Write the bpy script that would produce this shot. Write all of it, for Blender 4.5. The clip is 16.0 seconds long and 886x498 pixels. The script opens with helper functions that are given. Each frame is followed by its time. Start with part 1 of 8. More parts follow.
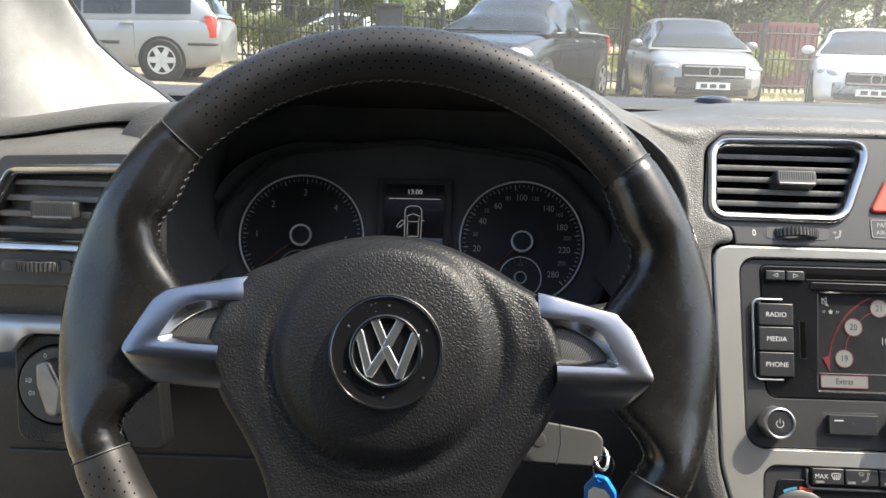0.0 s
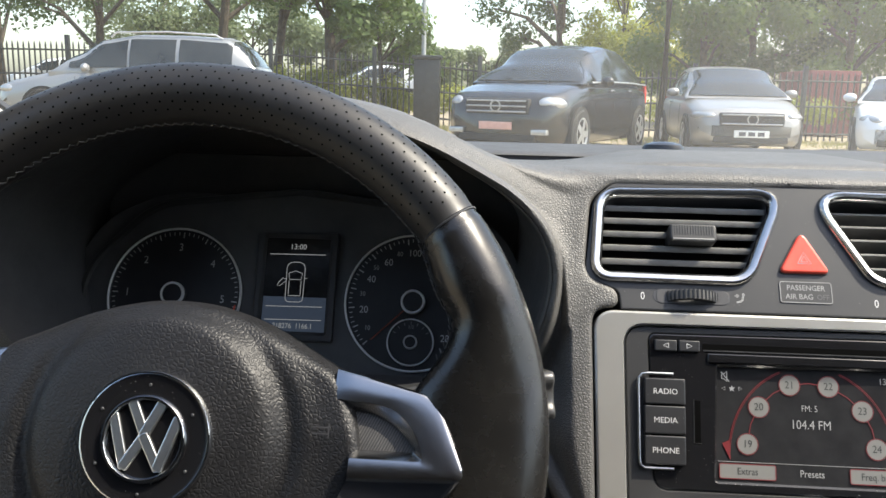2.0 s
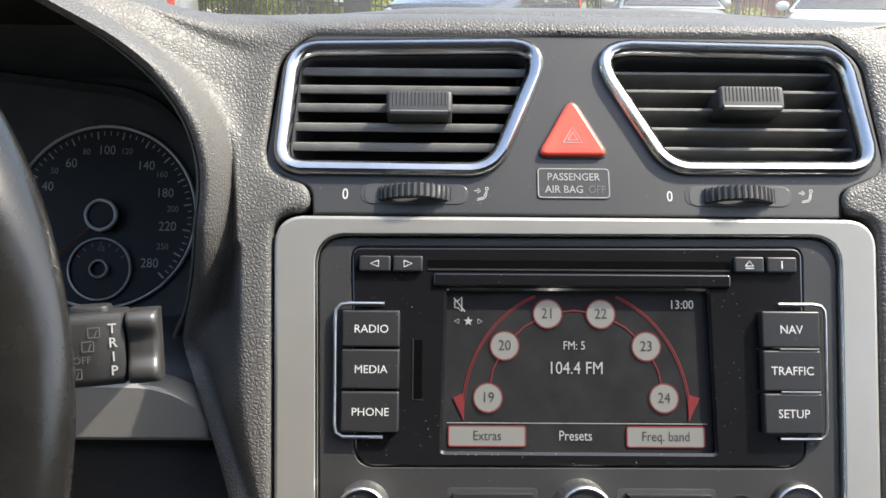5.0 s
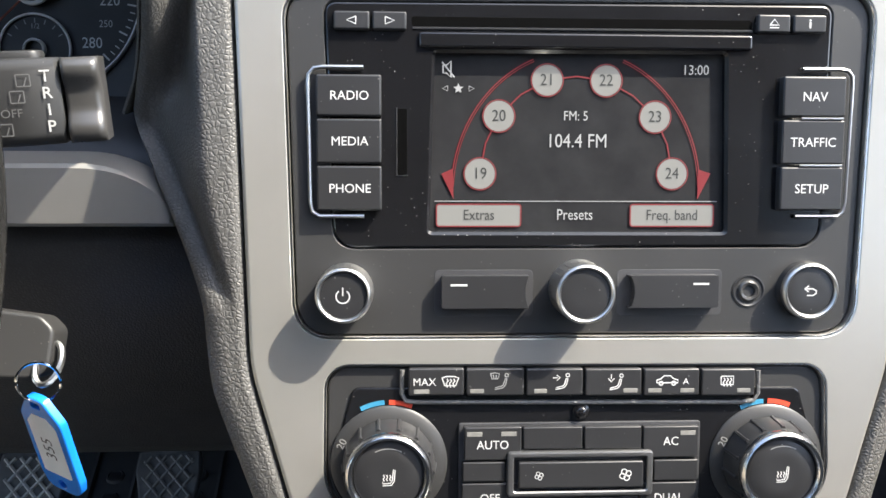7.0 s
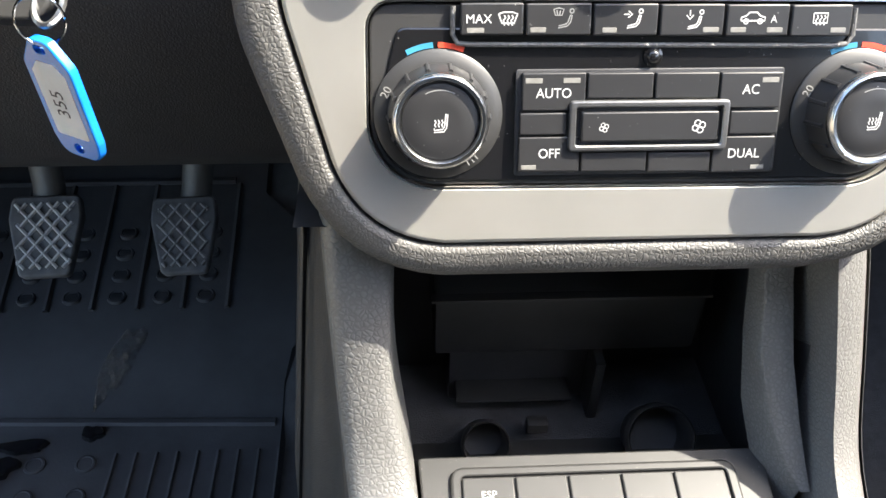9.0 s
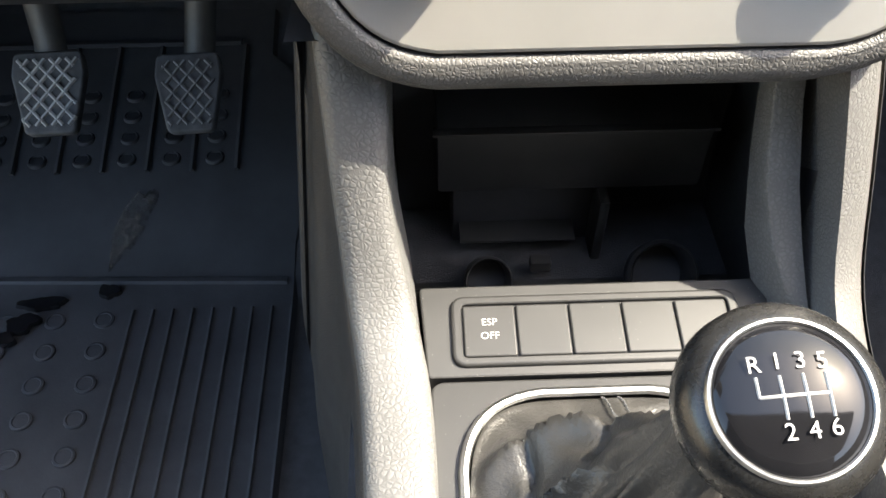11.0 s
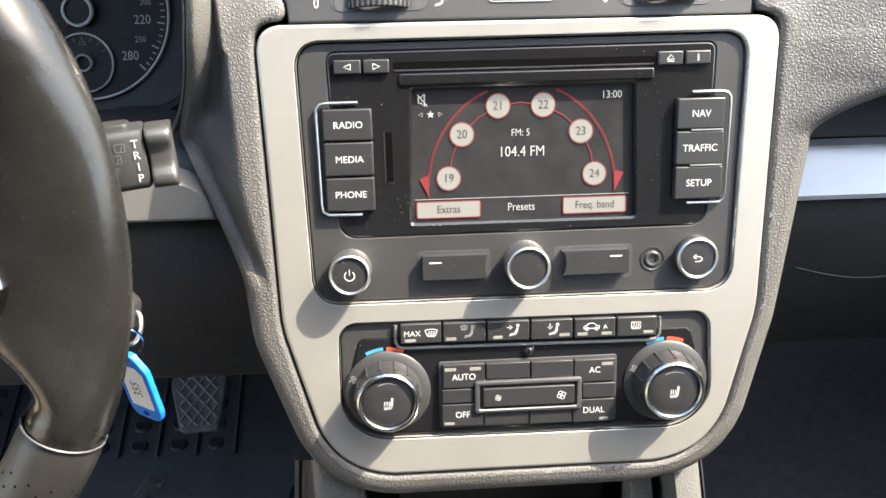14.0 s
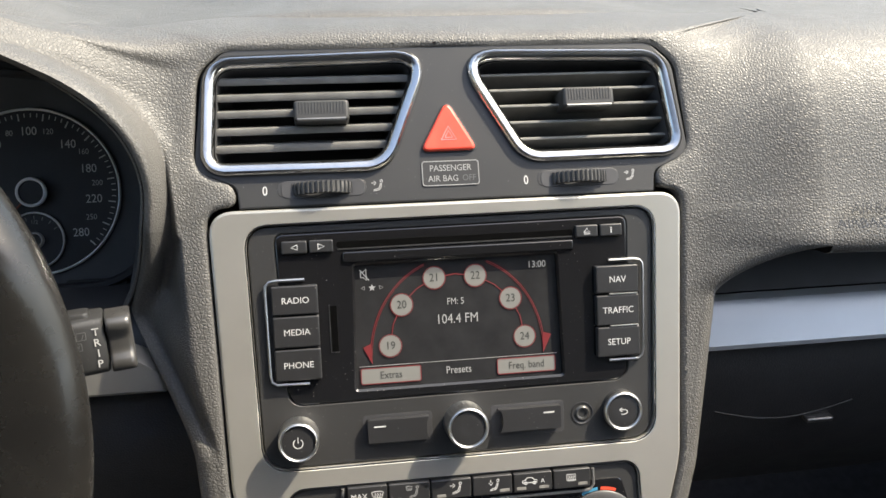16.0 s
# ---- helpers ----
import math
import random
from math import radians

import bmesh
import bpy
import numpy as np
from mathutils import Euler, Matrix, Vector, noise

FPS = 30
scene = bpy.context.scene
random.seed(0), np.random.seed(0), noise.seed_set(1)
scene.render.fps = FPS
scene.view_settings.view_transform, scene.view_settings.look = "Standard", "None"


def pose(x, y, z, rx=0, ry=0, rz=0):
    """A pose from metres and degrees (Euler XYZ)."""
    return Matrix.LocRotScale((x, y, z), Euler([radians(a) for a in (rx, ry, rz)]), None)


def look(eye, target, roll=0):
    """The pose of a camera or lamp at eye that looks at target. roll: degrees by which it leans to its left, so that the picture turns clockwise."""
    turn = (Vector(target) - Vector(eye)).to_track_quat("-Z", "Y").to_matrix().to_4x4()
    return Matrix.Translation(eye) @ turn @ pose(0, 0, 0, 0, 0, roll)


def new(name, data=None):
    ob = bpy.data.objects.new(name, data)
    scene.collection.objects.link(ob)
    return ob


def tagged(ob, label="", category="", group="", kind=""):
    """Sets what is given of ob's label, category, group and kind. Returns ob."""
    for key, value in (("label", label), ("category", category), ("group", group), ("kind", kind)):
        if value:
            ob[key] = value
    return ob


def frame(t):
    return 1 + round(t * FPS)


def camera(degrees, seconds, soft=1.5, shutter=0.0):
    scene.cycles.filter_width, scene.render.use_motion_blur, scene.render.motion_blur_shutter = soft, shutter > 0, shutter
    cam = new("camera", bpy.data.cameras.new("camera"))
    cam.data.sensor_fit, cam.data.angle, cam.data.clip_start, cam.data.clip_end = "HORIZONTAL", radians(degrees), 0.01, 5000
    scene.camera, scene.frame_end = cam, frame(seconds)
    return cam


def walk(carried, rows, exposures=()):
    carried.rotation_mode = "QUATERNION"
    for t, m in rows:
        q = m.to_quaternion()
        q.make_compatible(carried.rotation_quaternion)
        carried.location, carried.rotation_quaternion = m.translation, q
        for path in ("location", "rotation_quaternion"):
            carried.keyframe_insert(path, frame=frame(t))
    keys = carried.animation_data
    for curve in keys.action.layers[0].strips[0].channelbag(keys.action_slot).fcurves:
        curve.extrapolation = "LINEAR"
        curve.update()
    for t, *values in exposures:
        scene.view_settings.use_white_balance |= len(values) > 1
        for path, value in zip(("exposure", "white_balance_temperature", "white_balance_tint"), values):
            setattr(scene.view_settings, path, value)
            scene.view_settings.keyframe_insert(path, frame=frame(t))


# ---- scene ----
cam = camera(56.1, 16.0)
PATH = [
    (0, (-0.318, -0.536, 1.066), (-0.335, 1.404, 0.581), 1.7),
    (0.5, (-0.302, -0.522, 1.051), (-0.349, 1.437, 0.65), 1.6),
    (1, (-0.292, -0.518, 1.047), (-0.36, 1.443, 0.663), 1.6),
    (1.5, (-0.256, -0.504, 1.052), (-0.343, 1.458, 0.677), 1.5),
    (2, (-0.194, -0.463, 1.062), (-0.317, 1.498, 0.689), 1.2),
    (2.5, (-0.155, -0.432, 1.07), (-0.304, 1.527, 0.699), 1.0),
    (3, (-0.13, -0.422, 1.072), (-0.31, 1.535, 0.704), 0.6),
    (3.5, (-0.097, -0.387, 1.069), (-0.18, 1.575, 0.694), 0.7),
    (4, (-0.06, -0.356, 1.055), (-0.063, 1.606, 0.666), 0.7),
    (4.2, (-0.058, -0.34, 1.044), (-0.065, 1.618, 0.637), 0.5),
    (6.3, (-0.066, -0.295, 0.998), (0.013, 1.55, 0.231), 1.1),
    (6.5, (-0.066, -0.293, 0.992), (0.021, 1.549, 0.219), 1.2),
    (7, (-0.069, -0.282, 0.978), (0.032, 1.496, 0.067), 1.4),
    (7.5, (-0.073, -0.28, 0.956), (0.01, 1.435, -0.07), 1.0),
    (8, (-0.078, -0.281, 0.937), (0.0, 1.384, -0.17), 0.8),
    (8.5, (-0.085, -0.283, 0.924), (0.011, 1.289, -0.309), 1.2),
    (9, (-0.088, -0.285, 0.908), (0.013, 1.24, -0.381), 1.3),
    (9.5, (-0.091, -0.286, 0.884), (-0.003, 1.162, -0.493), 0.8),
    (9.7, (-0.092, -0.287, 0.878), (-0.011, 1.129, -0.531), 0.5),
    (11.8, (-0.064, -0.308, 0.909), (-0.032, 1.028, -0.579), -0.6),
    (12, (-0.061, -0.309, 0.928), (-0.033, 1.027, -0.56), -0.8),
    (12.5, (-0.074, -0.313, 0.974), (-0.033, 1.029, -0.509), -0.8),
    (13, (-0.07, -0.324, 1.024), (0.027, 1.048, -0.428), 0.7),
    (13.5, (-0.065, -0.343, 1.055), (0.037, 1.182, -0.235), 0.3),
    (14, (-0.067, -0.353, 1.07), (0.047, 1.289, -0.067), 0.1),
    (14.5, (-0.068, -0.363, 1.085), (0.128, 1.336, 0.047), 1.2),
    (15, (-0.071, -0.376, 1.099), (0.124, 1.37, 0.143), 0.8),
    (15.5, (-0.069, -0.375, 1.102), (0.118, 1.404, 0.207), 0.2),
    (16, (-0.073, -0.37, 1.104), (0.216, 1.408, 0.235), 0.9),
]
EXPOSURES = [(t, e, w, 8) for t, e, w in ((0.0, 2.02, 6900), (0.7, 1.92, 6880), (2.0, 1.80, 6850), (4.0, 1.85, 6800), (6.5, 2.4, 6650), (7.0, 2.55, 6650), (8.0, 3.05, 6650), (8.5, 3.1, 6700), (9.5, 3.1, 6900), (12.0, 3.05, 7150), (13.0, 3.15, 7150), (13.5, 3.2, 7150), (14.0, 3.1, 7150), (15.0, 2.35, 7200), (16.0, 2.05, 7200))]
walk(cam, [(t, look(eye, target, roll)) for t, eye, target, roll in PATH], EXPOSURES)

# ---- sky and sun ----
SUN_ELEVATION, SUN_AZIMUTH = 55.0, 92.0   # degrees; azimuth from ahead (y) towards the right (x)
world = bpy.data.worlds.new("sky")
scene.world = world
world.use_nodes = True
wn = world.node_tree.nodes
sky = wn.new("ShaderNodeTexSky")
sky.sky_type = "NISHITA"
sky.sun_disc = False
sky.sun_elevation = radians(SUN_ELEVATION)
sky.sun_rotation = radians(SUN_AZIMUTH)
sky.dust_density = 2.5
wn["Background"].inputs["Strength"].default_value = 0.15
world.node_tree.links.new(sky.outputs[0], wn["Background"].inputs["Color"])
sun_data = bpy.data.lights.new("sun", "SUN")
sun_data.energy = 2.7
sun_data.angle = radians(0.6)
sun_data.color = (1.0, 0.95, 0.86)
sun = new("sun", sun_data)
se, sa = radians(SUN_ELEVATION), radians(SUN_AZIMUTH)
sun_from = Vector((math.cos(se) * math.sin(sa), math.cos(se) * math.cos(sa), math.sin(se)))
sun.rotation_mode = "QUATERNION"
sun.rotation_quaternion = sun_from.to_track_quat("Z", "Y")
sun.location = sun_from * 30


# ---- materials ----
def shader(name, colour, rough=0.5, metal=0.0, **more):
    """A Principled material; returns it with its nodes, links and shader node."""
    m = bpy.data.materials.new(name)
    m.use_nodes = True
    n, k = m.node_tree.nodes, m.node_tree.links
    b = n["Principled BSDF"]
    b.inputs["Base Color"].default_value = (*colour, 1)
    b.inputs["Roughness"].default_value = rough
    b.inputs["Metallic"].default_value = metal
    for key, value in more.items():
        b.inputs[key.replace("_", " ")].default_value = value
    return m, n, k, b


def coords(n, k, scale=1.0, space="Object", stretch=(1, 1, 1)):
    c = n.new("ShaderNodeTexCoord")
    mp = n.new("ShaderNodeMapping")
    mp.inputs["Scale"].default_value = [scale * v for v in stretch]
    k.new(c.outputs[space], mp.inputs["Vector"])
    return mp.outputs["Vector"]


def noise_tex(n, k, vec, scale, detail=4.0, rough=0.55):
    t = n.new("ShaderNodeTexNoise")
    t.inputs["Scale"].default_value, t.inputs["Detail"].default_value, t.inputs["Roughness"].default_value = scale, detail, rough
    k.new(vec, t.inputs["Vector"])
    return t.outputs["Fac"]


def ramp(n, k, fac, stops):
    r = n.new("ShaderNodeValToRGB")
    k.new(fac, r.inputs["Fac"])
    e = r.color_ramp.elements
    for i, (pos, col) in enumerate(stops):
        el = e[i] if i < 2 else e.new(pos)
        el.position = pos
        el.color = (*col, 1) if len(col) == 3 else col
    return r.outputs["Color"]


def grey(v, warm=0.0):
    return (v * (1 + warm), v, v * (1 - warm))


def bump(n, k, b, height, strength, distance):
    u = n.new("ShaderNodeBump")
    u.inputs["Strength"].default_value, u.inputs["Distance"].default_value = strength, distance
    k.new(height, u.inputs["Height"])
    last = b.inputs["Normal"].links
    if last:
        k.new(last[0].from_socket, u.inputs["Normal"])
    k.new(u.outputs["Normal"], b.inputs["Normal"])


def mottled(name, dark, light, scale, rough=0.5, rough_var=0.1, metal=0.0, bump_scale=0, bump_strength=0.2, bump_distance=0.0003, space="Object", stretch=(1, 1, 1), **more):
    """Colour and gloss that vary at two scales, with fine relief."""
    m, n, k, b = shader(name, light, rough, metal, **more)
    vec = coords(n, k, 1, space, stretch)
    f1 = noise_tex(n, k, vec, scale, 5)
    k.new(ramp(n, k, f1, [(0.3, dark), (0.7, light)]), b.inputs["Base Color"])
    f2 = noise_tex(n, k, vec, scale * 7, 3)
    r = n.new("ShaderNodeMapRange")
    r.inputs["To Min"].default_value, r.inputs["To Max"].default_value = max(0, rough - rough_var), min(1, rough + rough_var)
    k.new(f2, r.inputs["Value"])
    k.new(r.outputs[0], b.inputs["Roughness"])
    if bump_scale:
        bump(n, k, b, noise_tex(n, k, vec, bump_scale, 3), bump_strength, bump_distance)
    return m


def grained(name, dark, light, cell, rough, depth, specular=0.5):
    """Pebbled leather grain: raised cells between creases."""
    m, n, k, b = shader(name, light, rough)
    b.inputs["Specular IOR Level"].default_value = specular
    vec = coords(n, k, 1.0)
    wob = n.new("ShaderNodeTexNoise")
    wob.inputs["Scale"].default_value = 0.35 / cell
    k.new(vec, wob.inputs["Vector"])
    mix = n.new("ShaderNodeVectorMath")
    mix.operation = "MULTIPLY_ADD"
    k.new(wob.outputs["Color"], mix.inputs[0])
    mix.inputs[1].default_value = (cell * 1.2,) * 3
    k.new(vec, mix.inputs[2])
    v = n.new("ShaderNodeTexVoronoi")
    v.feature = "DISTANCE_TO_EDGE"
    v.inputs["Scale"].default_value = 1.0 / cell
    k.new(mix.outputs[0], v.inputs["Vector"])
    s = n.new("ShaderNodeMapRange")
    s.interpolation_type = "SMOOTHSTEP"
    s.inputs["From Max"].default_value = 0.30
    k.new(v.outputs["Distance"], s.inputs["Value"])
    bump(n, k, b, s.outputs[0], 0.9, depth)
    f = noise_tex(n, k, vec, 14, 5)
    skin = ramp(n, k, f, [(0.3, dark), (0.72, light)])
    # crease shade put into the colour: darker in the creases, lighter on the cells
    crease = n.new("ShaderNodeMapRange")
    crease.inputs["To Min"].default_value, crease.inputs["To Max"].default_value = 0.82, 1.03
    k.new(s.outputs[0], crease.inputs["Value"])
    tone = n.new("ShaderNodeVectorMath")
    tone.operation = "SCALE"
    k.new(skin, tone.inputs[0])
    k.new(crease.outputs[0], tone.inputs["Scale"])
    k.new(tone.outputs[0], b.inputs["Base Color"])
    r = n.new("ShaderNodeMapRange")
    r.inputs["To Min"].default_value, r.inputs["To Max"].default_value = rough - 0.07, rough + 0.09
    k.new(noise_tex(n, k, vec, 60, 3), r.inputs["Value"])
    k.new(r.outputs[0], b.inputs["Roughness"])
    return m


def dusty(name, colour, rough, dust=0.35, scale=900, coat=0.0):
    """Dark plastic with fine pale dust specks and faint wipe marks."""
    m, n, k, b = shader(name, colour, rough)
    vec = coords(n, k, 1.0)
    v = n.new("ShaderNodeTexVoronoi")
    v.inputs["Scale"].default_value = scale * 0.35
    k.new(vec, v.inputs["Vector"])
    near = n.new("ShaderNodeMapRange")
    near.inputs["From Min"].default_value, near.inputs["From Max"].default_value = 0.10, 0.04
    k.new(v.outputs["Distance"], near.inputs["Value"])
    patch = n.new("ShaderNodeMapRange")
    patch.inputs["From Min"].default_value, patch.inputs["From Max"].default_value = 0.44, 0.64
    k.new(noise_tex(n, k, vec, 55, 4), patch.inputs["Value"])
    both = n.new("ShaderNodeMath")
    both.operation = "MULTIPLY"
    k.new(near.outputs[0], both.inputs[0])
    k.new(patch.outputs[0], both.inputs[1])
    amount = n.new("ShaderNodeMath")
    amount.operation = "MULTIPLY"
    amount.inputs[1].default_value = dust
    k.new(both.outputs[0], amount.inputs[0])
    mix = n.new("ShaderNodeMix")
    mix.data_type = "RGBA"
    mix.inputs["A"].default_value = (*colour, 1)
    mix.inputs["B"].default_value = (0.45, 0.43, 0.40, 1)
    k.new(amount.outputs[0], mix.inputs["Factor"])
    k.new(mix.outputs["Result"], b.inputs["Base Color"])
    r = n.new("ShaderNodeMapRange")
    r.inputs["To Min"].default_value, r.inputs["To Max"].default_value = max(0.02, rough - 0.08), rough + 0.12
    k.new(noise_tex(n, k, vec, 35, 5), r.inputs["Value"])
    k.new(r.outputs[0], b.inputs["Roughness"])
    b.inputs["Coat Weight"].default_value = coat
    return m


def woven(name, dark, light, pitch):
    """Fine diagonal ribs crossed by a thread."""
    m, n, k, b = shader(name, light, 0.5)
    vec = coords(n, k, 1.0, stretch=(1, -0.45, 0))
    w = n.new("ShaderNodeTexWave")
    w.bands_direction = "DIAGONAL"
    w.inputs["Scale"].default_value = 0.314 / pitch
    k.new(vec, w.inputs["Vector"])
    tone = ramp(n, k, w.outputs["Fac"], [(0.15, dark), (0.8, light)])
    k.new(tone, b.inputs["Base Color"])
    bump(n, k, b, w.outputs["Fac"], 0.6, 0.0003)
    return m


def glowing(name, colour, strength, base=(0.02, 0.02, 0.02), rough=0.3):
    m, n, k, b = shader(name, base, rough)
    b.inputs["Emission Color"].default_value = (*colour, 1)
    b.inputs["Emission Strength"].default_value = strength
    return m


M = {}
M["leather_dash"] = grained("dash leatherette", (0.078, 0.075, 0.070), (0.106, 0.103, 0.097), 0.0018, 0.48, 0.00018, 0.44)
M["rail"] = grained("console rail skin", (0.112, 0.111, 0.108), (0.138, 0.136, 0.132), 0.0024, 0.46, 0.00016)
M["leather_pad"] = grained("wheel pad grain", (0.009, 0.009, 0.0096), (0.013, 0.013, 0.014), 0.0023, 0.46, 0.00016, 0.30)
M["soft_top"] = grained("dash top pad", (0.050, 0.049, 0.048), (0.066, 0.065, 0.063), 0.0014, 0.55, 0.0001)
M["leather_rim"] = mottled("rim leather", (0.0105, 0.0101, 0.0097), (0.022, 0.0205, 0.0188), 22, 0.44, 0.09, bump_scale=1400, bump_strength=0.25, bump_distance=0.0001, Specular_IOR_Level=0.42)
# grey for the added, unseen panels behind the camera
M["closure"] = mottled("grey closure cloth", (0.085, 0.085, 0.083), (0.11, 0.11, 0.108), 30, 0.9, 0.05)
M["hole"] = mottled("punched hole", (0.001, 0.001, 0.001), (0.002, 0.002, 0.002), 300, 0.9, 0.05, Specular_IOR_Level=0.05)
M["leather_grip"] = mottled("worn grip leather", (0.006, 0.0058, 0.0057), (0.013, 0.0122, 0.011), 18, 0.26, 0.10, bump_scale=900, bump_strength=0.2, bump_distance=0.0001)
M["leather_boot"] = mottled("boot leather", (0.026, 0.025, 0.023), (0.046, 0.044, 0.041), 40, 0.36, 0.08, bump_scale=650, bump_strength=0.8, bump_distance=0.0005)
M["silver"] = mottled("satin silver paint", (0.34, 0.33, 0.30), (0.39, 0.375, 0.345), 12, 0.36, 0.05, metal=0.55, bump_scale=2600, bump_strength=0.12, bump_distance=0.00004)
M["bright_satin"] = mottled("bright satin collar", (0.42, 0.42, 0.42), (0.52, 0.52, 0.52), 60, 0.22, 0.06, metal=1.0)
# satin silver with the sky's blue reflection put into its base colour
M["silver_sky_tint"] = mottled("satin strip with sky tint", (0.42, 0.44, 0.46), (0.48, 0.50, 0.52), 12, 0.40, 0.06, metal=0.5)
M["spoke"] = mottled("brushed spoke metal", (0.29, 0.29, 0.295), (0.35, 0.35, 0.355), 30, 0.19, 0.05, metal=1.0)
M["frame_satin"] = mottled("dull satin frame", (0.14, 0.14, 0.14), (0.20, 0.20, 0.20), 60, 0.36, 0.06, metal=0.8)
M["chrome"] = mottled("chrome", (0.60, 0.61, 0.62), (0.72, 0.73, 0.74), 40, 0.12, 0.05, metal=1.0)
M["satin_chrome"] = mottled("satin chrome", (0.42, 0.42, 0.41), (0.54, 0.54, 0.53), 60, 0.36, 0.06, metal=1.0)
M["matte"] = dusty("matte black plastic", (0.019, 0.019, 0.019), 0.46, 0.2)
M["panel"] = dusty("charcoal panel plastic", (0.029, 0.0287, 0.0285), 0.42, 0.38)
M["gloss"] = dusty("gloss black plastic", (0.008, 0.008, 0.009), 0.16, 0.8, 1100, coat=0.3)
M["key_plastic"] = dusty("button plastic", (0.021, 0.021, 0.022), 0.36, 0.5)
M["rocker"] = mottled("dark satin rocker", (0.060, 0.058, 0.056), (0.085, 0.083, 0.080), 60, 0.30, 0.06, metal=0.5)
M["knob_cap"] = mottled("knob cap lacquer", (0.006, 0.006, 0.007), (0.010, 0.010, 0.011), 60, 0.07, 0.03, Specular_IOR_Level=0.35)
M["knob_body"] = mottled("satin knob plastic", (0.011, 0.0108, 0.0105), (0.019, 0.0185, 0.0175), 60, 0.27, 0.06)
M["tray_plastic"] = mottled("black tray moulding", (0.026, 0.026, 0.026), (0.040, 0.040, 0.039), 40, 0.42, 0.1)
M["ring_white"] = mottled("white gauge ring", (0.72, 0.72, 0.71), (0.80, 0.80, 0.79), 90, 0.35, 0.05)
M["slat"] = mottled("dusty grey slat plastic", (0.10, 0.098, 0.092), (0.15, 0.147, 0.138), 90, 0.5, 0.1)
M["rubber"] = mottled("ribbed rubber", (0.020, 0.020, 0.020), (0.034, 0.034, 0.033), 60, 0.5, 0.1)
M["dark"] = mottled("dark inner plastic", (0.032, 0.032, 0.034), (0.046, 0.046, 0.049), 30, 0.5, 0.1)
# black plastic painted lighter: the lens veil over the hood is in its colour
M["hood_veiled"] = mottled("veil-lifted hood moulding", (0.060, 0.061, 0.064), (0.085, 0.086, 0.090), 30, 0.6, 0.1, bump_scale=900, bump_strength=0.3, bump_distance=0.0002)
M["lower"] = grained("lower dash plastic", (0.019, 0.0195, 0.021), (0.029, 0.0295, 0.031), 0.0017, 0.5, 0.00012)
M["carpet"] = mottled("charcoal carpet", (0.046, 0.047, 0.050), (0.068, 0.069, 0.073), 90, 0.95, 0.03, bump_scale=900, bump_strength=0.5, bump_distance=0.001)
M["mat_rubber"] = mottled("floor mat rubber", (0.020, 0.021, 0.024), (0.042, 0.043, 0.048), 11, 0.66, 0.12, bump_scale=400, bump_strength=0.3, bump_distance=0.0004)
M["wet"] = mottled("wet rubber", (0.006, 0.006, 0.007), (0.010, 0.010, 0.011), 40, 0.22, 0.05)
M["mud"] = mottled("dry mud", (0.060, 0.054, 0.048), (0.135, 0.112, 0.090), 45, 0.9, 0.05, bump_scale=500, bump_strength=0.4, bump_distance=0.0005)
mud_n, mud_k = M["mud"].node_tree.nodes, M["mud"].node_tree.links      # thin, patchy dust
mud_a = mud_n.new("ShaderNodeMapRange")
mud_a.inputs["From Min"].default_value, mud_a.inputs["From Max"].default_value, mud_a.inputs["To Max"].default_value = 0.38, 0.66, 0.75
mud_k.new(noise_tex(mud_n, mud_k, coords(mud_n, mud_k), 130, 5), mud_a.inputs["Value"])
mud_k.new(mud_a.outputs[0], mud_n["Principled BSDF"].inputs["Alpha"])
M["pedal_rubber"] = mottled("worn pedal rubber", (0.045, 0.046, 0.05), (0.10, 0.102, 0.11), 60, 0.6, 0.1, bump_scale=600, bump_strength=0.3, bump_distance=0.0003)
M["pedal_worn"] = mottled("worn pedal ribs", (0.28, 0.28, 0.285), (0.45, 0.45, 0.45), 120, 0.5, 0.1)
M["pedal_rib"] = mottled("brake pedal ribs", (0.11, 0.112, 0.118), (0.19, 0.19, 0.195), 120, 0.55, 0.1)
M["white_print"] = mottled("white print", (0.46, 0.46, 0.45), (0.56, 0.56, 0.55), 200, 0.5, 0.05)
M["grey_print"] = mottled("grey print", (0.20, 0.20, 0.20), (0.27, 0.27, 0.26), 200, 0.5, 0.05)
M["soft_print"] = mottled("soft white print", (0.34, 0.34, 0.33), (0.42, 0.42, 0.41), 200, 0.5, 0.05)
M["dim_print"] = mottled("faded print", (0.070, 0.070, 0.070), (0.10, 0.10, 0.10), 200, 0.5, 0.05)
M["lens"] = mottled("indicator lens", (0.16, 0.155, 0.14), (0.22, 0.215, 0.20), 300, 0.3, 0.05)
M["red_button"] = mottled("red hazard plastic", (0.62, 0.060, 0.035), (0.74, 0.085, 0.05), 90, 0.38, 0.06)
M["red_mark"] = mottled("red mark", (0.60, 0.06, 0.03), (0.70, 0.08, 0.04), 90, 0.4, 0.05)
M["blue_mark"] = mottled("blue mark", (0.03, 0.19, 0.32), (0.05, 0.24, 0.38), 90, 0.4, 0.05)
M["blue_tag"] = mottled("blue tag plastic", (0.005, 0.16, 0.62), (0.01, 0.20, 0.72), 60, 0.25, 0.06)
M["paper"] = mottled("paper insert", (0.62, 0.66, 0.70), (0.72, 0.76, 0.80), 80, 0.6, 0.05)
M["ink"] = mottled("ink", (0.03, 0.03, 0.05), (0.06, 0.06, 0.08), 200, 0.6, 0.05)
M["pillar"] = mottled("pillar cloth trim", (0.23, 0.227, 0.218), (0.32, 0.315, 0.305), 30, 0.8, 0.08, bump_scale=900, bump_strength=0.5, bump_distance=0.0005)
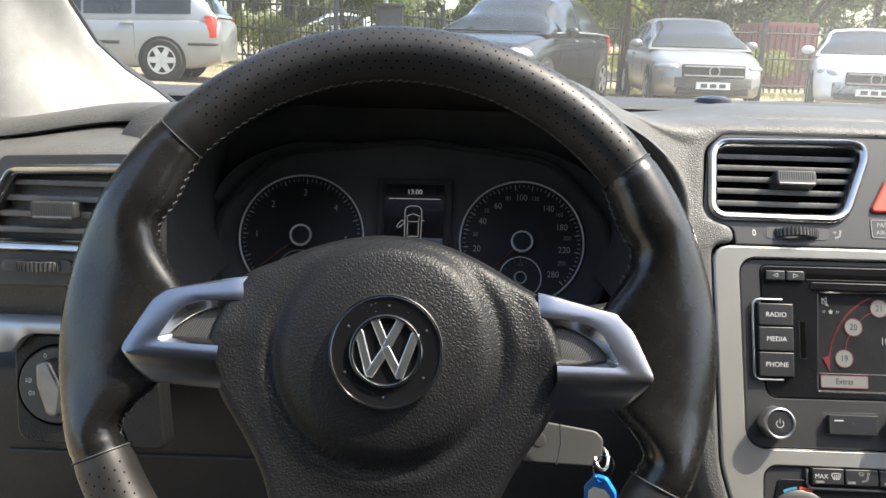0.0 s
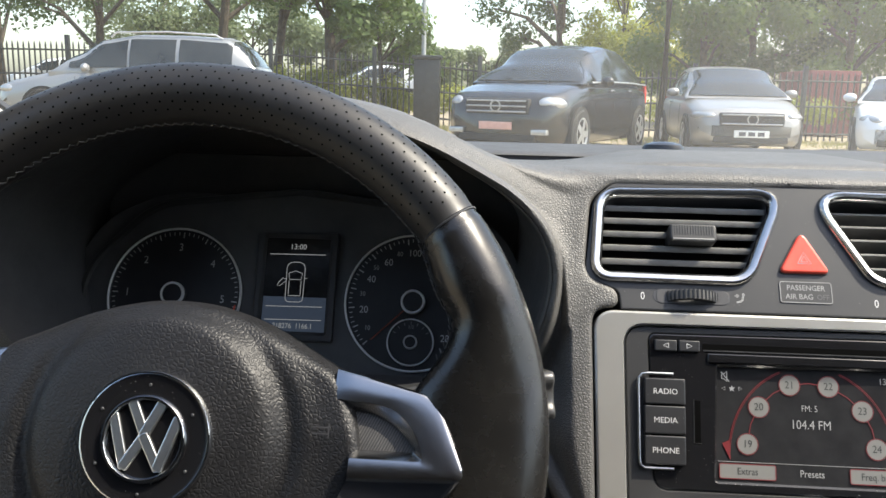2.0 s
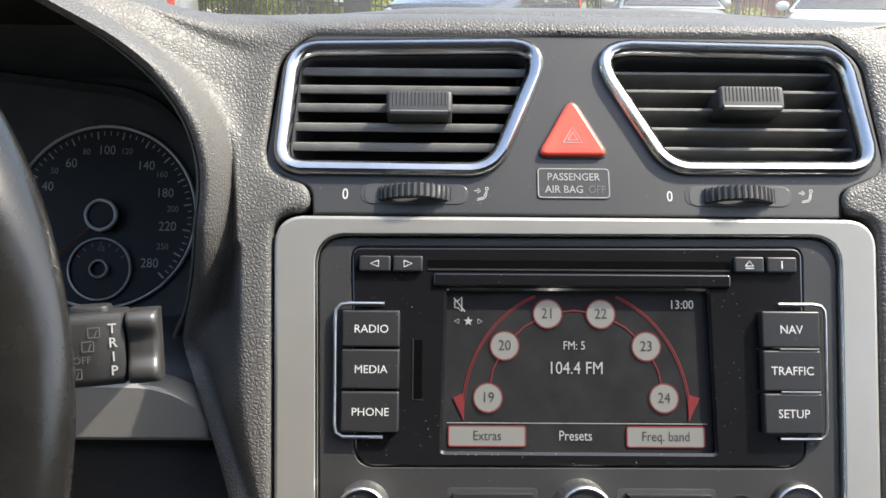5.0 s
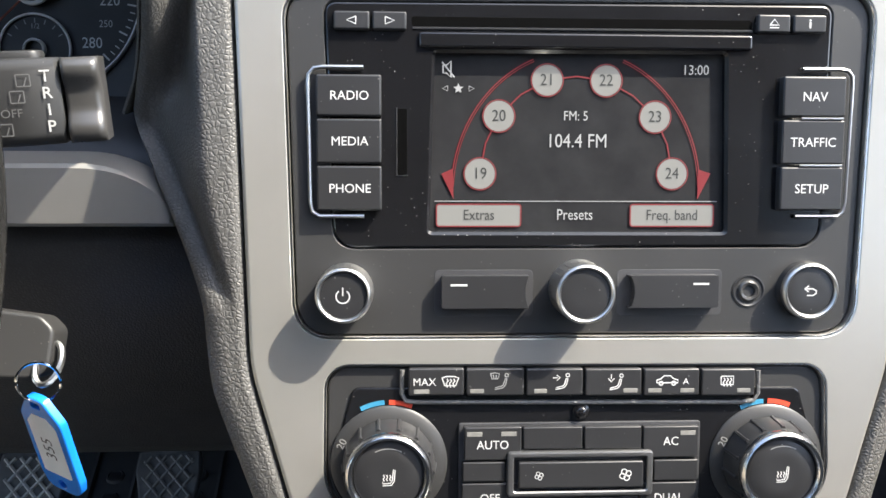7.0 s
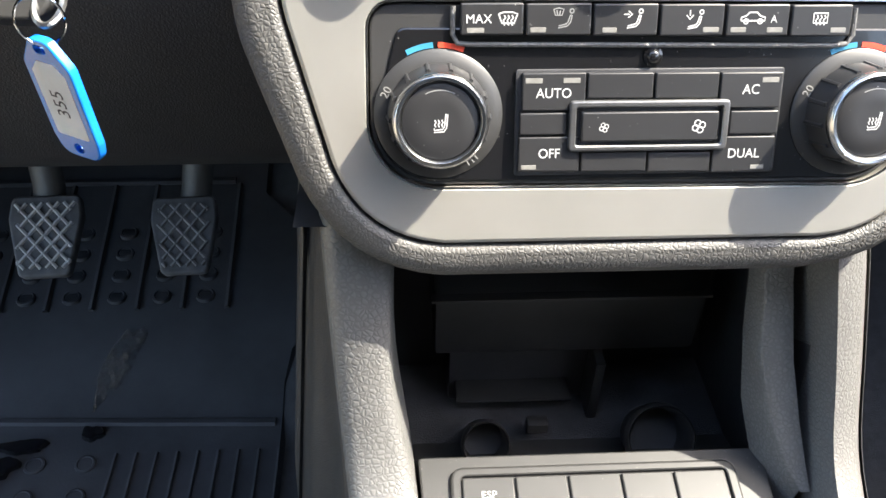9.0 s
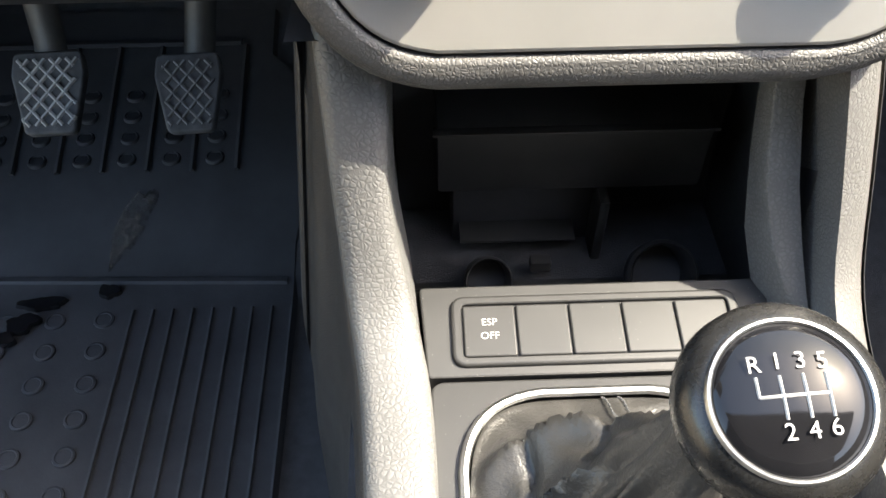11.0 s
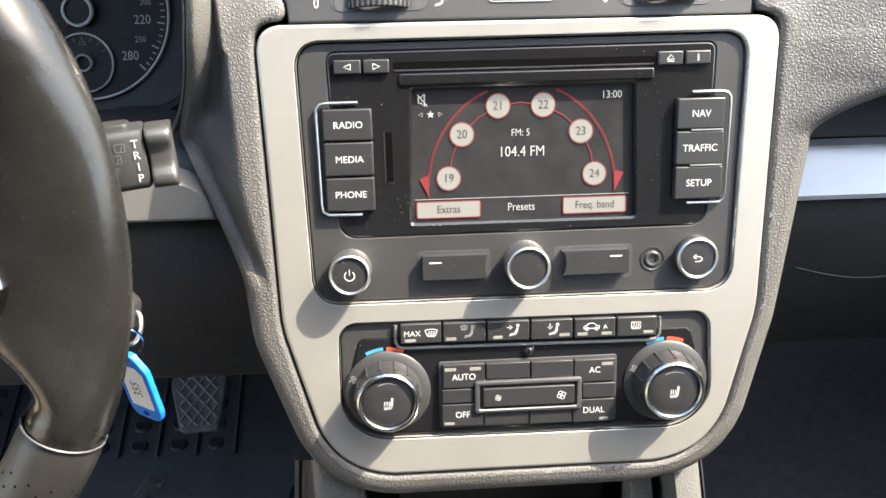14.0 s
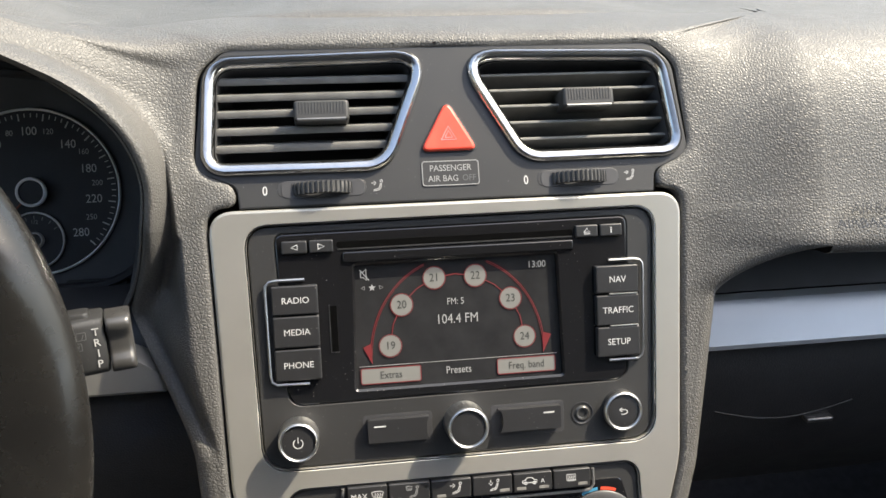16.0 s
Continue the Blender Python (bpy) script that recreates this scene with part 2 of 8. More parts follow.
M["screen"] = mottled("lcd glass", (0.018, 0.018, 0.019), (0.028, 0.028, 0.029), 60, 0.14, 0.05)
M["screen_dot"] = glowing("lit lcd pale", (0.62, 0.61, 0.56), 0.05, (0.115, 0.114, 0.108))
M["screen_white"] = glowing("lit lcd white", (0.9, 0.9, 0.9), 0.08, (0.16, 0.16, 0.16))
M["screen_red"] = glowing("lit lcd red", (0.70, 0.06, 0.07), 0.035, (0.10, 0.02, 0.022))
M["screen_dark"] = mottled("dark lcd text", (0.02, 0.02, 0.02), (0.035, 0.035, 0.035), 80, 0.4, 0.05)
M["cluster_lcd"] = glowing("cluster lcd white", (0.75, 0.78, 0.82), 0.09, (0.12, 0.12, 0.12))
M["cluster_blue"] = glowing("cluster lcd blue", (0.16, 0.22, 0.34), 0.045, (0.028, 0.034, 0.046))
M["dial"] = mottled("gauge face", (0.015, 0.016, 0.018), (0.021, 0.022, 0.025), 50, 0.5, 0.1)
M["mesh_insert"] = woven("woven insert", (0.012, 0.012, 0.012), (0.055, 0.053, 0.050), 0.0007)
M["needle"] = mottled("gauge needle", (0.22, 0.05, 0.03), (0.28, 0.07, 0.04), 50, 0.5, 0.05)


# ---- building tools ----
MM = 0.001


def thing(name, m, label, category, group="", kind=""):
    ob = new(name)
    ob.empty_display_size = 0.02
    ob.matrix_world = m
    return tagged(ob, label, category, group, kind)


def part(name, bm, material, parent, label="", unit=MM, angle=38, flat=False):
    if unit != 1:
        bmesh.ops.scale(bm, vec=(unit,) * 3, verts=bm.verts)
    bm.normal_update()
    me = bpy.data.meshes.new(name)
    if not flat:
        limit = radians(angle)
        for f in bm.faces:
            f.smooth = True
        for e in bm.edges:
            if e.smooth and len(e.link_faces) == 2 and e.calc_face_angle(0.0) > limit:
                e.smooth = False
    bm.to_mesh(me)
    bm.free()
    me.materials.append(M[material] if isinstance(material, str) else material)
    ob = new(name, me)
    ob.parent = parent
    if label:
        tagged(ob, label)
    return ob


def share(name, source, parent, m):
    """Another object on the mesh of source, at the pose m under parent."""
    ob = new(name, source.data)
    ob.parent = parent
    ob.matrix_local = m
    return ob


def single(name, bm, material, m, label, category, group="", kind="", unit=MM, angle=38):
    """A thing of one mesh."""
    ob = part(name, bm, material, None, "", unit, angle)
    ob.matrix_world = m
    return tagged(ob, label, category, group, kind)


def rounded(points, radius, seg=5):
    """A closed outline with its corners rounded; radius: one for all or one for each corner."""
    out, n = [], len(points)
    for i in range(n):
        p, a, b = Vector(points[i]), Vector(points[i - 1]), Vector(points[(i + 1) % n])
        r = radius[i] if isinstance(radius, (list, tuple)) else radius
        da, db = (a - p), (b - p)
        la, lb = da.length, db.length
        da, db = da / la, db / lb
        half = da.angle(db) / 2
        if r <= 0 or half > 1.56:
            out.append((p.x, p.y))
            continue
        cut = min(r / math.tan(half), la * 0.49, lb * 0.49)
        s, e = p + da * cut, p + db * cut
        for j in range(seg + 1):
            f = j / seg
            q = (1 - f) ** 2 * s + 2 * f * (1 - f) * (p * 0.83 + (s + e) * 0.085) + f * f * e
            out.append((q.x, q.y))
    return out


def rrect(cx, cy, w, h, r, seg=4):
    x, y = w / 2, h / 2
    return rounded([(cx - x, cy - y), (cx + x, cy - y), (cx + x, cy + y), (cx - x, cy + y)], r, seg)


def box2(x0, y0, x1, y1, r=1.0, seg=4):
    return rrect((x0 + x1) / 2, (y0 + y1) / 2, abs(x1 - x0), abs(y1 - y0), r, seg)


def circle(cx, cy, r, seg=40):
    return [(cx + r * math.cos(2 * math.pi * i / seg), cy + r * math.sin(2 * math.pi * i / seg)) for i in range(seg)]


def ccw(points):
    area = sum(a[0] * b[1] - b[0] * a[1] for a, b in zip(points, points[1:] + points[:1]))
    return list(points) if area > 0 else list(reversed(points))


def inset(points, d):
    """The outline (counter-clockwise) moved inwards by d."""
    out, n = [], len(points)
    for i in range(n):
        a, p, b = Vector(points[i - 1]), Vector(points[i]), Vector(points[(i + 1) % n])
        u, v = (p - a), (b - p)
        if u.length < 1e-9 or v.length < 1e-9:
            u = v = b - a
        u, v = u.normalized(), v.normalized()
        nu, nv = Vector((-u.y, u.x)), Vector((-v.y, v.x))
        m = nu + nv
        if m.length < 1e-6:
            m = nu
        m.normalize()
        q = p + m * (d / max(0.45, m.dot(nu)))
        out.append((q.x, q.y))
    return out


def resample(points, n):
    """n points evenly along a closed outline."""
    pts = [Vector(p) for p in points]
    lens = [(pts[(i + 1) % len(pts)] - p).length for i, p in enumerate(pts)]
    total, out = sum(lens), []
    for k in range(n):
        s = total * k / n
        for i, l in enumerate(lens):
            if s <= l or i == len(lens) - 1:
                out.append(pts[i].lerp(pts[(i + 1) % len(pts)], min(1.0, s / max(l, 1e-9))))
                break
            s -= l
    return out


def ring(bm, points, z):
    return [bm.verts.new((p[0], p[1], z if not callable(z) else z(*p))) for p in points]


def bridge(bm, a, b):
    n = len(a)
    for i in range(n):
        bm.faces.new((a[i], a[(i + 1) % n], b[(i + 1) % n], b[i]))


def slab(points, z0, z1, bevel=0.5, holes=(), seg=2, bm=None, back=False, hole_bevel=None):
    """A plate from z0 up to z1 with this outline, rounded front edges and holes that go through."""
    bm = bm or bmesh.new()
    o = ccw(points)
    while bevel > 0.05:
        i = inset(o, bevel)
        if all((i[k][0] - i[k - 1][0]) * (o[k][0] - o[k - 1][0]) + (i[k][1] - i[k - 1][1]) * (o[k][1] - o[k - 1][1]) >= 0 for k in range(len(o))):
            break
        bevel *= 0.8
    last = ring(bm, o, z0)
    if back:
        bm.faces.new(list(reversed(last)))
    for k in range(seg + 1):
        a = k / seg * math.pi / 2
        r = ring(bm, inset(o, bevel * (1 - math.cos(a))) if bevel else o, z1 - bevel * (1 - math.sin(a)))
        bridge(bm, last, r)
        last = r
        if not bevel:
            break
    for i in range(len(last)):
        bm.edges.get((last[i], last[(i + 1) % len(last)])).smooth = False
    if not holes:
        bm.faces.new(last)
        return bm
    hb = bevel if hole_bevel is None else hole_bevel
    loops = [last]
    for h in holes:
        h = ccw(h)
        prev = list(ring(bm, h, z0))
        for k in range(2):
            r = ring(bm, inset(h, -hb * k) if k else h, z1 - hb * (1 - k))
            bridge(bm, list(reversed(prev)), list(reversed(r)))
            prev = r
        loops.append(prev)
    edges = []
    for l in loops:
        for i in range(len(l)):
            edges.append(bm.edges.get((l[i], l[(i + 1) % len(l)])))
            edges[-1].smooth = False
    before = set(bm.faces)
    bmesh.ops.triangle_fill(bm, edges=edges, use_beauty=True, normal=(0, 0, 1))
    for f in bm.faces:
        if f not in before:
            f.normal_update()
            if f.normal.z < 0:
                f.normal_flip()
    return bm


def lathe(profile, cx=0, cy=0, seg=40, bm=None, cap=True):
    """A turned shape about the z axis through (cx, cy); profile: (radius, z) from the back to the front."""
    bm = bm or bmesh.new()
    rings = []
    for r, z in profile:
        rings.append(ring(bm, circle(cx, cy, max(r, 1e-4), seg), z))
    for a, b in zip(rings, rings[1:]):
        bridge(bm, a, b)
    if cap:
        bm.faces.new(rings[-1])
    return bm


def tube(path, r, seg=8, closed=False, bm=None, flat=1.0, up=(0, 0, 1)):
    """A round bar along a path; r: a radius or a function of the share of the way."""
    bm = bm or bmesh.new()
    pts = [Vector(p) for p in path]
    n, rings = len(pts), []
    for i, p in enumerate(pts):
        a = pts[i - 1] if i or closed else p
        b = pts[(i + 1) % n] if i < n - 1 or closed else p
        d = (b - a).normalized()
        side = d.cross(Vector(up))
        if side.length < 1e-4:
            side = d.cross(Vector((1, 0, 0)))
        side.normalize()
        top = side.cross(d)
        rad = r(i / max(1, n - 1)) if callable(r) else r
        rings.append([bm.verts.new(p + side * (rad * math.cos(2 * math.pi * j / seg)) + top * (rad * flat * math.sin(2 * math.pi * j / seg))) for j in range(seg)])
    for a, b in zip(rings, rings[1:]):
        bridge(bm, b, a)
    if closed:
        bridge(bm, rings[0], rings[-1])
    else:
        bm.faces.new(rings[0])
        bm.faces.new(list(reversed(rings[-1])))
    return bm


def loft(rows, closed=False, bm=None, flip=False):
    """A skin over rows of points."""
    bm = bm or bmesh.new()
    vs = [[bm.verts.new(p) for p in row] for row in rows]
    for a, b in zip(vs, vs[1:]):
        m = len(a)
        for i in range(m if closed else m - 1):
            j = (i + 1) % m
            q = (a[i], a[j], b[j], b[i])
            bm.faces.new(tuple(reversed(q)) if flip else q)
    return bm


def bars(lines, w, z, bm=None, h=0.15):
    """Printed strokes: each line a list of (x, y), of width w, lying at height z."""
    bm = bm or bmesh.new()
    for line in lines:
        pts = [Vector((x, y)) for x, y in line]
        left, right = [], []
        for i, p in enumerate(pts):
            a, b = pts[max(0, i - 1)], pts[min(len(pts) - 1, i + 1)]
            d = (b - a).normalized()
            q = Vector((-d.y, d.x)) * (w / 2)
            left.append(p + q)
            right.append(p - q)
        for i in range(len(pts) - 1):
            bm.faces.new([bm.verts.new((v.x, v.y, z + h)) for v in (left[i], right[i], right[i + 1], left[i + 1])])
    return bm


def arc(cx, cy, r, a0, a1, n=16):
    return [(cx + r * math.cos(radians(a0 + (a1 - a0) * i / n)), cy + r * math.sin(radians(a0 + (a1 - a0) * i / n))) for i in range(n + 1)]


def patch(points, z, bm=None):
    """A flat printed area."""
    bm = bm or bmesh.new()
    bm.faces.new(ring(bm, ccw(points), z))
    return bm


def text(words, size, x, y, z, material, parent, turn=0.0, align="CENTER", name="lettering", bold=0.0, squeeze=1.0):
    """Flat lettering in the built-in font; size: the capitals' height in mm."""
    c = bpy.data.curves.new(name, "FONT")
    c.body, c.align_x, c.align_y = words, align, "CENTER"
    c.size = size / 0.69 * MM
    c.offset = bold * MM
    c.resolution_u = 3
    o = bpy.data.objects.new(name, c)
    me = bpy.data.meshes.new_from_object(o)
    bpy.data.objects.remove(o)
    bpy.data.curves.remove(c)
    me.name = name
    me.transform(Matrix.Translation((x * MM, y * MM, z * MM)) @ pose(0, 0, 0, 0, 0, turn) @ Matrix.Diagonal((squeeze, 1, 1, 1)))
    me.materials.clear()
    me.materials.append(M[material])
    ob = new(name, me)
    ob.parent = parent
    return ob


def box(x0, y0, z0, x1, y1, z1, bm=None, bevel=0.0):
    b = bmesh.new()
    bmesh.ops.create_cube(b, size=1)
    bmesh.ops.transform(b, matrix=Matrix.Translation(((x0 + x1) / 2, (y0 + y1) / 2, (z0 + z1) / 2)) @ Matrix.Diagonal((abs(x1 - x0), abs(y1 - y0), abs(z1 - z0), 1)), verts=b.verts)
    if bevel:
        bmesh.ops.bevel(b, geom=b.edges[:], offset=bevel, segments=2, affect="EDGES", profile=0.6)
    if bm is None:
        return b
    me = bpy.data.meshes.new("t")
    b.to_mesh(me)
    b.free()
    bm.from_mesh(me)
    bpy.data.meshes.remove(me)
    return bm


# Frames of reference: x to the right, y up the surface, z out of it towards the seats.
def facing(x, y, z, tilt):
    """A surface through (x, y, z) that faces the seats, its top leaning ahead by tilt degrees."""
    return pose(x, y, z, 90 - tilt, 0, 0)


STACK = facing(0, 0.006, 0.835, 22)
VENTS = facing(0, 0.046, 0.934, 30)
GAUGES = facing(-0.351, 0.170, 0.905, 23)
WHEEL = facing(-0.3518, -0.0911, 0.8979, 20.5) @ pose(0, 0, 0, 0, 0, -1.5) @ Matrix.Scale(0.975, 4)


# ---- the dashboard ----
def smooth(a, b, v):
    f = max(0.0, min(1.0, (v - a) / (b - a)))
    return f * f * (3 - 2 * f)


HOOD_X = -0.351


def hood_arch(n=48):
    """The edge of the instrument hood's opening, from low on the right over the top to low on the left, as (x, z)."""
    out = []
    for dx, z in ((0.166, 0.868), (0.177, 0.890), (0.187, 0.925), (0.191, 0.955), (0.183, 0.980), (0.163, 1.001), (0.137, 1.017), (0.111, 1.030), (0.086, 1.038), (0.045, 1.045)):
        out.append((dx, z))
    pts = out + [(0.0, 1.047)] + [(-dx, z) for dx, z in reversed(out)]
    return [Vector((HOOD_X + dx, z)) for dx, z in pts]


def spline(points, n):
    """Points evenly spread on a smooth curve through the given ones."""
    p = [points[0] * 2 - points[1]] + list(points) + [points[-1] * 2 - points[-2]]
    out = []
    for i in range(n + 1):
        s = i / n * (len(points) - 1)
        j = min(int(s), len(points) - 2)
        f = s - j
        a, b, c, d = p[j:j + 4]
        out.append(0.5 * ((2 * b) + (c - a) * f + (2 * a - 5 * b + 4 * c - d) * f * f + (3 * b - a - 3 * c + d) * f ** 3))
    return out


ARCH = [(0.0, 1.047), (0.045, 1.045), (0.086, 1.038), (0.111, 1.030), (0.137, 1.017), (0.163, 1.001), (0.183, 0.980)]


def arch_z(dx):
    """Height of the hood's opening edge at dx from its middle."""
    for (p, q), (r, t) in zip(ARCH, ARCH[1:]):
        if dx <= r:
            return q + (t - q) * (dx - p) / (r - p)
    return 0.9


def dash_top(x, y):
    """Height of the dash's upper skin."""
    z = 1.0150 + 0.003 * math.sin(math.pi * max(0, min(1, (y - 0.08) / 0.25))) - 0.012 * smooth(0.25, 0.36, y)
    z += (1.0150 - 0.0175 * max(0, min(1, (y - 0.09) / 0.27)) - z) * smooth(0.06, 0.16, abs(x))
    if x < -0.54:
        z -= 0.016 * smooth(-0.55, -0.68, x)
    d = abs(x - HOOD_X)
    hump = arch_z(d) + 0.0125 - z
    k = 0.017
    hump = max(0.0, hump) if hump > k else (0.25 * (hump + k) ** 2 / k if hump > -k else 0.0)
    return z + hump * (1 - smooth(0.07, 0.25, y))


dash = thing("dashboard", pose(0, 0, 0.9), "dark grey grained leatherette dashboard, dusty and sunlit", "dashboard")


def dash_part(name, bm, material, label="", angle=60):
    bmesh.ops.translate(bm, vec=(0, 0, -0.9), verts=bm.verts)
    return part(name, bm, material, dash, label, 1, angle)


# line on the dash top where the leather round the vents meets the upper skin, as (x, y)
SKIN_EDGE = [(-0.226, 0.046), (-0.206, 0.062), (-0.186, 0.084), (-0.166, 0.106), (-0.146, 0.121), (-0.120, 0.130), (0.120, 0.130), (0.160, 0.133), (0.212, 0.135)]


def skin_edge(x):
    for (a, p), (b, q) in zip(SKIN_EDGE, SKIN_EDGE[1:]):
        if x <= b:
            return p + (q - p) * (x - a) / (b - a)
    return SKIN_EDGE[-1][1]


# upper skin: from its rolled front edge back to the groove below the windscreen
rows = []
for i in range(196):
    x = -0.70 + 0.912 * i / 195
    d = abs(x - HOOD_X)
    hood = x < -0.2259
    if hood:
        front = 0.0785 - 0.0325 * smooth(0.222, 0.155, d)
        nose = smooth(0.150, 0.205, d)
    else:
        front, nose = skin_edge(x) - 0.003, 0.0
    top = dash_top(x, front + 0.02)
    hood_edge = ((0.014, 0.011), (0.004, 0.0085), (0.0, 0.0055), (0.0025, 0.0025), (0.008, 0.0006))
    roll_edge = ((0.006, 0.0138), (0.0, 0.0118), (0.0006, 0.0096), (0.0046, 0.0056), (0.0105, 0.0022))
    row = [(x, front + a * (1 - nose) + c * nose, top - b * (1 - nose) - e * nose) for (a, b), (c, e) in zip(hood_edge, roll_edge)]
    if not hood:
        row = [(x, front + 0.0002 * q, dash_top(x, front) - drop) for q, drop in enumerate((0.014, 0.010, 0.006))] + [(x, front + 0.004, dash_top(x, front + 0.004) - 0.0022), (x, front + 0.009, dash_top(x, front + 0.009) - 0.0006)]
    for j in range(25):
        first = front + 0.015 + 0.006 * nose if hood else front + 0.014
        y = first + (0.358 - first) * j / 24
        row.append((x, y, dash_top(x, y)))
    row += [(x, 0.362, row[-1][2] - 0.004), (x, 0.364, row[-1][2] - 0.03)]
    rows.append(row)
dash_part("upper_skin", loft(rows), "leather_dash")

# pad below the windscreen, beyond the groove
rows = []
for i in range(41):
    x = -0.78 + 1.56 * i / 40
    bow = 0.03 * (x / 0.78) ** 2
    rows.append([(x, 0.397 - bow * 0.2, 0.9985), (x, 0.392 - bow * 0.2, 0.9995), (x, 0.394 - bow * 0.2, 1.0010), (x, 0.415 - bow * 0.6, 1.0030), (x, 0.45 - bow, 1.0055), (x, 0.50 - bow, 1.006), (x, 0.56 - bow, 0.995), (x, 0.62 - bow, 0.97)])
dash_part("windscreen_pad", loft(rows), "soft_top", "smooth dark pad at the foot of the windscreen")
rows = []
for i in range(41):
    x = -0.78 + 1.56 * i / 40
    bow = 0.006 * (x / 0.78) ** 2
    rows.append([(x, 0.350 - bow, 0.960), (x, 0.393 - bow, 0.960), (x, 0.3945 - bow, 0.9993)])
dash_part("groove", loft(rows), "dark", "black groove below the windscreen")

# rolled lip of the instrument hood and its dark inner wall
arch = spline(hood_arch(), 96)
LIP = ((0.0, 0.060, 0.0, 0.060), (0.0, 0.040, 0.0, 0.040), (0.0004, 0.0315, 0.0006, 0.0325), (0.0013, 0.0265, 0.0022, 0.0285), (0.0029, 0.0252, 0.0050, 0.0280), (0.0050, 0.0275, 0.0074, 0.0320), (0.0076, 0.035, 0.0096, 0.0410), (0.0122, 0.048, 0.0120, 0.0470), (0.0138, 0.066, 0.0180, 0.0510), (0.0080, 0.080, 0.0260, 0.0560))
TUCK = ((0.0, 0.060), (-0.0008, 0.040), (-0.0006, 0.0335), (0.0002, 0.0295), (0.0012, 0.0290), (0.0025, 0.0320), (0.0035, 0.037), (0.0035, 0.043), (0.0030, 0.050), (0.0020, 0.056))


def lip_row(i, tuck=0.0):
    """Profile of the hood's lip at point i of its arch, from the opening outwards, and the outward way."""
    p, a, b = arch[i], arch[max(0, i - 1)], arch[min(len(arch) - 1, i + 1)]
    t = (b - a).normalized()
    o = Vector((t.y, -t.x))
    far = smooth(0.30, 0.75, abs(o.x))
    low = max(0.0, 0.93 - p.y)
    row = []
    for k, (off, y, off2, y2) in enumerate(LIP):
        w, y = off + (off2 - off) * far, y + (y2 - y) * far
        if k >= 7:
            w -= smooth(0.15, 0.45, abs(o.x)) * (1 - far) * (0.0, 0.003, 0.010)[k - 7]
        w, y = w + (TUCK[k][0] - w) * tuck, y + (TUCK[k][1] - y) * tuck
        row.append(Vector((p.x + o.x * w, y + 0.45 * low, p.y + o.y * w)))
    return row, o


rows, inner = [], []
for i, p in enumerate(arch):
    row, o = lip_row(i, smooth(-0.2262, -0.2205, p.x))
    low = max(0.0, 0.93 - p.y)
    rows.append(row)
    inner.append([(p.x + o.x * 0.0005, 0.045 + 0.45 * low, p.y + o.y * 0.0005), (p.x - o.x * 0.004, 0.12, p.y - o.y * 0.006), (p.x - o.x * 0.012, 0.185, p.y - o.y * 0.016), (p.x - o.x * 0.014, 0.236, p.y - o.y * 0.022)])
dash_part("hood_lip", loft(rows), "leather_dash")
dash_part("hood_inner_wall", loft(inner, flip=True), "hood_veiled", "black inner wall of the instrument hood")

dash_part("hood_back_wall", box(-0.57, 0.232, 0.78, -0.13, 0.238, 1.005), "hood_veiled")

# passenger side: bulging pad, dark recess, silver strip, glove box
def pad_front(x):
    """Profile of the passenger pad at x, from the groove over the top and down to its lower lip, as (y, z)."""
    back = 0.02 * smooth(0.3, 0.75, x) + 0.007 * smooth(0.33, 0.19, x)
    out = [(y, dash_top(x, y) - 0.003 * smooth(0.25, 0.5, x) * smooth(0.36, 0.2, y)) for y in (0.364, 0.362, 0.358, 0.31, 0.26, 0.21, 0.17)]
    out[0], out[1] = (0.364, out[2][1] - 0.03), (0.362, out[2][1] - 0.004)
    front = ((0.135, 1.0121), (0.124, 1.0126), (0.112, 1.0125), (0.100, 1.0113), (0.089, 1.0093), (0.079, 1.0060), (0.070, 1.0014), (0.062, 0.9956), (0.054, 0.9880), (0.047, 0.9788), (0.041, 0.9692), (0.036, 0.9598), (0.031, 0.9500), (0.026, 0.9402), (0.021, 0.9310), (0.0165, 0.9230), (0.0120, 0.9158), (0.0085, 0.9098), (0.0068, 0.9055), (0.0075, 0.9015), (0.0120, 0.8980), (0.022, 0.8955), (0.045, 0.8925), (0.080, 0.8900))
    drop = 0.003 * smooth(0.25, 0.5, x)
    return out + [(y + back, z - drop) for y, z in front]


PAD_X = 0.212
rows = []
for i in range(41):
    x = PAD_X + 0.548 * i / 40
    rows.append([(x, y, z) for y, z in pad_front(x)])
dash_part("airbag_pad", loft(rows), "leather_dash", "grained passenger side pad with embossed lettering")
rows = []
for i in range(21):
    x = 0.140 + 0.60 * i / 20
    b = 0.02 * smooth(0.3, 0.75, x)
    rows.append([(x, 0.072 + b, 0.8935), (x, 0.088 + b, 0.878), (x, 0.064 + b, 0.850)])
dash_part("recess", loft(rows), "dark")
rows = []
for i in range(21):
    x = 0.145 + 0.60 * i / 20
    b = 0.02 * smooth(0.3, 0.75, x)
    rows.append([(x, 0.062 + b, 0.8500), (x, 0.0555 + b, 0.8488), (x, 0.0530 + b, 0.8470), (x, 0.0465 + b, 0.8370), (x, 0.0395 + b, 0.8255), (x, 0.0395 + b, 0.8225), (x, 0.044 + b, 0.8205), (x, 0.052 + b, 0.8195)])
dash_part("trim_strip", loft(rows), "silver_sky_tint", "satin silver strip above the glove box", angle=24)
rows = []
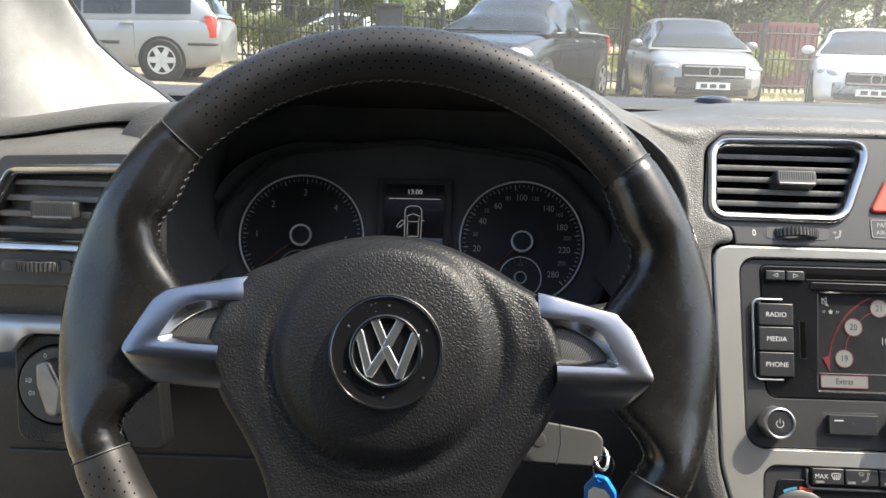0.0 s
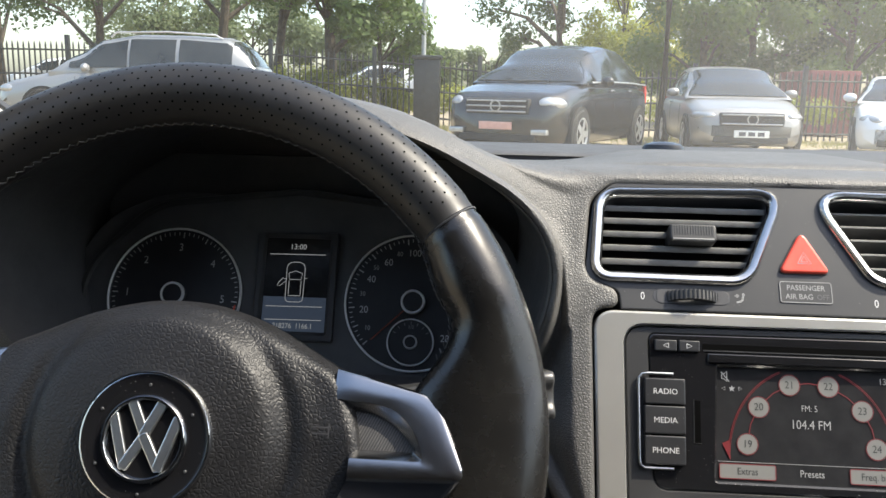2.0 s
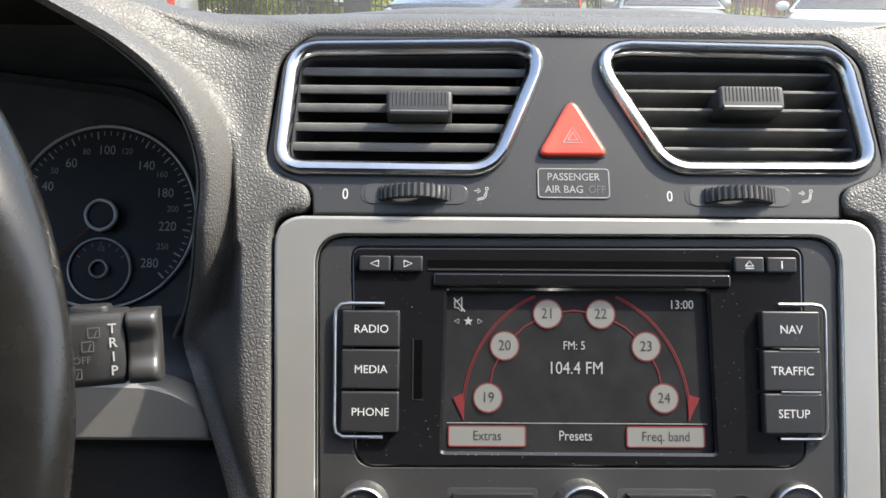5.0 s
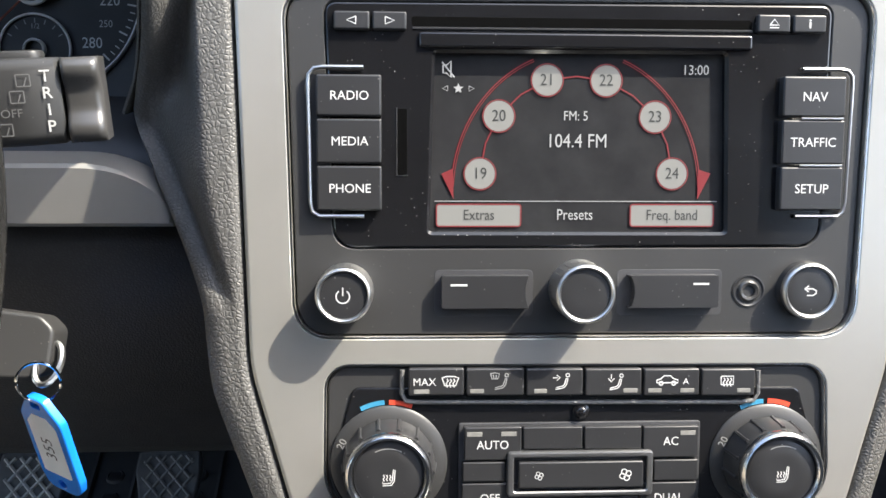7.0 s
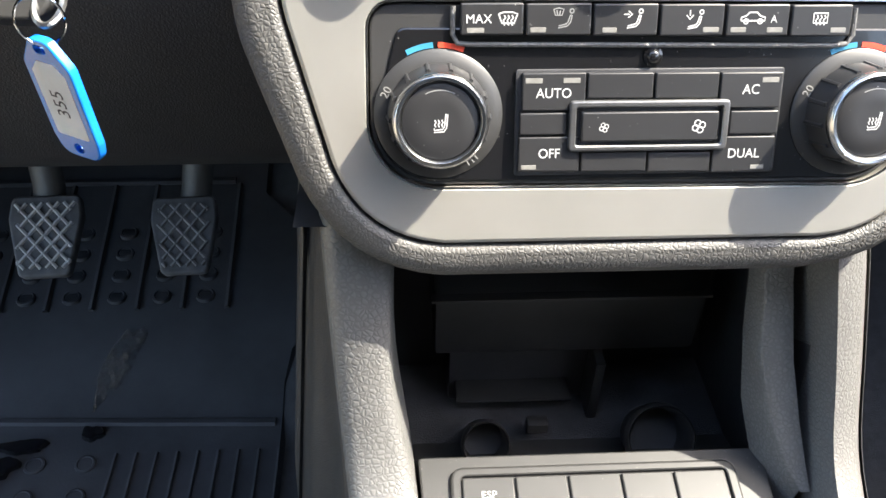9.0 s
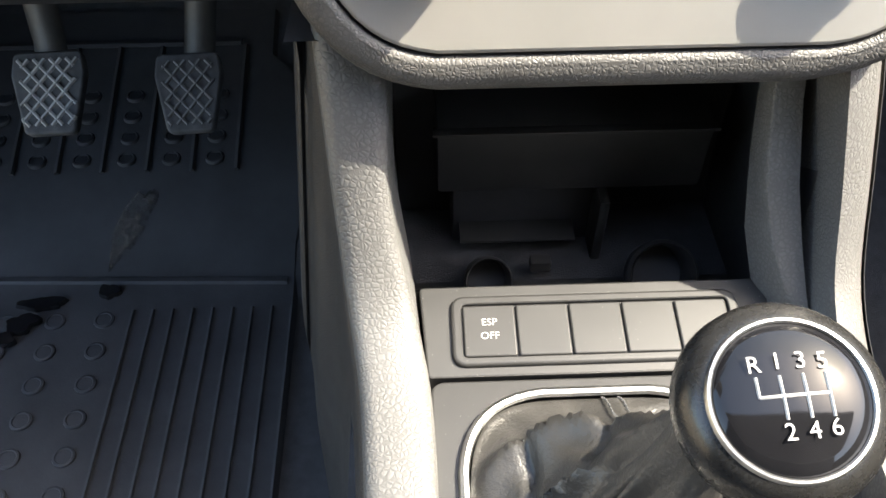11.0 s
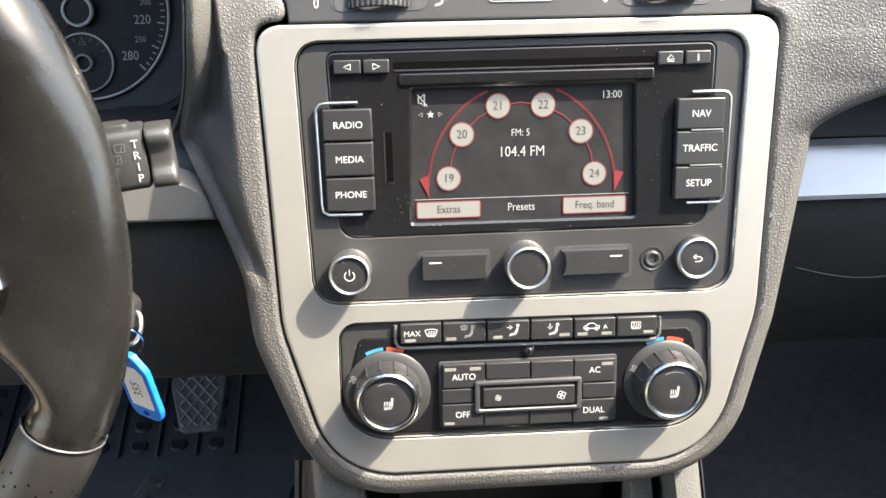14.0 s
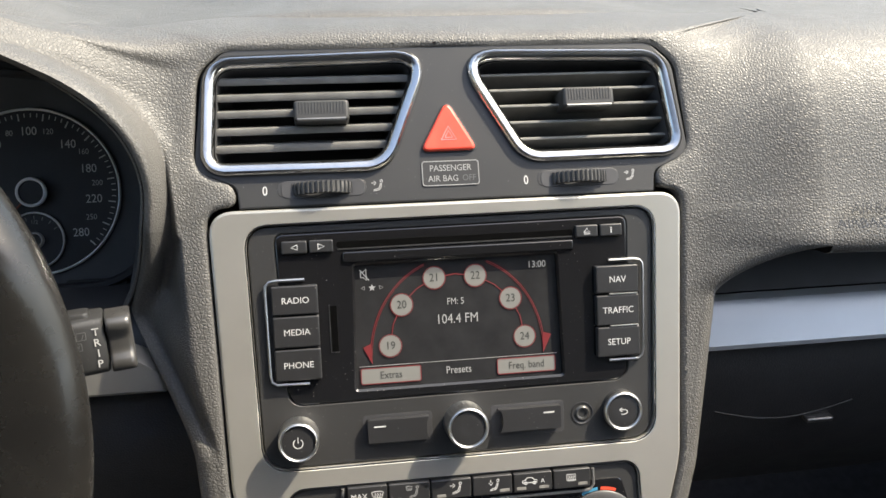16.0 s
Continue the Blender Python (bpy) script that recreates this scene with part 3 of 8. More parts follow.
for i in range(25):
    x = 0.135 + 0.61 * i / 24
    b = 0.02 * smooth(0.3, 0.75, x)
    rows.append([(x, 0.055 + b, 0.8205), (x, 0.046 + b, 0.817), (x, 0.044 + b, 0.80), (x, 0.050 + b, 0.76), (x, 0.066 + b, 0.715), (x, 0.10 + b, 0.66), (x, 0.16 + b, 0.61), (x, 0.30 + b, 0.58)])
dash_part("glove_box", loft(rows), "lower", "black grained glove box lid")
dash_part("glove_box_latch", box(0.248, 0.0455, 0.7530, 0.268, 0.056, 0.7565, bevel=0.0015), "frame_satin", "small satin latch of the glove box")
dash_part("glove_box_seam", tube([(0.180 + 0.10 * i / 16, 0.0485 + 0.02 * smooth(0.3, 0.75, 0.180 + 0.10 * i / 16), 0.768 - 0.010 * math.sin(math.pi * i / 16)) for i in range(17)], 0.0005, 6), "lower", "curved edge of the latch recess")

# driver's lower dash: silver strip behind the column, knee panel, dark underside
rows = []
for i in range(25):
    x = -0.1635 - 0.23 * (i / 24) ** 1.6
    top = 0.8265 + 0.0255 * math.sqrt(max(0.0, 1 - (max(0.0, x + 0.200) / 0.0366) ** 2))
    rows.append([(x, 0.052, top + 0.001), (x, 0.0405, top), (x, 0.0385, top - 0.0012), (x, 0.0345, 0.8280), (x, 0.036, 0.8258), (x, 0.046, 0.8245)])
dash_part("driver_trim_strip", loft(rows, flip=True), "silver", "satin silver trim strip beside the steering column", angle=24)
rows = []
for i in range(41):
    x = -0.125 - 0.60 * i / 40
    rows.append([(x, 0.07, 0.826), (x, 0.046, 0.822), (x, 0.042, 0.815), (x, 0.048, 0.775), (x, 0.060, 0.735), (x, 0.078, 0.695), (x, 0.100, 0.655), (x, 0.122, 0.632), (x, 0.130, 0.628), (x, 0.25, 0.632)])
dash_part("knee_panel", loft(rows, flip=True), "lower", "black grained knee panel under the steering column")
dash_part("knee_seam", tube([(-0.66, 0.0565, 0.744), (-0.45, 0.0568, 0.742), (-0.28, 0.0575, 0.738)], 0.0012, 6), "dark", "seam across the knee panel")
rows = []
for i in range(9):
    x = -0.13 - 0.03 * i
    rows.append([(x, 0.10, 0.862), (x, 0.075, 0.858), (x, 0.055, 0.845), (x, 0.052, 0.815)])
dash_part("column_surround", loft(rows, flip=True), "dark")
# fuse cover pocket and its seams
dash_part("pocket_lid", slab(rounded([(-0.572, 0.745), (-0.520, 0.745), (-0.524, 0.815), (-0.572, 0.815)], 0.006), 0.0, 0.0016, 0.001), "lower").matrix_local = pose(0, 0.026, 0.0, 90 - 20, 0, 0) @ pose(0, -0.37, -0.316)
# driver's side panel round the outer vent and the light switch
rows = []
for i in range(17):
    x = -0.512 - 0.22 * i / 16
    e = 0.014 * smooth(-0.55, -0.68, x)
    rows.append([(x, 0.13, 1.000 - e), (x, 0.085, 0.9985 - e), (x, 0.045, 0.9935 - e), (x, 0.018, 0.984 - e * 0.7), (x, 0.008, 0.968 - e * 0.3), (x, 0.003, 0.93), (x, 0.002, 0.905), (x, 0.004, 0.885), (x, 0.012, 0.872), (x, 0.02, 0.868)])
dash_part("outer_pad", loft(rows, flip=True), "leather_dash", "grained pad round the driver's outer vent")
rows = []
for i in range(25):
    x = -0.552 - 0.18 * i / 24
    low = 0.8615 - 0.0145 * smooth(-0.606, -0.622, x)
    rows.append([(x, 0.022, 0.874), (x, 0.010, 0.8725), (x, 0.003, 0.8705), (x, 0.001, 0.868), (x, 0.001, low + 0.002), (x, 0.006, low - 0.001), (x, 0.02, low - 0.002)])
dash_part("outer_trim_strip", loft(rows, flip=True), "silver_sky_tint")

# embossed word on the passenger pad
text("AIRBAG", 6.2, 0, 0, 0, "lower", dash, name="embossed_lettering").matrix_local = pose(0.2370, 0.0175, 0.025, 90 - 28, 0, -3)

# ---- leatherette hoop round the centre stack ----
hoop = thing("center_stack_hoop", STACK, "grained dark leatherette surround of the centre stack", "dashboard")


SILVER = rounded([(-131.5, 103), (-127.5, -50), (-104, -136.5), (104, -136.5), (126, -50), (130, 103)], [12, 60, 42, 42, 60, 12], 8)
hole = rounded([(-132.1, 103.5), (-128.1, -50), (-104.5, -137.2), (104.5, -137.2), (126.6, -50), (130.6, 103.5), (115.4, 105.5), (116.5, 116.0), (136.8, 124.6), (132.6, 176.5), (119.5, 188.2), (-119.5, 188.2), (-132.6, 176.5), (-136.8, 124.6), (-116.5, 116.0), (-115.4, 105.0)], [10, 60, 42, 42, 60, 10, 5, 7, 12, 14, 12, 12, 14, 12, 7, 5], 6)
outer = ccw(rounded([(-151, 220), (-151, 100), (-151, 30), (-144, -60), (-112, -151.5), (104, -151.5), (138, -60), (152, 38), (158, 75), (158, 220)], [4, 60, 60, 60, 56, 56, 60, 40, 30, 4], 8))


def on_stack(x, y, z):
    """World place of a point given in millimetres on the centre stack, which leans further ahead above the fascia."""
    if y > 104.0:
        d, a = y - 104.0, radians(8.0)
        y, z = 104.0 + d * math.cos(a), z - d * math.sin(a)
    return STACK @ Vector((x * MM, y * MM, z * MM))


def along(path, f):
    """The point at the share f of the way along a path of points."""
    lens = [(b - a).length for a, b in zip(path, path[1:])]
    d = f * sum(lens)
    for a, b, l in zip(path, path[1:], lens):
        if d <= l:
            return a.lerp(b, d / max(l, 1e-9))
        d -= l
    return path[-1].copy()


def ray_out(p, n, outline):
    """Distance from p along n to the outline."""
    best = 60.0
    for a, b in zip(outline, outline[1:] + outline[:1]):
        ax, ay, bx, by = a[0] - p.x, a[1] - p.y, b[0] - a[0], b[1] - a[1]
        det = n.x * by - n.y * bx
        if abs(det) < 1e-9:
            continue
        t, u = (ax * by - ay * bx) / det, (ax * n.y - ay * n.x) / det
        if t > 0 and -1e-6 <= u <= 1 + 1e-6:
            best = min(best, t)
    return best


# where the leather ends: on the hood's lip, on the dash top, on the passenger pad
lip = []
for i in range(0, 49):
    row, o = lip_row(i)
    u = smooth(0.30, 0.80, o.y)
    lip.append((row[4], (Vector((o.x, 0, o.y)) * (-0.80 + 0.34 * u) + Vector((0, -0.42 - 0.45 * u, 0))).normalized(), [row[3], row[2], row[2].lerp(row[1], 0.5), row[1], row[0]], row))
lip = [q for q in lip if 0.880 <= q[0].z and q[0].x > -0.2275]
DOWN = 0.062       # the leather runs on below the hood's opening
side_l = [lip[0][0] + (lip[0][0] - lip[3][0]).normalized() * DOWN * (1 - i / 8) for i in range(8)] + [q[0] for q in lip]    # upwards along the lip
HIGH = sum((b - a).length for a, b in zip(side_l[8:], side_l[9:]))
top_path = [lip[-1][3][k] for k in (5, 6, 7)] + [Vector((x, y, dash_top(x, y))) for x, y in SKIN_EDGE[1:]]
side_r = [Vector((PAD_X, y, z)) for y, z in pad_front(PAD_X)[7:27]]
RIM = resample(ccw(hole), 680)
n_rim = len(RIM)
# start at the bottom middle and run counter-clockwise: right side up, over the top, left side down
start = min(range(n_rim), key=lambda i: (RIM[i].y > -130, abs(RIM[i].x)))
RIM = RIM[start:] + RIM[:start]


def low_share(f):
    """Share of the whole left side for a share of its part along the lip."""
    return (f * HIGH + DOWN) / (HIGH + DOWN)


SECTIONS = [((129.6, 42), (130, 72), side_r, 1.0, 0.98), ((130, 72), (137, 124), side_r, 0.98, 0.47), ((137, 124), (132.6, 176.5), side_r, 0.47, 0.16), ((132.6, 176.5), (119.5, 188.2), side_r, 0.16, 0.0),
            ((119.5, 188.2), (-75, 188.2), top_path, 1.0, 0.38), ((-75, 188.2), (-119.5, 188.2), top_path, 0.38, 0.21), ((-119.5, 188.2), (-132.6, 176.5), top_path, 0.21, 0.08), ((-132.6, 176.5), (-134.5, 154), top_path, 0.08, 0.0),
            ((-134.5, 154), (-136.8, 124), side_l, 1.0, low_share(0.55)), ((-136.8, 124), (-132, 70), side_l, low_share(0.55), low_share(0.10)), ((-132, 70), (-128.5, -30), side_l, low_share(0.10), 0.0)]


def rim_index(p):
    return min(range(n_rim), key=lambda i: (RIM[i] - Vector(p)).length)


joined = {}
for a, b, path, f0, f1 in SECTIONS:
    i0, i1 = rim_index(a), rim_index(b)
    for i in range(i0, i1 + 1):
        f = f0 + (f1 - f0) * (i - i0) / max(1, i1 - i0)
        p = along(path, f)
        if path is side_l:
            near = min(range(len(lip)), key=lambda w: (lip[w][0] - p).length)
            q, shift = lip[near][1], p - lip[near][0]
            joined[i] = (p, q * 0.030, [v + shift for v in lip[near][2]])
        elif path is side_r:
            low = Vector((0, 0, -0.004)) * smooth(0.8, 1.0, f)
            joined[i] = (p, Vector((0.030, 0, 0)) + low, [p + Vector((d, e, 0)) for d, e in ((0.001, 0.0002), (0.002, 0.001), (0.003, 0.003), (0.004, 0.006), (0.004, 0.010))])
        else:
            sx = max(-1.0, min(1.0, p.x / 0.15))
            u, v = 0.018 * sx * abs(sx) ** 3, 0.030
            side = smooth(-0.130, -0.185, p.x)      # over to the hood: straight on from the vent
            flat = (p - on_stack(RIM[i].x, RIM[i].y, 2.8)).to_2d().normalized() * 0.034
            u, v = u + (flat.x - u) * side, v + (flat.y - v) * side
            over, tucked = p.z - dash_top(p.x, p.y), 0.15 + 0.85 * smooth(0.044, 0.056, p.y)
            joined[i] = (p, Vector((u, v, (dash_top(p.x, p.y) - dash_top(p.x - u * 0.3, p.y - v * 0.3)) / 0.3)), [Vector((p.x + u * e * tucked, p.y + v * e * tucked, dash_top(p.x + u * e * tucked, p.y + v * e * tucked) + over - d * tucked)) for e, d in ((0.15, 0.0), (0.30, 0.0003), (0.42, 0.0010), (0.52, 0.003), (0.56, 0.009))])
span = 9
for _ in range(3):          # ease the joins between the sections
    keys = sorted(joined)
    fresh = {}
    for i in keys:
        near = [joined[k] for k in range(i - span // 2, i + span // 2 + 1) if k in joined]
        if len(near) < span:
            fresh[i] = joined[i]
            continue
        fresh[i] = (joined[i][0], sum((w[1] for w in near), Vector()) / len(near), joined[i][2])
    joined = fresh
normals = []
for i in range(n_rim):
    d = (RIM[(i + 1) % n_rim] - RIM[i - 1]).normalized()
    normals.append(Vector((d.y, -d.x)))
soft = [sum((normals[(i + k) % n_rim] for k in range(-12, 13)), Vector((0, 0))).normalized() for i in range(n_rim)]
first, last = min(joined), max(joined)
rows, plans = [], []
for i in range(n_rim):
    h, n = RIM[i], normals[i]
    row = [on_stack(h.x + n.x * d, h.y + n.y * d, z) for d, z in ((0.0, -7.0), (0.0, 0.4), (0.5, 1.6), (1.5, 2.4))]
    s0 = on_stack(h.x + n.x * 3.0, h.y + n.y * 3.0, 2.8)
    # free edge of the hoop
    m = soft[i]
    reach = ray_out(h, m, outer)
    w = max(4.0, reach - 9.0)
    free = (on_stack(h.x + m.x * w, h.y + m.y * w, 2.5), (on_stack(h.x + m.x * (w + 4), h.y + m.y * (w + 4), 2.5) - on_stack(h.x + m.x * w, h.y + m.y * w, 2.5)) * 2.0,
            [on_stack(h.x + m.x * (w + 9 * math.sin(a)), h.y + m.y * (w + 9 * math.sin(a)), 2.5 - 9 * (1 - math.cos(a))) for a in (0.5, 1.0, 1.571)] + [on_stack(h.x + m.x * (w + 9), h.y + m.y * (w + 9), -40), on_stack(h.x + m.x * (w + 9), h.y + m.y * (w + 9), -110)])
    if i in joined:
        p, t1, tail = joined[i]
        k = smooth(first, first + 18, i) * smooth(last, last - 34, i)
        p, t1, tail = free[0].lerp(p, k), free[1].lerp(t1, k), [a.lerp(b, k) for a, b in zip(free[2], tail)]
    else:
        (p, t1, tail), k = free, 0.0
    face = (on_stack(h.x, h.y, 3.8) - on_stack(h.x, h.y, 2.8)).normalized()
    flat_way = ((p - s0) - face * (p - s0).dot(face)).normalized()
    n0 = (on_stack(h.x + n.x * 4, h.y + n.y * 4, 2.8) - on_stack(h.x + n.x * 3, h.y + n.y * 3, 2.8)).normalized()
    inner_way = (n0 * (1 - k) + flat_way * k).normalized()
    # level strip first: the tongue between vent and fascia, then a border round the opening
    level = (max(0.0, 137.0 - abs(h.x)) * smooth(90, 100, h.y) * smooth(132, 122, h.y) + (4.0 + 5.0 * (h.x < 0)) * k * smooth(182, 172, h.y)) * MM
    plans.append((h, row, s0, inner_way, s0 + inner_way * level, p, t1, tail, k, face))
for i, (h, row, s0, inner_way, own, p, t1, tail, k, face) in enumerate(plans):
    # an even line past the tongue
    near = [plans[(i + q) % n_rim][4] for q in range(-18, 19)]
    base = own.lerp(sum(near, Vector()) / len(near), k * smooth(88, 98, h.y) * smooth(138, 126, h.y))
    row = row + [s0, s0.lerp(base, 0.33), s0.lerp(base, 0.67)]
    gap = (p - base).length
    t0 = inner_way * gap * 0.75
    t1 = t1.normalized() * min(gap * 0.9, max(t1.length, gap * 0.75)) if k else t1.normalized() * gap * 0.75
    dip = 0.0
    if h.x < 0:
        dip = 0.0125 * k * smooth(20, 60, h.y) * (1 - smooth(105, 158, h.y)) * smooth(-60, -115, h.x)
    for j in range(19):
        f = j / 18
        low = smooth(0.05, 0.50, f) * smooth(0.98, 0.58, f)
        row.append((2 * f ** 3 - 3 * f * f + 1) * base + (f ** 3 - 2 * f * f + f) * t0 + (3 * f * f - 2 * f ** 3) * p + (f ** 3 - f * f) * t1 - face * dip * low)
    rows.append(row + tail)
back_to = STACK.inverted()
part("leather_surround", loft([[back_to @ v for v in r] for r in rows + rows[:1]]), "leather_dash", hoop, unit=1, angle=70)

# ---- silver fascia ----
fascia = thing("center_stack_fascia", STACK, "satin silver painted fascia round radio and climate controls", "fascia")
RADIO_HOLE = rounded([(-112.5, 94), (-109.5, -38), (110.5, -38.5), (113.5, 95)], [11, 13, 13, 11], 6)
CLIMATE_HOLE = arc(-89, -58.5, 9, 90, 180, 6) + arc(-74, -90, 24.6, 182, 270, 14) + arc(77, -91, 24.6, 270, 358, 14) + arc(91, -59.5, 9, 0, 90, 6)
part("fascia_plate", slab(inset(ccw(SILVER), 0.4), -14, 3.0, 1.6, [RADIO_HOLE, CLIMATE_HOLE], 3, hole_bevel=1.1), "silver", fascia, angle=30)

for name, edge_line in (("radio_opening_trim", RADIO_HOLE), ("climate_opening_trim", CLIMATE_HOLE)):
    part(name, tube([(x, y, 2.2) for x, y in inset(ccw(edge_line), -0.5)], 0.55, 6, closed=True), "bright_satin", fascia, "polished edge of the opening")

# ---- radio ----
radio = thing("car_radio", STACK, "black double-height car radio with colour screen and chrome knobs, dusty", "car radio")
GLOSS = rounded([(-97.5, 89), (-94.5, -3.5), (96, -3), (97.5, 90)], [4, 8, 8, 4], 5)
part("faceplate", slab(inset(ccw(RADIO_HOLE), 0.7), -12, 0.6, 0.8, [inset(ccw(GLOSS), -0.4)], 2, hole_bevel=0.5), "panel", radio, "charcoal satin faceplate")
SCREEN = rounded([(-60, 0.6), (60, 0.4), (58, 73.2), (-58, 72.6)], 3, 4)
part("gloss_panel", slab(GLOSS, -10, 1.0, 0.8, [inset(ccw(SCREEN), 2)], 2, hole_bevel=1.2), "gloss", radio, "gloss black panel with fine dust")
part("top_ledge", slab(box2(-62, 72.5, 66, 78.2, 1), -4, 2.2, 1.0, seg=3), "gloss", radio)
slot = part("disc_slot", slab(box2(-65, 80.3, 66, 84.0, 1.2), -2, 1.05, 0.2), "hole", radio)
part("slot_lip", tube([(-64.5, 79.6, 1.0), (66, 79.9, 1.0)], 0.45, 6), "key_plastic", radio)


def key(name, parent, outline, h, words="", size=3.0, tx=0.0, ty=0.0, material="key_plastic", bevel=0.7, print_="white_print", bold=0.0, squeeze=1.0):
    ob = part(name, slab(outline, -2, h, bevel, seg=3), material, parent)
    if words:
        text(words, size, tx, ty, h + 0.08, print_, ob, bold=bold, squeeze=squeeze)
    return ob


def marks(name, parent, lines, w, z, material="white_print"):
    return part(name, bars(lines, w, z), material, parent, flat=True)


for x0, x1, icon in ((-94, -80.6, "prev"), (-79.5, -66.8, "next"), (67.4, 80.2, "eject"), (81.4, 94.3, "info")):
    y = 0.6 if x0 > 0 else 0.0
    b = key("small_button", radio, box2(x0, 78.6 + y, x1, 85.4 + y, 0.8), 3.0)
    c = (x0 + x1) / 2
    if icon == "prev":
        marks("arrow_symbol", b, [[(c + 1.6, 83.4), (c - 1.8, 82), (c + 1.6, 80.6), (c + 1.6, 83.4)]], 0.45, 3.0)
    elif icon == "next":
        marks("arrow_symbol", b, [[(c - 1.6, 83.4), (c + 1.8, 82), (c - 1.6, 80.6), (c - 1.6, 83.4)]], 0.45, 3.0)
    elif icon == "eject":
        marks("eject_symbol", b, [[(c - 1.8, 82.0), (c, 84.2), (c + 1.8, 82.0), (c - 1.8, 82.0)], [(c - 1.8, 81.0), (c + 1.8, 81.0)]], 0.45, 3.0)
    else:
        text("i", 3.4, c, 82.5, 3.1, "white_print", b, bold=0.12)

for words, y0, y1 in (("RADIO", 46.4, 61.8), ("MEDIA", 28.8, 45.4), ("PHONE", 11.0, 27.8)):
    key("function_button", radio, box2(-100.6, y0, -76.3, y1, 0.8), 5.0, words, 3.3, -88.2, (y0 + y1) / 2 - 0.2)
for words, y0, y1 in (("NAV", 47.2, 62.6), ("TRAFFIC", 29.0, 46.0), ("SETUP", 11.2, 28.0)):
    key("function_button", radio, box2(77.6, y0, 102.3, y1, 0.8), 5.0, words, 3.5, 90.0, (y0 + y1) / 2 - 0.2, squeeze=0.95)
for y in (46.6, 28.6):
    part("chrome_line", tube([(85, y, 5.0), (101.5, y, 5.0)], 0.45, 6), "satin_chrome", radio)
for path in ([(-83, 64.8), (-98, 64.8), (-101.5, 64.3), (-103.6, 62), (-103.8, 58), (-103.3, 14), (-102.6, 10.5), (-100, 8.8), (-83, 8.8)],
             [(86, 65.6), (101, 65.6), (104, 65), (105.6, 63), (105.8, 59), (104.8, 14), (104.2, 10.6), (102, 8.8), (85, 8.8)]):
    part("chrome_bracket", tube([(x, y, 2.4) for x, y in path], 0.8, 8), "satin_chrome", radio)
part("card_slot", slab(box2(-70.2, 24.6, -66.6, 49.6, 0.6), -1, 1.15, 0.1), "hole", radio)
part("card_slot_rim", tube([(-70.6, 50.0, 1.0), (-70.6, 24.2, 1.0), (-66.2, 24.2, 1.0)], 0.3, 6), "key_plastic", radio)

# the lit screen and what it shows
screen = part("screen", slab(SCREEN, -6, -2.4, 0.0), "screen", radio, "colour screen showing a radio station dial")
SZ = -2.25


def on_screen(name, bm, material):
    return part(name, bm, material, screen, flat=True)


oval = lambda a, r1, r2: (-0.5 + r1 * math.cos(radians(a)), 18.0 + r2 * math.sin(radians(a)))
STATIONS = (("19", -38.4, 25.0), ("20", -31.2, 47.2), ("21", -12.6, 61.0), ("22", 10.4, 61.0), ("23", 29.9, 47.2), ("24", 37.2, 25.2))
for (n0, x0, y0), (n1, x1, y1) in zip(STATIONS, STATIONS[1:]):
    mx, my = (x0 + x1) / 2 + 2.4, (y0 + y1) / 2 - 22
    k = 1 + 1.6 / math.hypot(mx, my)
    on_screen("dial_arc", bars([[(x0, y0), (mx * k - 2.4, my * k + 22), (x1, y1)]], 0.55, SZ), "screen_red")
for words, x, y in STATIONS:
    d = on_screen("station_disc", patch(circle(x, y, 5.9, 32), SZ + 0.30), "screen_dot")
    part("disc_ring", bars([arc(x, y, 6.25, 0, 360, 32)], 0.4, SZ + 0.25), "screen_red", d, flat=True)
    text(words, 4.3, x, y, SZ + 0.45, "screen_dark", d, squeeze=0.9)
for a0, a1 in ((178, 111), (2, 69)):
    on_screen("outer_arc", bars([[oval(a0 + (a1 - a0) * i / 20, 49.0, 54.5) for i in range(21)]], 0.45, SZ), "screen_red")
    on_screen("outer_arc_shade", bars([[oval(a0 + (a1 - a0) * i / 20, 48.2, 53.7) for i in range(21)]], 0.3, SZ), "screen_red")
on_screen("arrow_head", patch([(-53.4, 25.0), (-48.6, 15.2), (-48.8, 27.0)], SZ + 0.3), "screen_red")
on_screen("arrow_head", patch([(52.6, 25.4), (47.6, 15.2), (47.6, 27.0)], SZ + 0.3), "screen_red")
on_screen("divider_line", bars([[(-56, 14.4), (55.5, 14.4)]], 0.35, SZ), "grey_print")
for words, x0, x1 in (("Extras", -55.2, -22.3), ("Freq. band", 21.0, 54.2)):
    f = on_screen("softkey", patch(box2(x0, 4.6, x1, 13.2, 1.0), SZ + 0.25), "screen_dot")
    part("softkey_border", bars([box2(x0, 4.6, x1, 13.2, 1.0) + [box2(x0, 4.6, x1, 13.2, 1.0)[0]]], 0.5, SZ + 0.2), "screen_red", f, flat=True)
    text(words, 4.0, (x0 + x1) / 2, 8.9, SZ + 0.4, "screen_dark", f, squeeze=0.84)
text("Presets", 4.1, -1.0, 9.0, SZ + 0.2, "screen_white", screen, squeeze=0.82)
text("FM: 5", 3.6, -1.2, 47.3, SZ + 0.2, "screen_white", screen, squeeze=0.84)
text("104.4 FM", 5.2, -0.6, 37.6, SZ + 0.2, "screen_white", screen, squeeze=0.85)
text("13:00", 3.7, 45.5, 65.2, SZ + 0.2, "screen_white", screen, squeeze=0.9)
on_screen("mute_symbol", bars([[(-52.8, 66.4), (-51.4, 66.4), (-49.8, 68), (-49.8, 61.8), (-51.4, 63.4), (-52.8, 63.4), (-52.8, 66.4)], [(-53.2, 67.6), (-48.4, 61.8)]], 0.55, SZ), "screen_white")
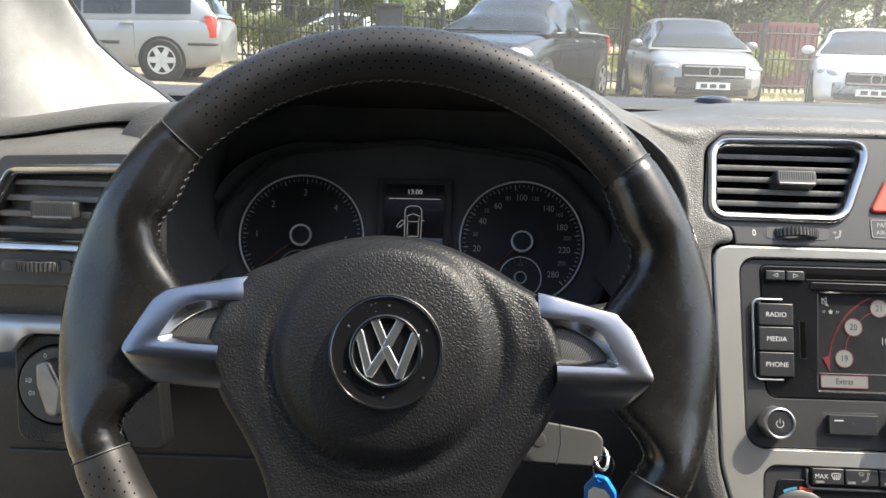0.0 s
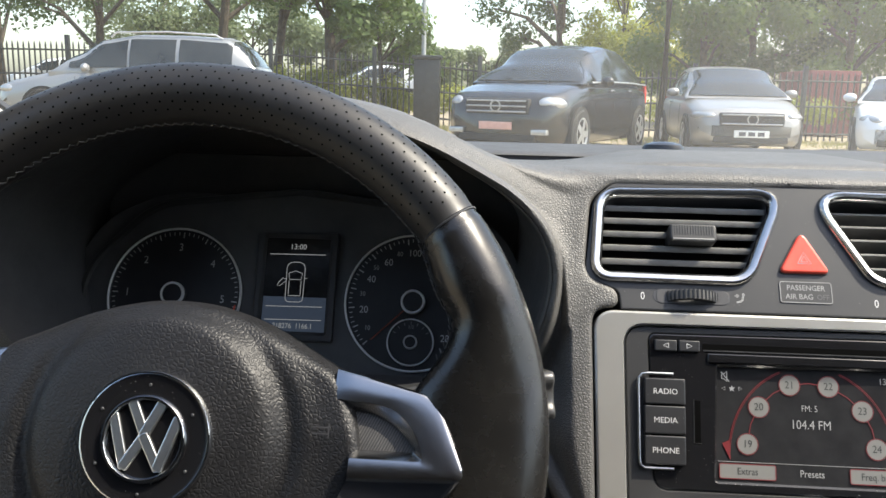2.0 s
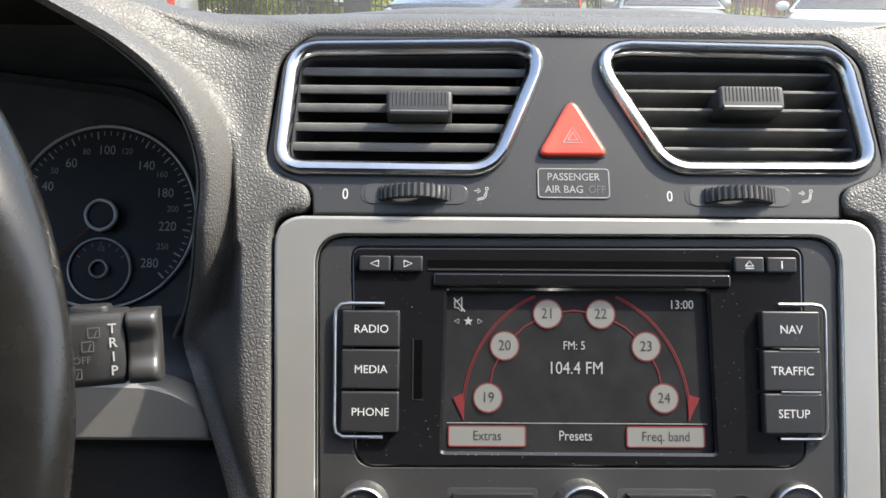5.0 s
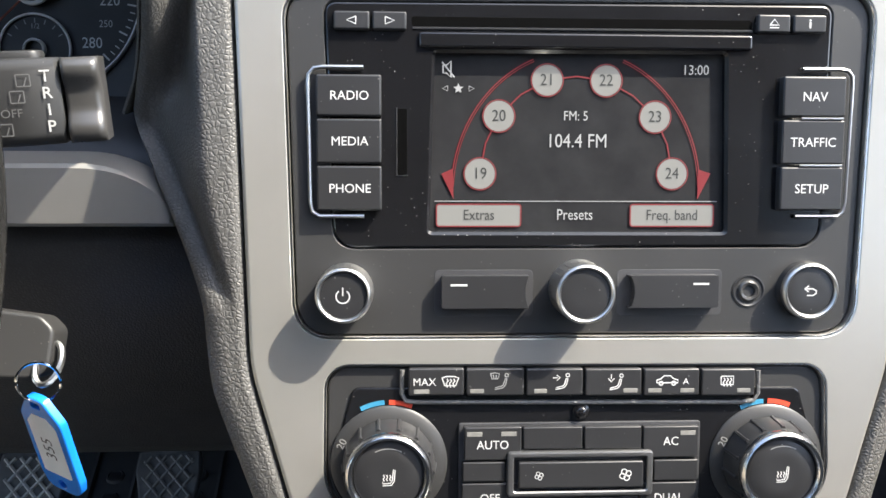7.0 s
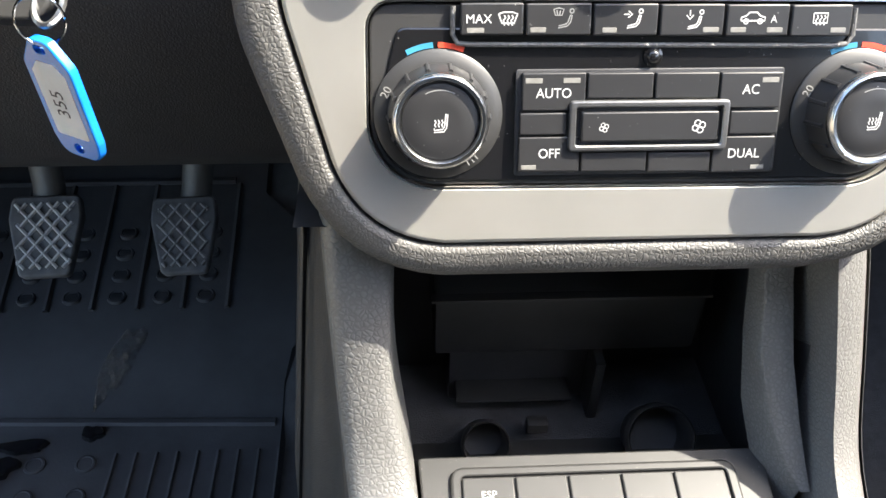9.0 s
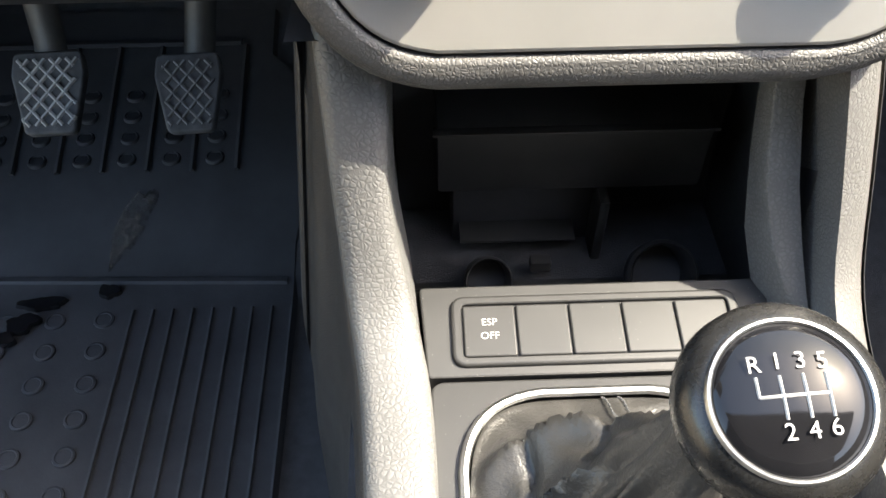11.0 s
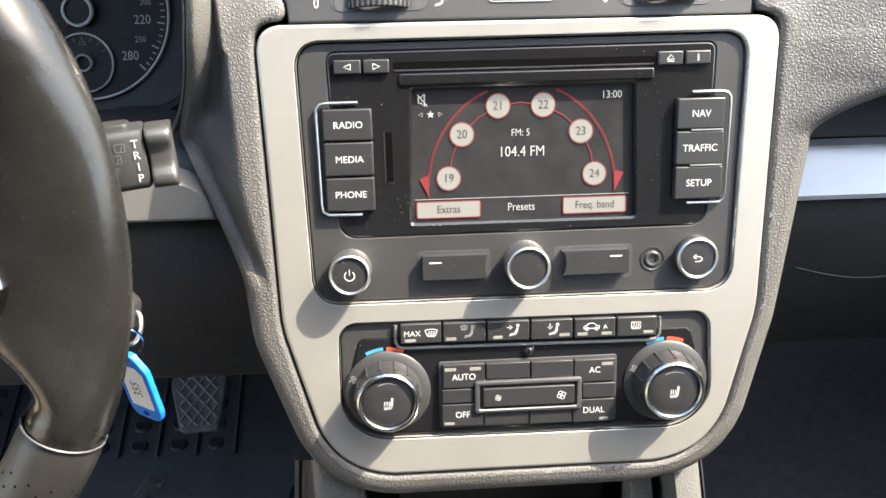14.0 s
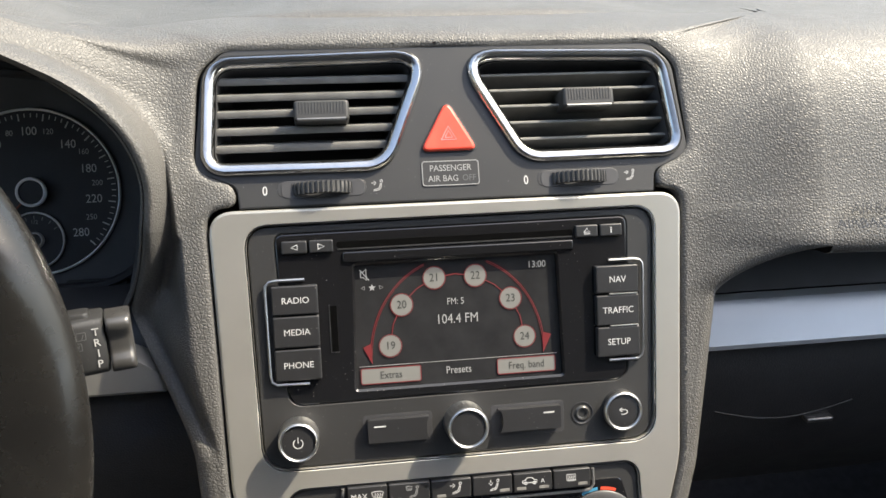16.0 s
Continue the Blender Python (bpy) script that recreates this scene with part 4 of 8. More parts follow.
star = [(-46.9 + (2.1 if i % 2 == 0 else 0.9) * math.sin(math.pi * i / 5), 57.6 + (2.1 if i % 2 == 0 else 0.9) * math.cos(math.pi * i / 5)) for i in range(10)]
on_screen("star_symbol", patch(star, SZ + 0.2), "screen_white")
on_screen("skip_symbols", bars([[(-51.0, 58.6), (-53.0, 57.6), (-51.0, 56.6), (-51.0, 58.6)], [(-42.8, 58.6), (-40.8, 57.6), (-42.8, 56.6), (-42.8, 58.6)]], 0.35, SZ), "grey_print")


def turning_knob(parent, name, x, y, r, h, ribs=0, face="key_plastic"):
    """A round knob with a satin silver body, a wide collar and a black face."""
    k = part(name, lathe([(r * 1.03, -1), (r * 1.03, 0.8), (r * 0.985, 1.6), (r * 0.965, h - 3.0)], x, y, 64, cap=False), "satin_chrome" if ribs else "key_plastic", parent)
    part("collar", lathe([(r * 0.965, h - 3.6), (r * 1.0, h - 3.0), (r * 1.005, h - 2.0), (r * 0.98, h - 0.8), (r * 0.94, h - 0.2), (r * 0.90, h), (r * 0.86, h - 0.3), (r * 0.83, h - 1.0), (r * 0.82, h - 2.0)], x, y, 64, cap=False), "satin_chrome", k, "satin silver collar")
    part("face", lathe([(r * 0.835, h - 2.8), (r * 0.82, h - 1.3), (r * 0.62, h - 1.0), (r * 0.3, h - 1.15), (0.05, h - 1.2)], x, y, 48), face, k)
    if ribs:
        b = bmesh.new()
        for i in range(ribs):
            a = 2 * math.pi * i / ribs
            c, s = math.cos(a), math.sin(a)
            tube([(x + c * r * 0.98, y + s * r * 0.98, 2.0), (x + c * r * 0.962, y + s * r * 0.962, h - 3.2)], 0.22, 5, bm=b)
        part("ribs", b, "satin_chrome", k)
    return k


k = turning_knob(radio, "power_knob", -90.4, -20.2, 10.6, 14.4, 24)
marks("power_symbol", k, [arc(-90.6, -20.6, 2.5, 125, 415, 18), [(-90.6, -17.2), (-90.6, -20.4)]], 0.5, 13.35)
k = turning_knob(radio, "tuning_knob", 0.2, -19.8, 11.4, 16.0, 30)
k = turning_knob(radio, "back_button", 91.0, -20.3, 11.2, 7.0)
marks("back_symbol", k, [[(88.9, -19.4), (92, -19.4), (93.2, -20.2), (93.2, -21.2), (92, -22), (89.6, -22)], [(90.2, -18.2), (88.6, -19.4), (90.2, -20.6)]], 0.55, 5.8)
part("pill_button", slab(rounded([(-53.4, -26.8), (-20.2, -26.8)] + arc(-6.0, -20.4, 15.0, 205, 155, 8) + [(-20.2, -14.0), (-53.4, -14.0)], 0.9, 3), -2, 5.0, 0.9, seg=3), "key_plastic", radio)
part("pill_button", slab(rounded([(19.0, -26.8), (54.8, -26.8), (54.8, -14.0), (19.0, -14.0)] + arc(8.6, -20.4, 13.0, 26, -26, 8), 0.9, 3), -2, 5.0, 0.9, seg=3), "key_plastic", radio)
marks("dash_mark", radio, [[(-50.0, -17.6), (-43.6, -17.6)]], 0.8, 5.0)
marks("dash_mark", radio, [[(44.6, -17.4), (50.8, -17.4)]], 0.8, 5.0)
for x0, x1 in ((-56, -17.6), (15.6, 57.5)):
    part("pill_recess", slab(box2(x0, -30.4, x1, -12.2, 2.0), -4, 0.72, 0.1), "dark", radio)
aux = part("aux_socket", lathe([(6.6, 0.4), (6.6, 0.9), (6.0, 1.0), (4.6, 0.2)], 68.4, -20.8, 32, cap=False), "key_plastic", radio)
part("aux_ring", lathe([(4.6, 0.3), (4.0, 1.5), (3.5, 1.8), (2.5, 1.5), (2.3, 0.4)], 68.4, -20.8, 28, cap=False), "rocker", aux)
part("aux_hole", lathe([(2.5, 0.3), (0.1, 0.3)], 68.4, -20.8, 20), "hole", aux)

# ---- climate panel ----
climate = thing("climate_panel", STACK, "black climate control panel with two rotary dials and small buttons", "climate control")
part("base_plate", slab(inset(ccw(CLIMATE_HOLE), 0.6), -12, 0.8, 0.8, seg=2), "panel", climate)
GLOSS2 = arc(-85, -62, 4, 90, 180, 4) + arc(-74, -90, 22.6, 182, 270, 14) + arc(77, -91, 22.6, 270, 358, 14) + arc(87, -63.5, 4, 0, 90, 4)
part("gloss_plate", slab(GLOSS2, -2, 1.7, 0.8, seg=2), "gloss", climate)


def move(lines, x, y, s=1.0):
    return [[(x + px * s, y + py * s) for px, py in l] for l in lines]


def seat_icon(parent, x, y, z, s=1.0, arrow=None, material="white_print"):
    lines = move([[(-2.0, -2.3), (0.5, -1.7), (1.2, -1.0), (1.9, 1.3)], [(-2.2, -3.0), (0.9, -2.4), (2.0, -1.2), (2.5, 1.2), (1.9, 1.3)]], x, y, s) + [arc(x + 2.4 * s, y + 2.6 * s, 0.7 * s, 0, 360, 10)]
    if arrow == "side":
        lines += move([[(-3.4, 1.6), (-1.6, 1.6)], [(-1.9, 2.7), (-0.6, 1.6), (-1.9, 0.5)]], x, y, s)
    if arrow == "down":
        lines += move([[(-1.6, 3.2), (-1.6, 1.4)], [(-2.8, 1.6), (-1.6, 0.2), (-0.4, 1.6)]], x, y, s)
    if arrow == "screen":
        lines += move([[(-3.9, 3.2), (-2.2, 3.6), (-0.4, 3.2), (-1.0, 1.2), (-3.3, 1.2), (-3.9, 3.2)], [(-2.8, 2.8), (-2.6, 1.4)], [(-1.6, 2.8), (-1.8, 1.4)]], x, y, s)
    return marks("seat_symbol", parent, lines, 0.4 * s, z, material)


def screen_icon(parent, x, y, z, s=1.0, square=False):
    edge = [(-2.6, 1.9), (2.6, 1.9), (2.6, -1.6), (-2.6, -1.6), (-2.6, 1.9)] if square else [(-3.4, 1.6), (-1.6, 2.2), (1.6, 2.2), (3.4, 1.6), (2.2, -1.6), (-2.2, -1.6), (-3.4, 1.6)]
    lines = [edge] + [[(dx, 1.2), (dx + 0.5, 0.3), (dx - 0.3, -0.6), (dx + 0.2, -2.4)] for dx in (-1.4, 0.0, 1.4)]
    return marks("screen_symbol", parent, move(lines, x, y, s), 0.5 * s, z)


edges = (-66.6, -44.2, -20.8, 2.4, 25.6, 48.6, 71.0)
for i in range(6):
    x0, x1 = edges[i] + 0.5, edges[i + 1] - 0.5
    c = (x0 + x1) / 2
    t = -0.010 * c
    b = key("mode_button", climate, [(x, y + t) for x, y in box2(x0, -61.2, x1, -50.6, 0.7)], 5.2)
    if i == 0:
        text("MAX", 2.9, c - 4.6, -55.4, 5.35, "white_print", b)
        screen_icon(b, c + 5.4, -55.2, 5.2, 0.95)
        part("indicator", slab(box2(x0 + 2, -59.9, x0 + 8, -58.2, 0.3), 4, 5.35, 0.1), "lens", b)
    elif i == 1:
        seat_icon(b, c + 2.0, -55.4, 5.2, 1.0, "screen", "grey_print")
        part("indicator", slab(box2(x0 + 1.4, -59.9, x0 + 6.8, -58.2, 0.3), 4, 5.35, 0.1), "lens", b)
    elif i == 2:
        seat_icon(b, c + 2.6, -55.6, 5.2, 1.0, "side")
        part("indicator", slab(box2(x0 + 3, -60.1, x0 + 8, -58.4, 0.3), 4, 5.35, 0.1), "lens", b)
    elif i == 3:
        seat_icon(b, c + 0.6, -56.0, 5.2, 1.0, "down")
        part("indicator", slab(box2(x1 - 7.2, -60.2, x1 - 1.6, -58.5, 0.3), 4, 5.35, 0.1), "lens", b)
    elif i == 4:
        marks("car_symbol", b, move([[(-4.2, -0.8), (-4.2, 0.3), (-2.6, 0.8), (-1.4, 2.0), (1.2, 2.0), (2.4, 0.8), (4.2, 0.3), (4.2, -0.8), (-4.2, -0.8)], arc(-2.5, -1.0, 0.8, 0, 360, 8), arc(2.5, -1.0, 0.8, 0, 360, 8)], c - 1.8, -55.6), 0.5, 5.2)
        text("A", 2.4, c + 5.6, -56.0, 5.3, "white_print", b)
        part("indicator", slab(box2(x0 + 1.6, -60.3, x0 + 7, -58.6, 0.3), 4, 5.35, 0.1), "lens", b)
        part("indicator", slab(box2(x1 - 7.6, -60.4, x1 - 2.0, -58.7, 0.3), 4, 5.35, 0.1), "lens", b)
    else:
        screen_icon(b, c - 0.6, -55.8, 5.2, 0.95, True)
        part("indicator", slab(box2(x1 - 7.2, -60.6, x1 - 1.8, -58.9, 0.3), 4, 5.35, 0.1), "lens", b)
part("button_tray", tube([(-68.6, -51, 2.4), (-68.8, -60.5, 2.4), (-67.2, -63.4, 2.4), (-63, -63.9, 2.4), (66, -65.2, 2.4), (71.2, -64.6, 2.4), (73, -61.6, 2.4), (72.8, -52.5, 2.4)], 0.9, 8), "rail", climate)
part("light_sensor", lathe([(3.6, 1.0), (3.4, 2.4), (2.4, 2.7), (2.2, 3.6), (1.5, 4.2), (0.05, 4.4)], 2.0, -68.4, 28), "gloss", climate)

BW = [("AUTO", -44.4, -86.8, -22.0, -73.6), ("", -21.2, -82.6, 2.1, -73.8), ("", 3.0, -82.8, 25.6, -73.9), ("AC", 26.4, -86.6, 48.6, -74.0), ("", -45.0, -95.4, -28.4, -87.6), ("", 31.0, -96.0, 48.6, -87.6),
      ("OFF", -45.2, -108.8, -23.2, -96.2), ("", -22.4, -109.0, 1.4, -101.8), ("", 2.2, -109.4, 25.0, -102.2), ("DUAL", 25.8, -109.8, 48.4, -96.8)]
for words, x0, y0, x1, y1 in BW:
    b = key("climate_button", climate, box2(x0, y0, x1, y1, 0.5), 5.0, words, 3.4, (x0 + x1) / 2, (y0 + y1) / 2 - (0.6 if words == "AUTO" else -0.2), squeeze=0.92)
    if words == "AUTO":
        for dx in (1.0, 14.4):
            part("indicator", slab(box2(x0 + dx, y1 - 3.6, x0 + dx + 6, y1 - 1.8, 0.2), 4, 5.15, 0.1), "lens", b)
    elif words == "AC":
        part("indicator", slab(box2(x1 - 7.4, y1 - 3.6, x1 - 1.4, y1 - 1.8, 0.2), 4, 5.15, 0.1), "lens", b)
    elif words == "OFF":
        part("indicator", slab(box2(x0 + 1.0, y0 + 0.9, x0 + 6.4, y0 + 2.5, 0.2), 4, 5.15, 0.1), "lens", b)
    elif words == "DUAL":
        part("indicator", slab(box2(x1 - 8.2, y0 + 0.9, x1 - 3.2, y0 + 2.5, 0.2), 4, 5.15, 0.1), "lens", b)
part("button_bed", slab(box2(-46.4, -110.6, 50.0, -72.6, 1.0), 1, 2.6, 0.3), "dark", climate)
fan = part("fan_frame", slab(box2(-27.6, -101.4, 30.2, -83.2, 1.6), 2, 6.6, 0.8, [box2(-25.0, -99.2, 27.8, -85.6, 0.8)], 2, hole_bevel=0.5), "frame_satin", climate, "satin frame of the fan rocker")
rocker = part("fan_rocker", slab(box2(-23.2, -97.8, 26.2, -87.2, 0.8), 2, 7.0, 1.2, seg=3), "key_plastic", climate)
part("rocker_bed", slab(box2(-25.2, -99.4, 28.0, -85.4, 0.8), 2, 4.0, 0.2), "dark", climate)
for x, s in ((-15.2, 0.7), (19.0, 1.0)):
    marks("fan_symbol", rocker, [arc(x + 1.3 * s * math.cos(a), -92.6 + 1.3 * s * math.sin(a), 1.1 * s, 0, 360, 10) for a in (0.4, 1.97, 3.54, 5.11)], 0.42 * s, 7.0)

for cx, cy, right in ((-73.8, -88.2, False), (77.3, -89.2, True)):
    dial = part("temperature_dial", lathe([(22.9, 0.8), (22.9, 2.2), (22.0, 3.0), (17.6, 3.6), (17.4, 3.0)], cx, cy, 56, cap=False), "panel", climate)
    kn = part("dial_knob", lathe([(18.2, 1.5), (17.4, 12.0), (16.4, 15.0)], cx, cy, 48, cap=False), "key_plastic", dial)
    b = bmesh.new()
    for i in range(14):
        a = 2 * math.pi * (i + (0.35 if right else 0.0)) / 14
        tube([(cx + 18.0 * math.cos(a), cy + 18.0 * math.sin(a), 2.5), (cx + 16.8 * math.cos(a), cy + 16.8 * math.sin(a), 14.0)], 0.9, 6, bm=b)
    part("grip_ribs", b, "key_plastic", dial)
    part("collar", lathe([(16.3, 14.0), (16.4, 16.2), (16.0, 17.8), (15.2, 18.6), (14.2, 18.4), (13.4, 17.4), (13.2, 15.5)], cx, cy, 64, cap=False), "bright_satin", dial, "satin silver collar")
    part("face", lathe([(13.5, 14.4), (13.1, 16.4), (12.0, 17.0), (6, 16.8), (0.05, 16.8)], cx, cy, 44), "key_plastic", dial)
    marks("seat_heat_symbol", dial, move([[(-2.2, -2.2), (-2.0, -2.9), (0.8, -2.6), (1.4, -1.6), (1.9, 2.6), (2.5, 2.4), (2.1, -2.0), (1.2, -3.4), (-2.2, -3.6)], [(-1.9, 0.6), (-1.5, -0.3), (-2.0, -1.0), (-1.6, -1.8)], [(-0.7, 0.6), (-0.3, -0.3), (-0.8, -1.0), (-0.4, -1.8)], [(0.5, 0.6), (0.9, -0.3), (0.4, -1.0), (0.8, -1.8)]], cx, cy, 1.0), 0.4, 16.85)
    marks("scale_arc", dial, [arc(cx, cy, 10.6, 62, 118, 10)], 0.35, 16.9, "grey_print")
    text("20", 2.9, cx - 18.2, cy + 8.2, 3.75, "grey_print", dial, turn=62)
    marks("scale_ticks", dial, [[(cx + 19 * math.cos(a), cy + 19 * math.sin(a)), (cx + 21.2 * math.cos(a), cy + 21.2 * math.sin(a))] for a in (-1.02, -0.93, -0.84)], 0.4, 3.5, "grey_print")
    part("cold_mark", bars([arc(cx, cy, 24.2, 94, 117, 6)], 1.9, 1.75), "blue_mark", dial, flat=True)
    part("hot_mark", bars([arc(cx, cy, 24.2, 68, 90, 6)], 1.9, 1.75), "red_mark", dial, flat=True)

# ---- vents and the panel round them ----
panel = thing("vent_panel", VENTS, "matte black panel that holds the centre vents and hazard switch", "vent panel")


def vent_outline(pts, radii):
    return rounded(pts, radii, 6)


LEFT_VENT = vent_outline([(-128.5, 77), (-132.5, 15.5), (-34.5, 15.0), (-8.0, 79.5)], [14, 11, 17, 13])
RIGHT_VENT = vent_outline([(4.0, 79), (40.0, 16.5), (133.5, 17.0), (125.5, 77)], [13, 17, 11, 15])
EDGE = rounded([(-114.5, -3.5), (114.5, -3.5), (115.5, 8), (137, 17), (131, 70), (118, 82.5), (-118, 82.5), (-131, 70), (-137, 17), (-115.5, 8)], [0, 0, 5, 8, 14, 12, 12, 14, 8, 5], 6)
part("panel_plate", slab(EDGE, -30, 1.0, 1.0, [LEFT_VENT, RIGHT_VENT], 2, hole_bevel=0.3), "panel", panel)
part("panel_gasket", tube([(x, y, -0.4) for x, y in EDGE[1:]], 1.3, 6), "hole", panel, "black gasket round the vent panel")


def air_vent(outline, cx, tab_y, tilt, label, grp, zero_x, icon_x, rows_v, m=VENTS, dy=0.0):
    v = thing("air_vent", m, label, "air vent", grp)
    o = ccw(outline)
    part("chrome_frame", ring_frame(o), "bright_satin", v, "satin chrome frame")
    inner = inset(o, 6.0)
    b = bmesh.new()
    r0, r1 = ring(b, inner, 0.0), ring(b, inset(inner, 3.0), -46)
    bridge(b, list(reversed(r0)), list(reversed(r1)))
    b.faces.new(r1)
    part("duct", b, "dark", v)
    for y in rows_v:
        xs = cross(inner, y)
        if not xs:
            continue
        x0, x1 = xs[0] - 1.5, xs[1] + 1.5
        t = radians(tilt)
        s = bmesh.new()
        prof = [(-0.6, -1.9), (-1.0, 0.0), (-0.5, 1.5), (0.8, 1.9), (24, 0.7), (24, -0.7), (0.8, -2.1)] if tilt > 0 else [(-1.0, -0.2), (-0.4, 0.9), (0.6, 0.9), (24, 0.5), (24, -0.7), (0.4, -1.0), (-0.8, -0.8)]
        rws = []
        for x in (x0, x1):
            rws.append([(x, y + q * math.cos(t) + p * math.sin(t), -4.0 - p * math.cos(t) + q * math.sin(t)) for p, q in prof])
        loft([list(r) for r in rws], closed=True, bm=s)
        bmesh.ops.recalc_face_normals(s, faces=s.faces)
        part("slat", s, "slat", v)
    t0 = part("direction_tab", slab(rounded([(cx - 14.6, tab_y - 5.4), (cx + 14.6, tab_y - 5.4), (cx + 14.6, tab_y + 6.0), (cx - 14.6, tab_y + 6.0)], 2.0), -10, 6.5, 2.0, seg=3), "rubber", v)
    part("tab_lip", tube([(cx - 12.8, tab_y - 4.6, 6.2), (cx + 12.8, tab_y - 4.6, 6.2)], 1.0, 8), "frame_satin", t0, "satin lip")
    b = bmesh.new()
    for i in range(15):
        x = cx - 11.6 + 1.66 * i
        tube([(x, tab_y - 1.5, 6.3), (x, tab_y + 4.8, 6.3), (x, tab_y + 5.8, 4.0)], 0.45, 5, bm=b)
    part("tab_ribs", b, "rubber", t0)
    # thumb wheel below
    wx = zero_x + 30.0
    part("wheel_slot", slab(rounded([(wx - 23.5, 1.4 + dy), (wx + 23.5, 1.4 + dy), (wx + 23.5, 10.2 + dy), (wx - 23.5, 10.2 + dy)], 4.0), -3, 1.15, 0.2), "rocker", v)
    part("wheel_gap", slab(rounded([(wx - 21.6, 1.2 + dy), (wx + 22.6, 1.2 + dy), (wx + 22.6, 10.4 + dy), (wx - 21.6, 10.4 + dy)], 3.4), -3, 1.35, 0.2), "dark", v)
    rws = []
    for i in range(15):
        a = -62 + 124 * i / 14
        x, z = wx + 21.0 * math.sin(radians(a)), 21 * math.cos(radians(a)) - 13.0
        rws.append([(x, q + dy, z + e) for q, e in ((2.6, -2.5), (2.6, -0.6), (3.2, 0), (8.4, 0), (9.0, -0.6), (9.0, -2.5))])
    w = part("thumb_wheel", loft(rws), "rubber", v)
    b = bmesh.new()
    for i in range(17):
        a = radians(-56 + 112 * i / 16)
        x, z = wx + 21.0 * math.sin(a), 21 * math.cos(a) - 13.0
        tube([(x, 2.7 + dy, z), (x, 8.9 + dy, z)], 0.75, 5, bm=b)
    part("wheel_ribs", b, "rubber", w)
    text("0", 4.8, zero_x, 5.4 + dy, 1.1, "white_print", v, squeeze=0.8)
    seat_icon(v, icon_x, 6.0 + dy, 1.0, 0.95, "side", "soft_print")
    return v


def ring_frame(o):
    b = bmesh.new()
    prev = None
    for i, z in ((-1.6, -4), (-1.5, 1.6), (-0.9, 3.4), (0.8, 4.8), (3.0, 4.6), (4.9, 3.0), (5.7, 0.2), (6.3, -9.0)):
        r = ring(b, inset(o, i), z)
        if prev:
            bridge(b, prev, r)
        prev = r
    return b


def cross(outline, y):
    xs = []
    for a, c in zip(outline, outline[1:] + outline[:1]):
        if (a[1] - y) * (c[1] - y) < 0:
            xs.append(a[0] + (c[0] - a[0]) * (y - a[1]) / (c[1] - a[1]))
    return (min(xs), max(xs)) if len(xs) > 1 else None


SLATS = (66.0, 57.2, 48.2, 38.8, 29.4)
air_vent(LEFT_VENT, -69.0, 46.6, 20, "chrome framed centre air vent with its slats turned down", "centre vents", -100.8, -41.4, SLATS)
air_vent(RIGHT_VENT, 78.6, 50.0, -12, "chrome framed centre air vent with its slats level", "centre vents", 40.8, 100.6, SLATS)

hazard = thing("hazard_switch", VENTS, "red triangular hazard light switch between the vents", "switch")
TRI = rounded([(-17.2, 23.2), (14.8, 23.4), (-1.2, 51.6)], [2.6, 2.6, 3.2], 5)
part("bezel", slab(inset(ccw(TRI), -0.9), 0, 1.5, 0.4), "matte", hazard)
part("button_cap", slab(TRI, 0, 3.6, 1.6, seg=4), "red_button", hazard, "bright red button cap")
marks("triangle_symbol", hazard, [[(-5.4, 29.2), (3.0, 29.2), (-1.2, 36.6), (-5.4, 29.2)], [(-3.3, 30.4), (0.9, 30.4), (-1.2, 34.2), (-3.3, 30.4)]], 0.5, 3.62, "grey_print")
airbag = thing("airbag_indicator", VENTS, "grey framed passenger air bag indicator plate", "indicator")
part("indicator_plate", slab(box2(-17.0, 4.2, 14.8, 18.2, 1.6), 0, 1.4, 0.3), "panel", airbag)
edge = box2(-16.6, 4.6, 14.4, 17.8, 1.4)
marks("border", airbag, [edge + [edge[0]]], 0.5, 1.42, "grey_print")
text("PASSENGER", 3.3, -1.1, 13.9, 1.6, "grey_print", airbag, bold=0.04, squeeze=0.93)
text("AIR BAG", 3.3, -5.3, 8.2, 1.6, "grey_print", airbag, bold=0.04, squeeze=0.93)
text("OFF", 3.3, 9.0, 8.2, 1.6, "dim_print", airbag, bold=0.04, squeeze=0.9)

# ---- instrument cluster ----
cluster = thing("instrument_cluster", GAUGES, "black instrument cluster with two round gauges and a display", "instrument cluster")
CL = rounded([(-176, -92), (176, -92), (186, -20), (172, 52), (110, 78), (-110, 78), (-172, 52), (-186, -20)], [10, 10, 40, 60, 60, 60, 60, 40], 6)
part("cluster_face", slab(CL, -14, -2, 1.0), "hood_veiled", cluster)
rim_pts = rounded([(-168, -70), (168, -70), (172, 10), (120, 66), (0, 80), (-120, 66), (-172, 10)], 50, 16)
part("cluster_lip", tube([(x, y, 2) for x, y in rim_pts], 3.0, 6, closed=True), "dark", cluster)


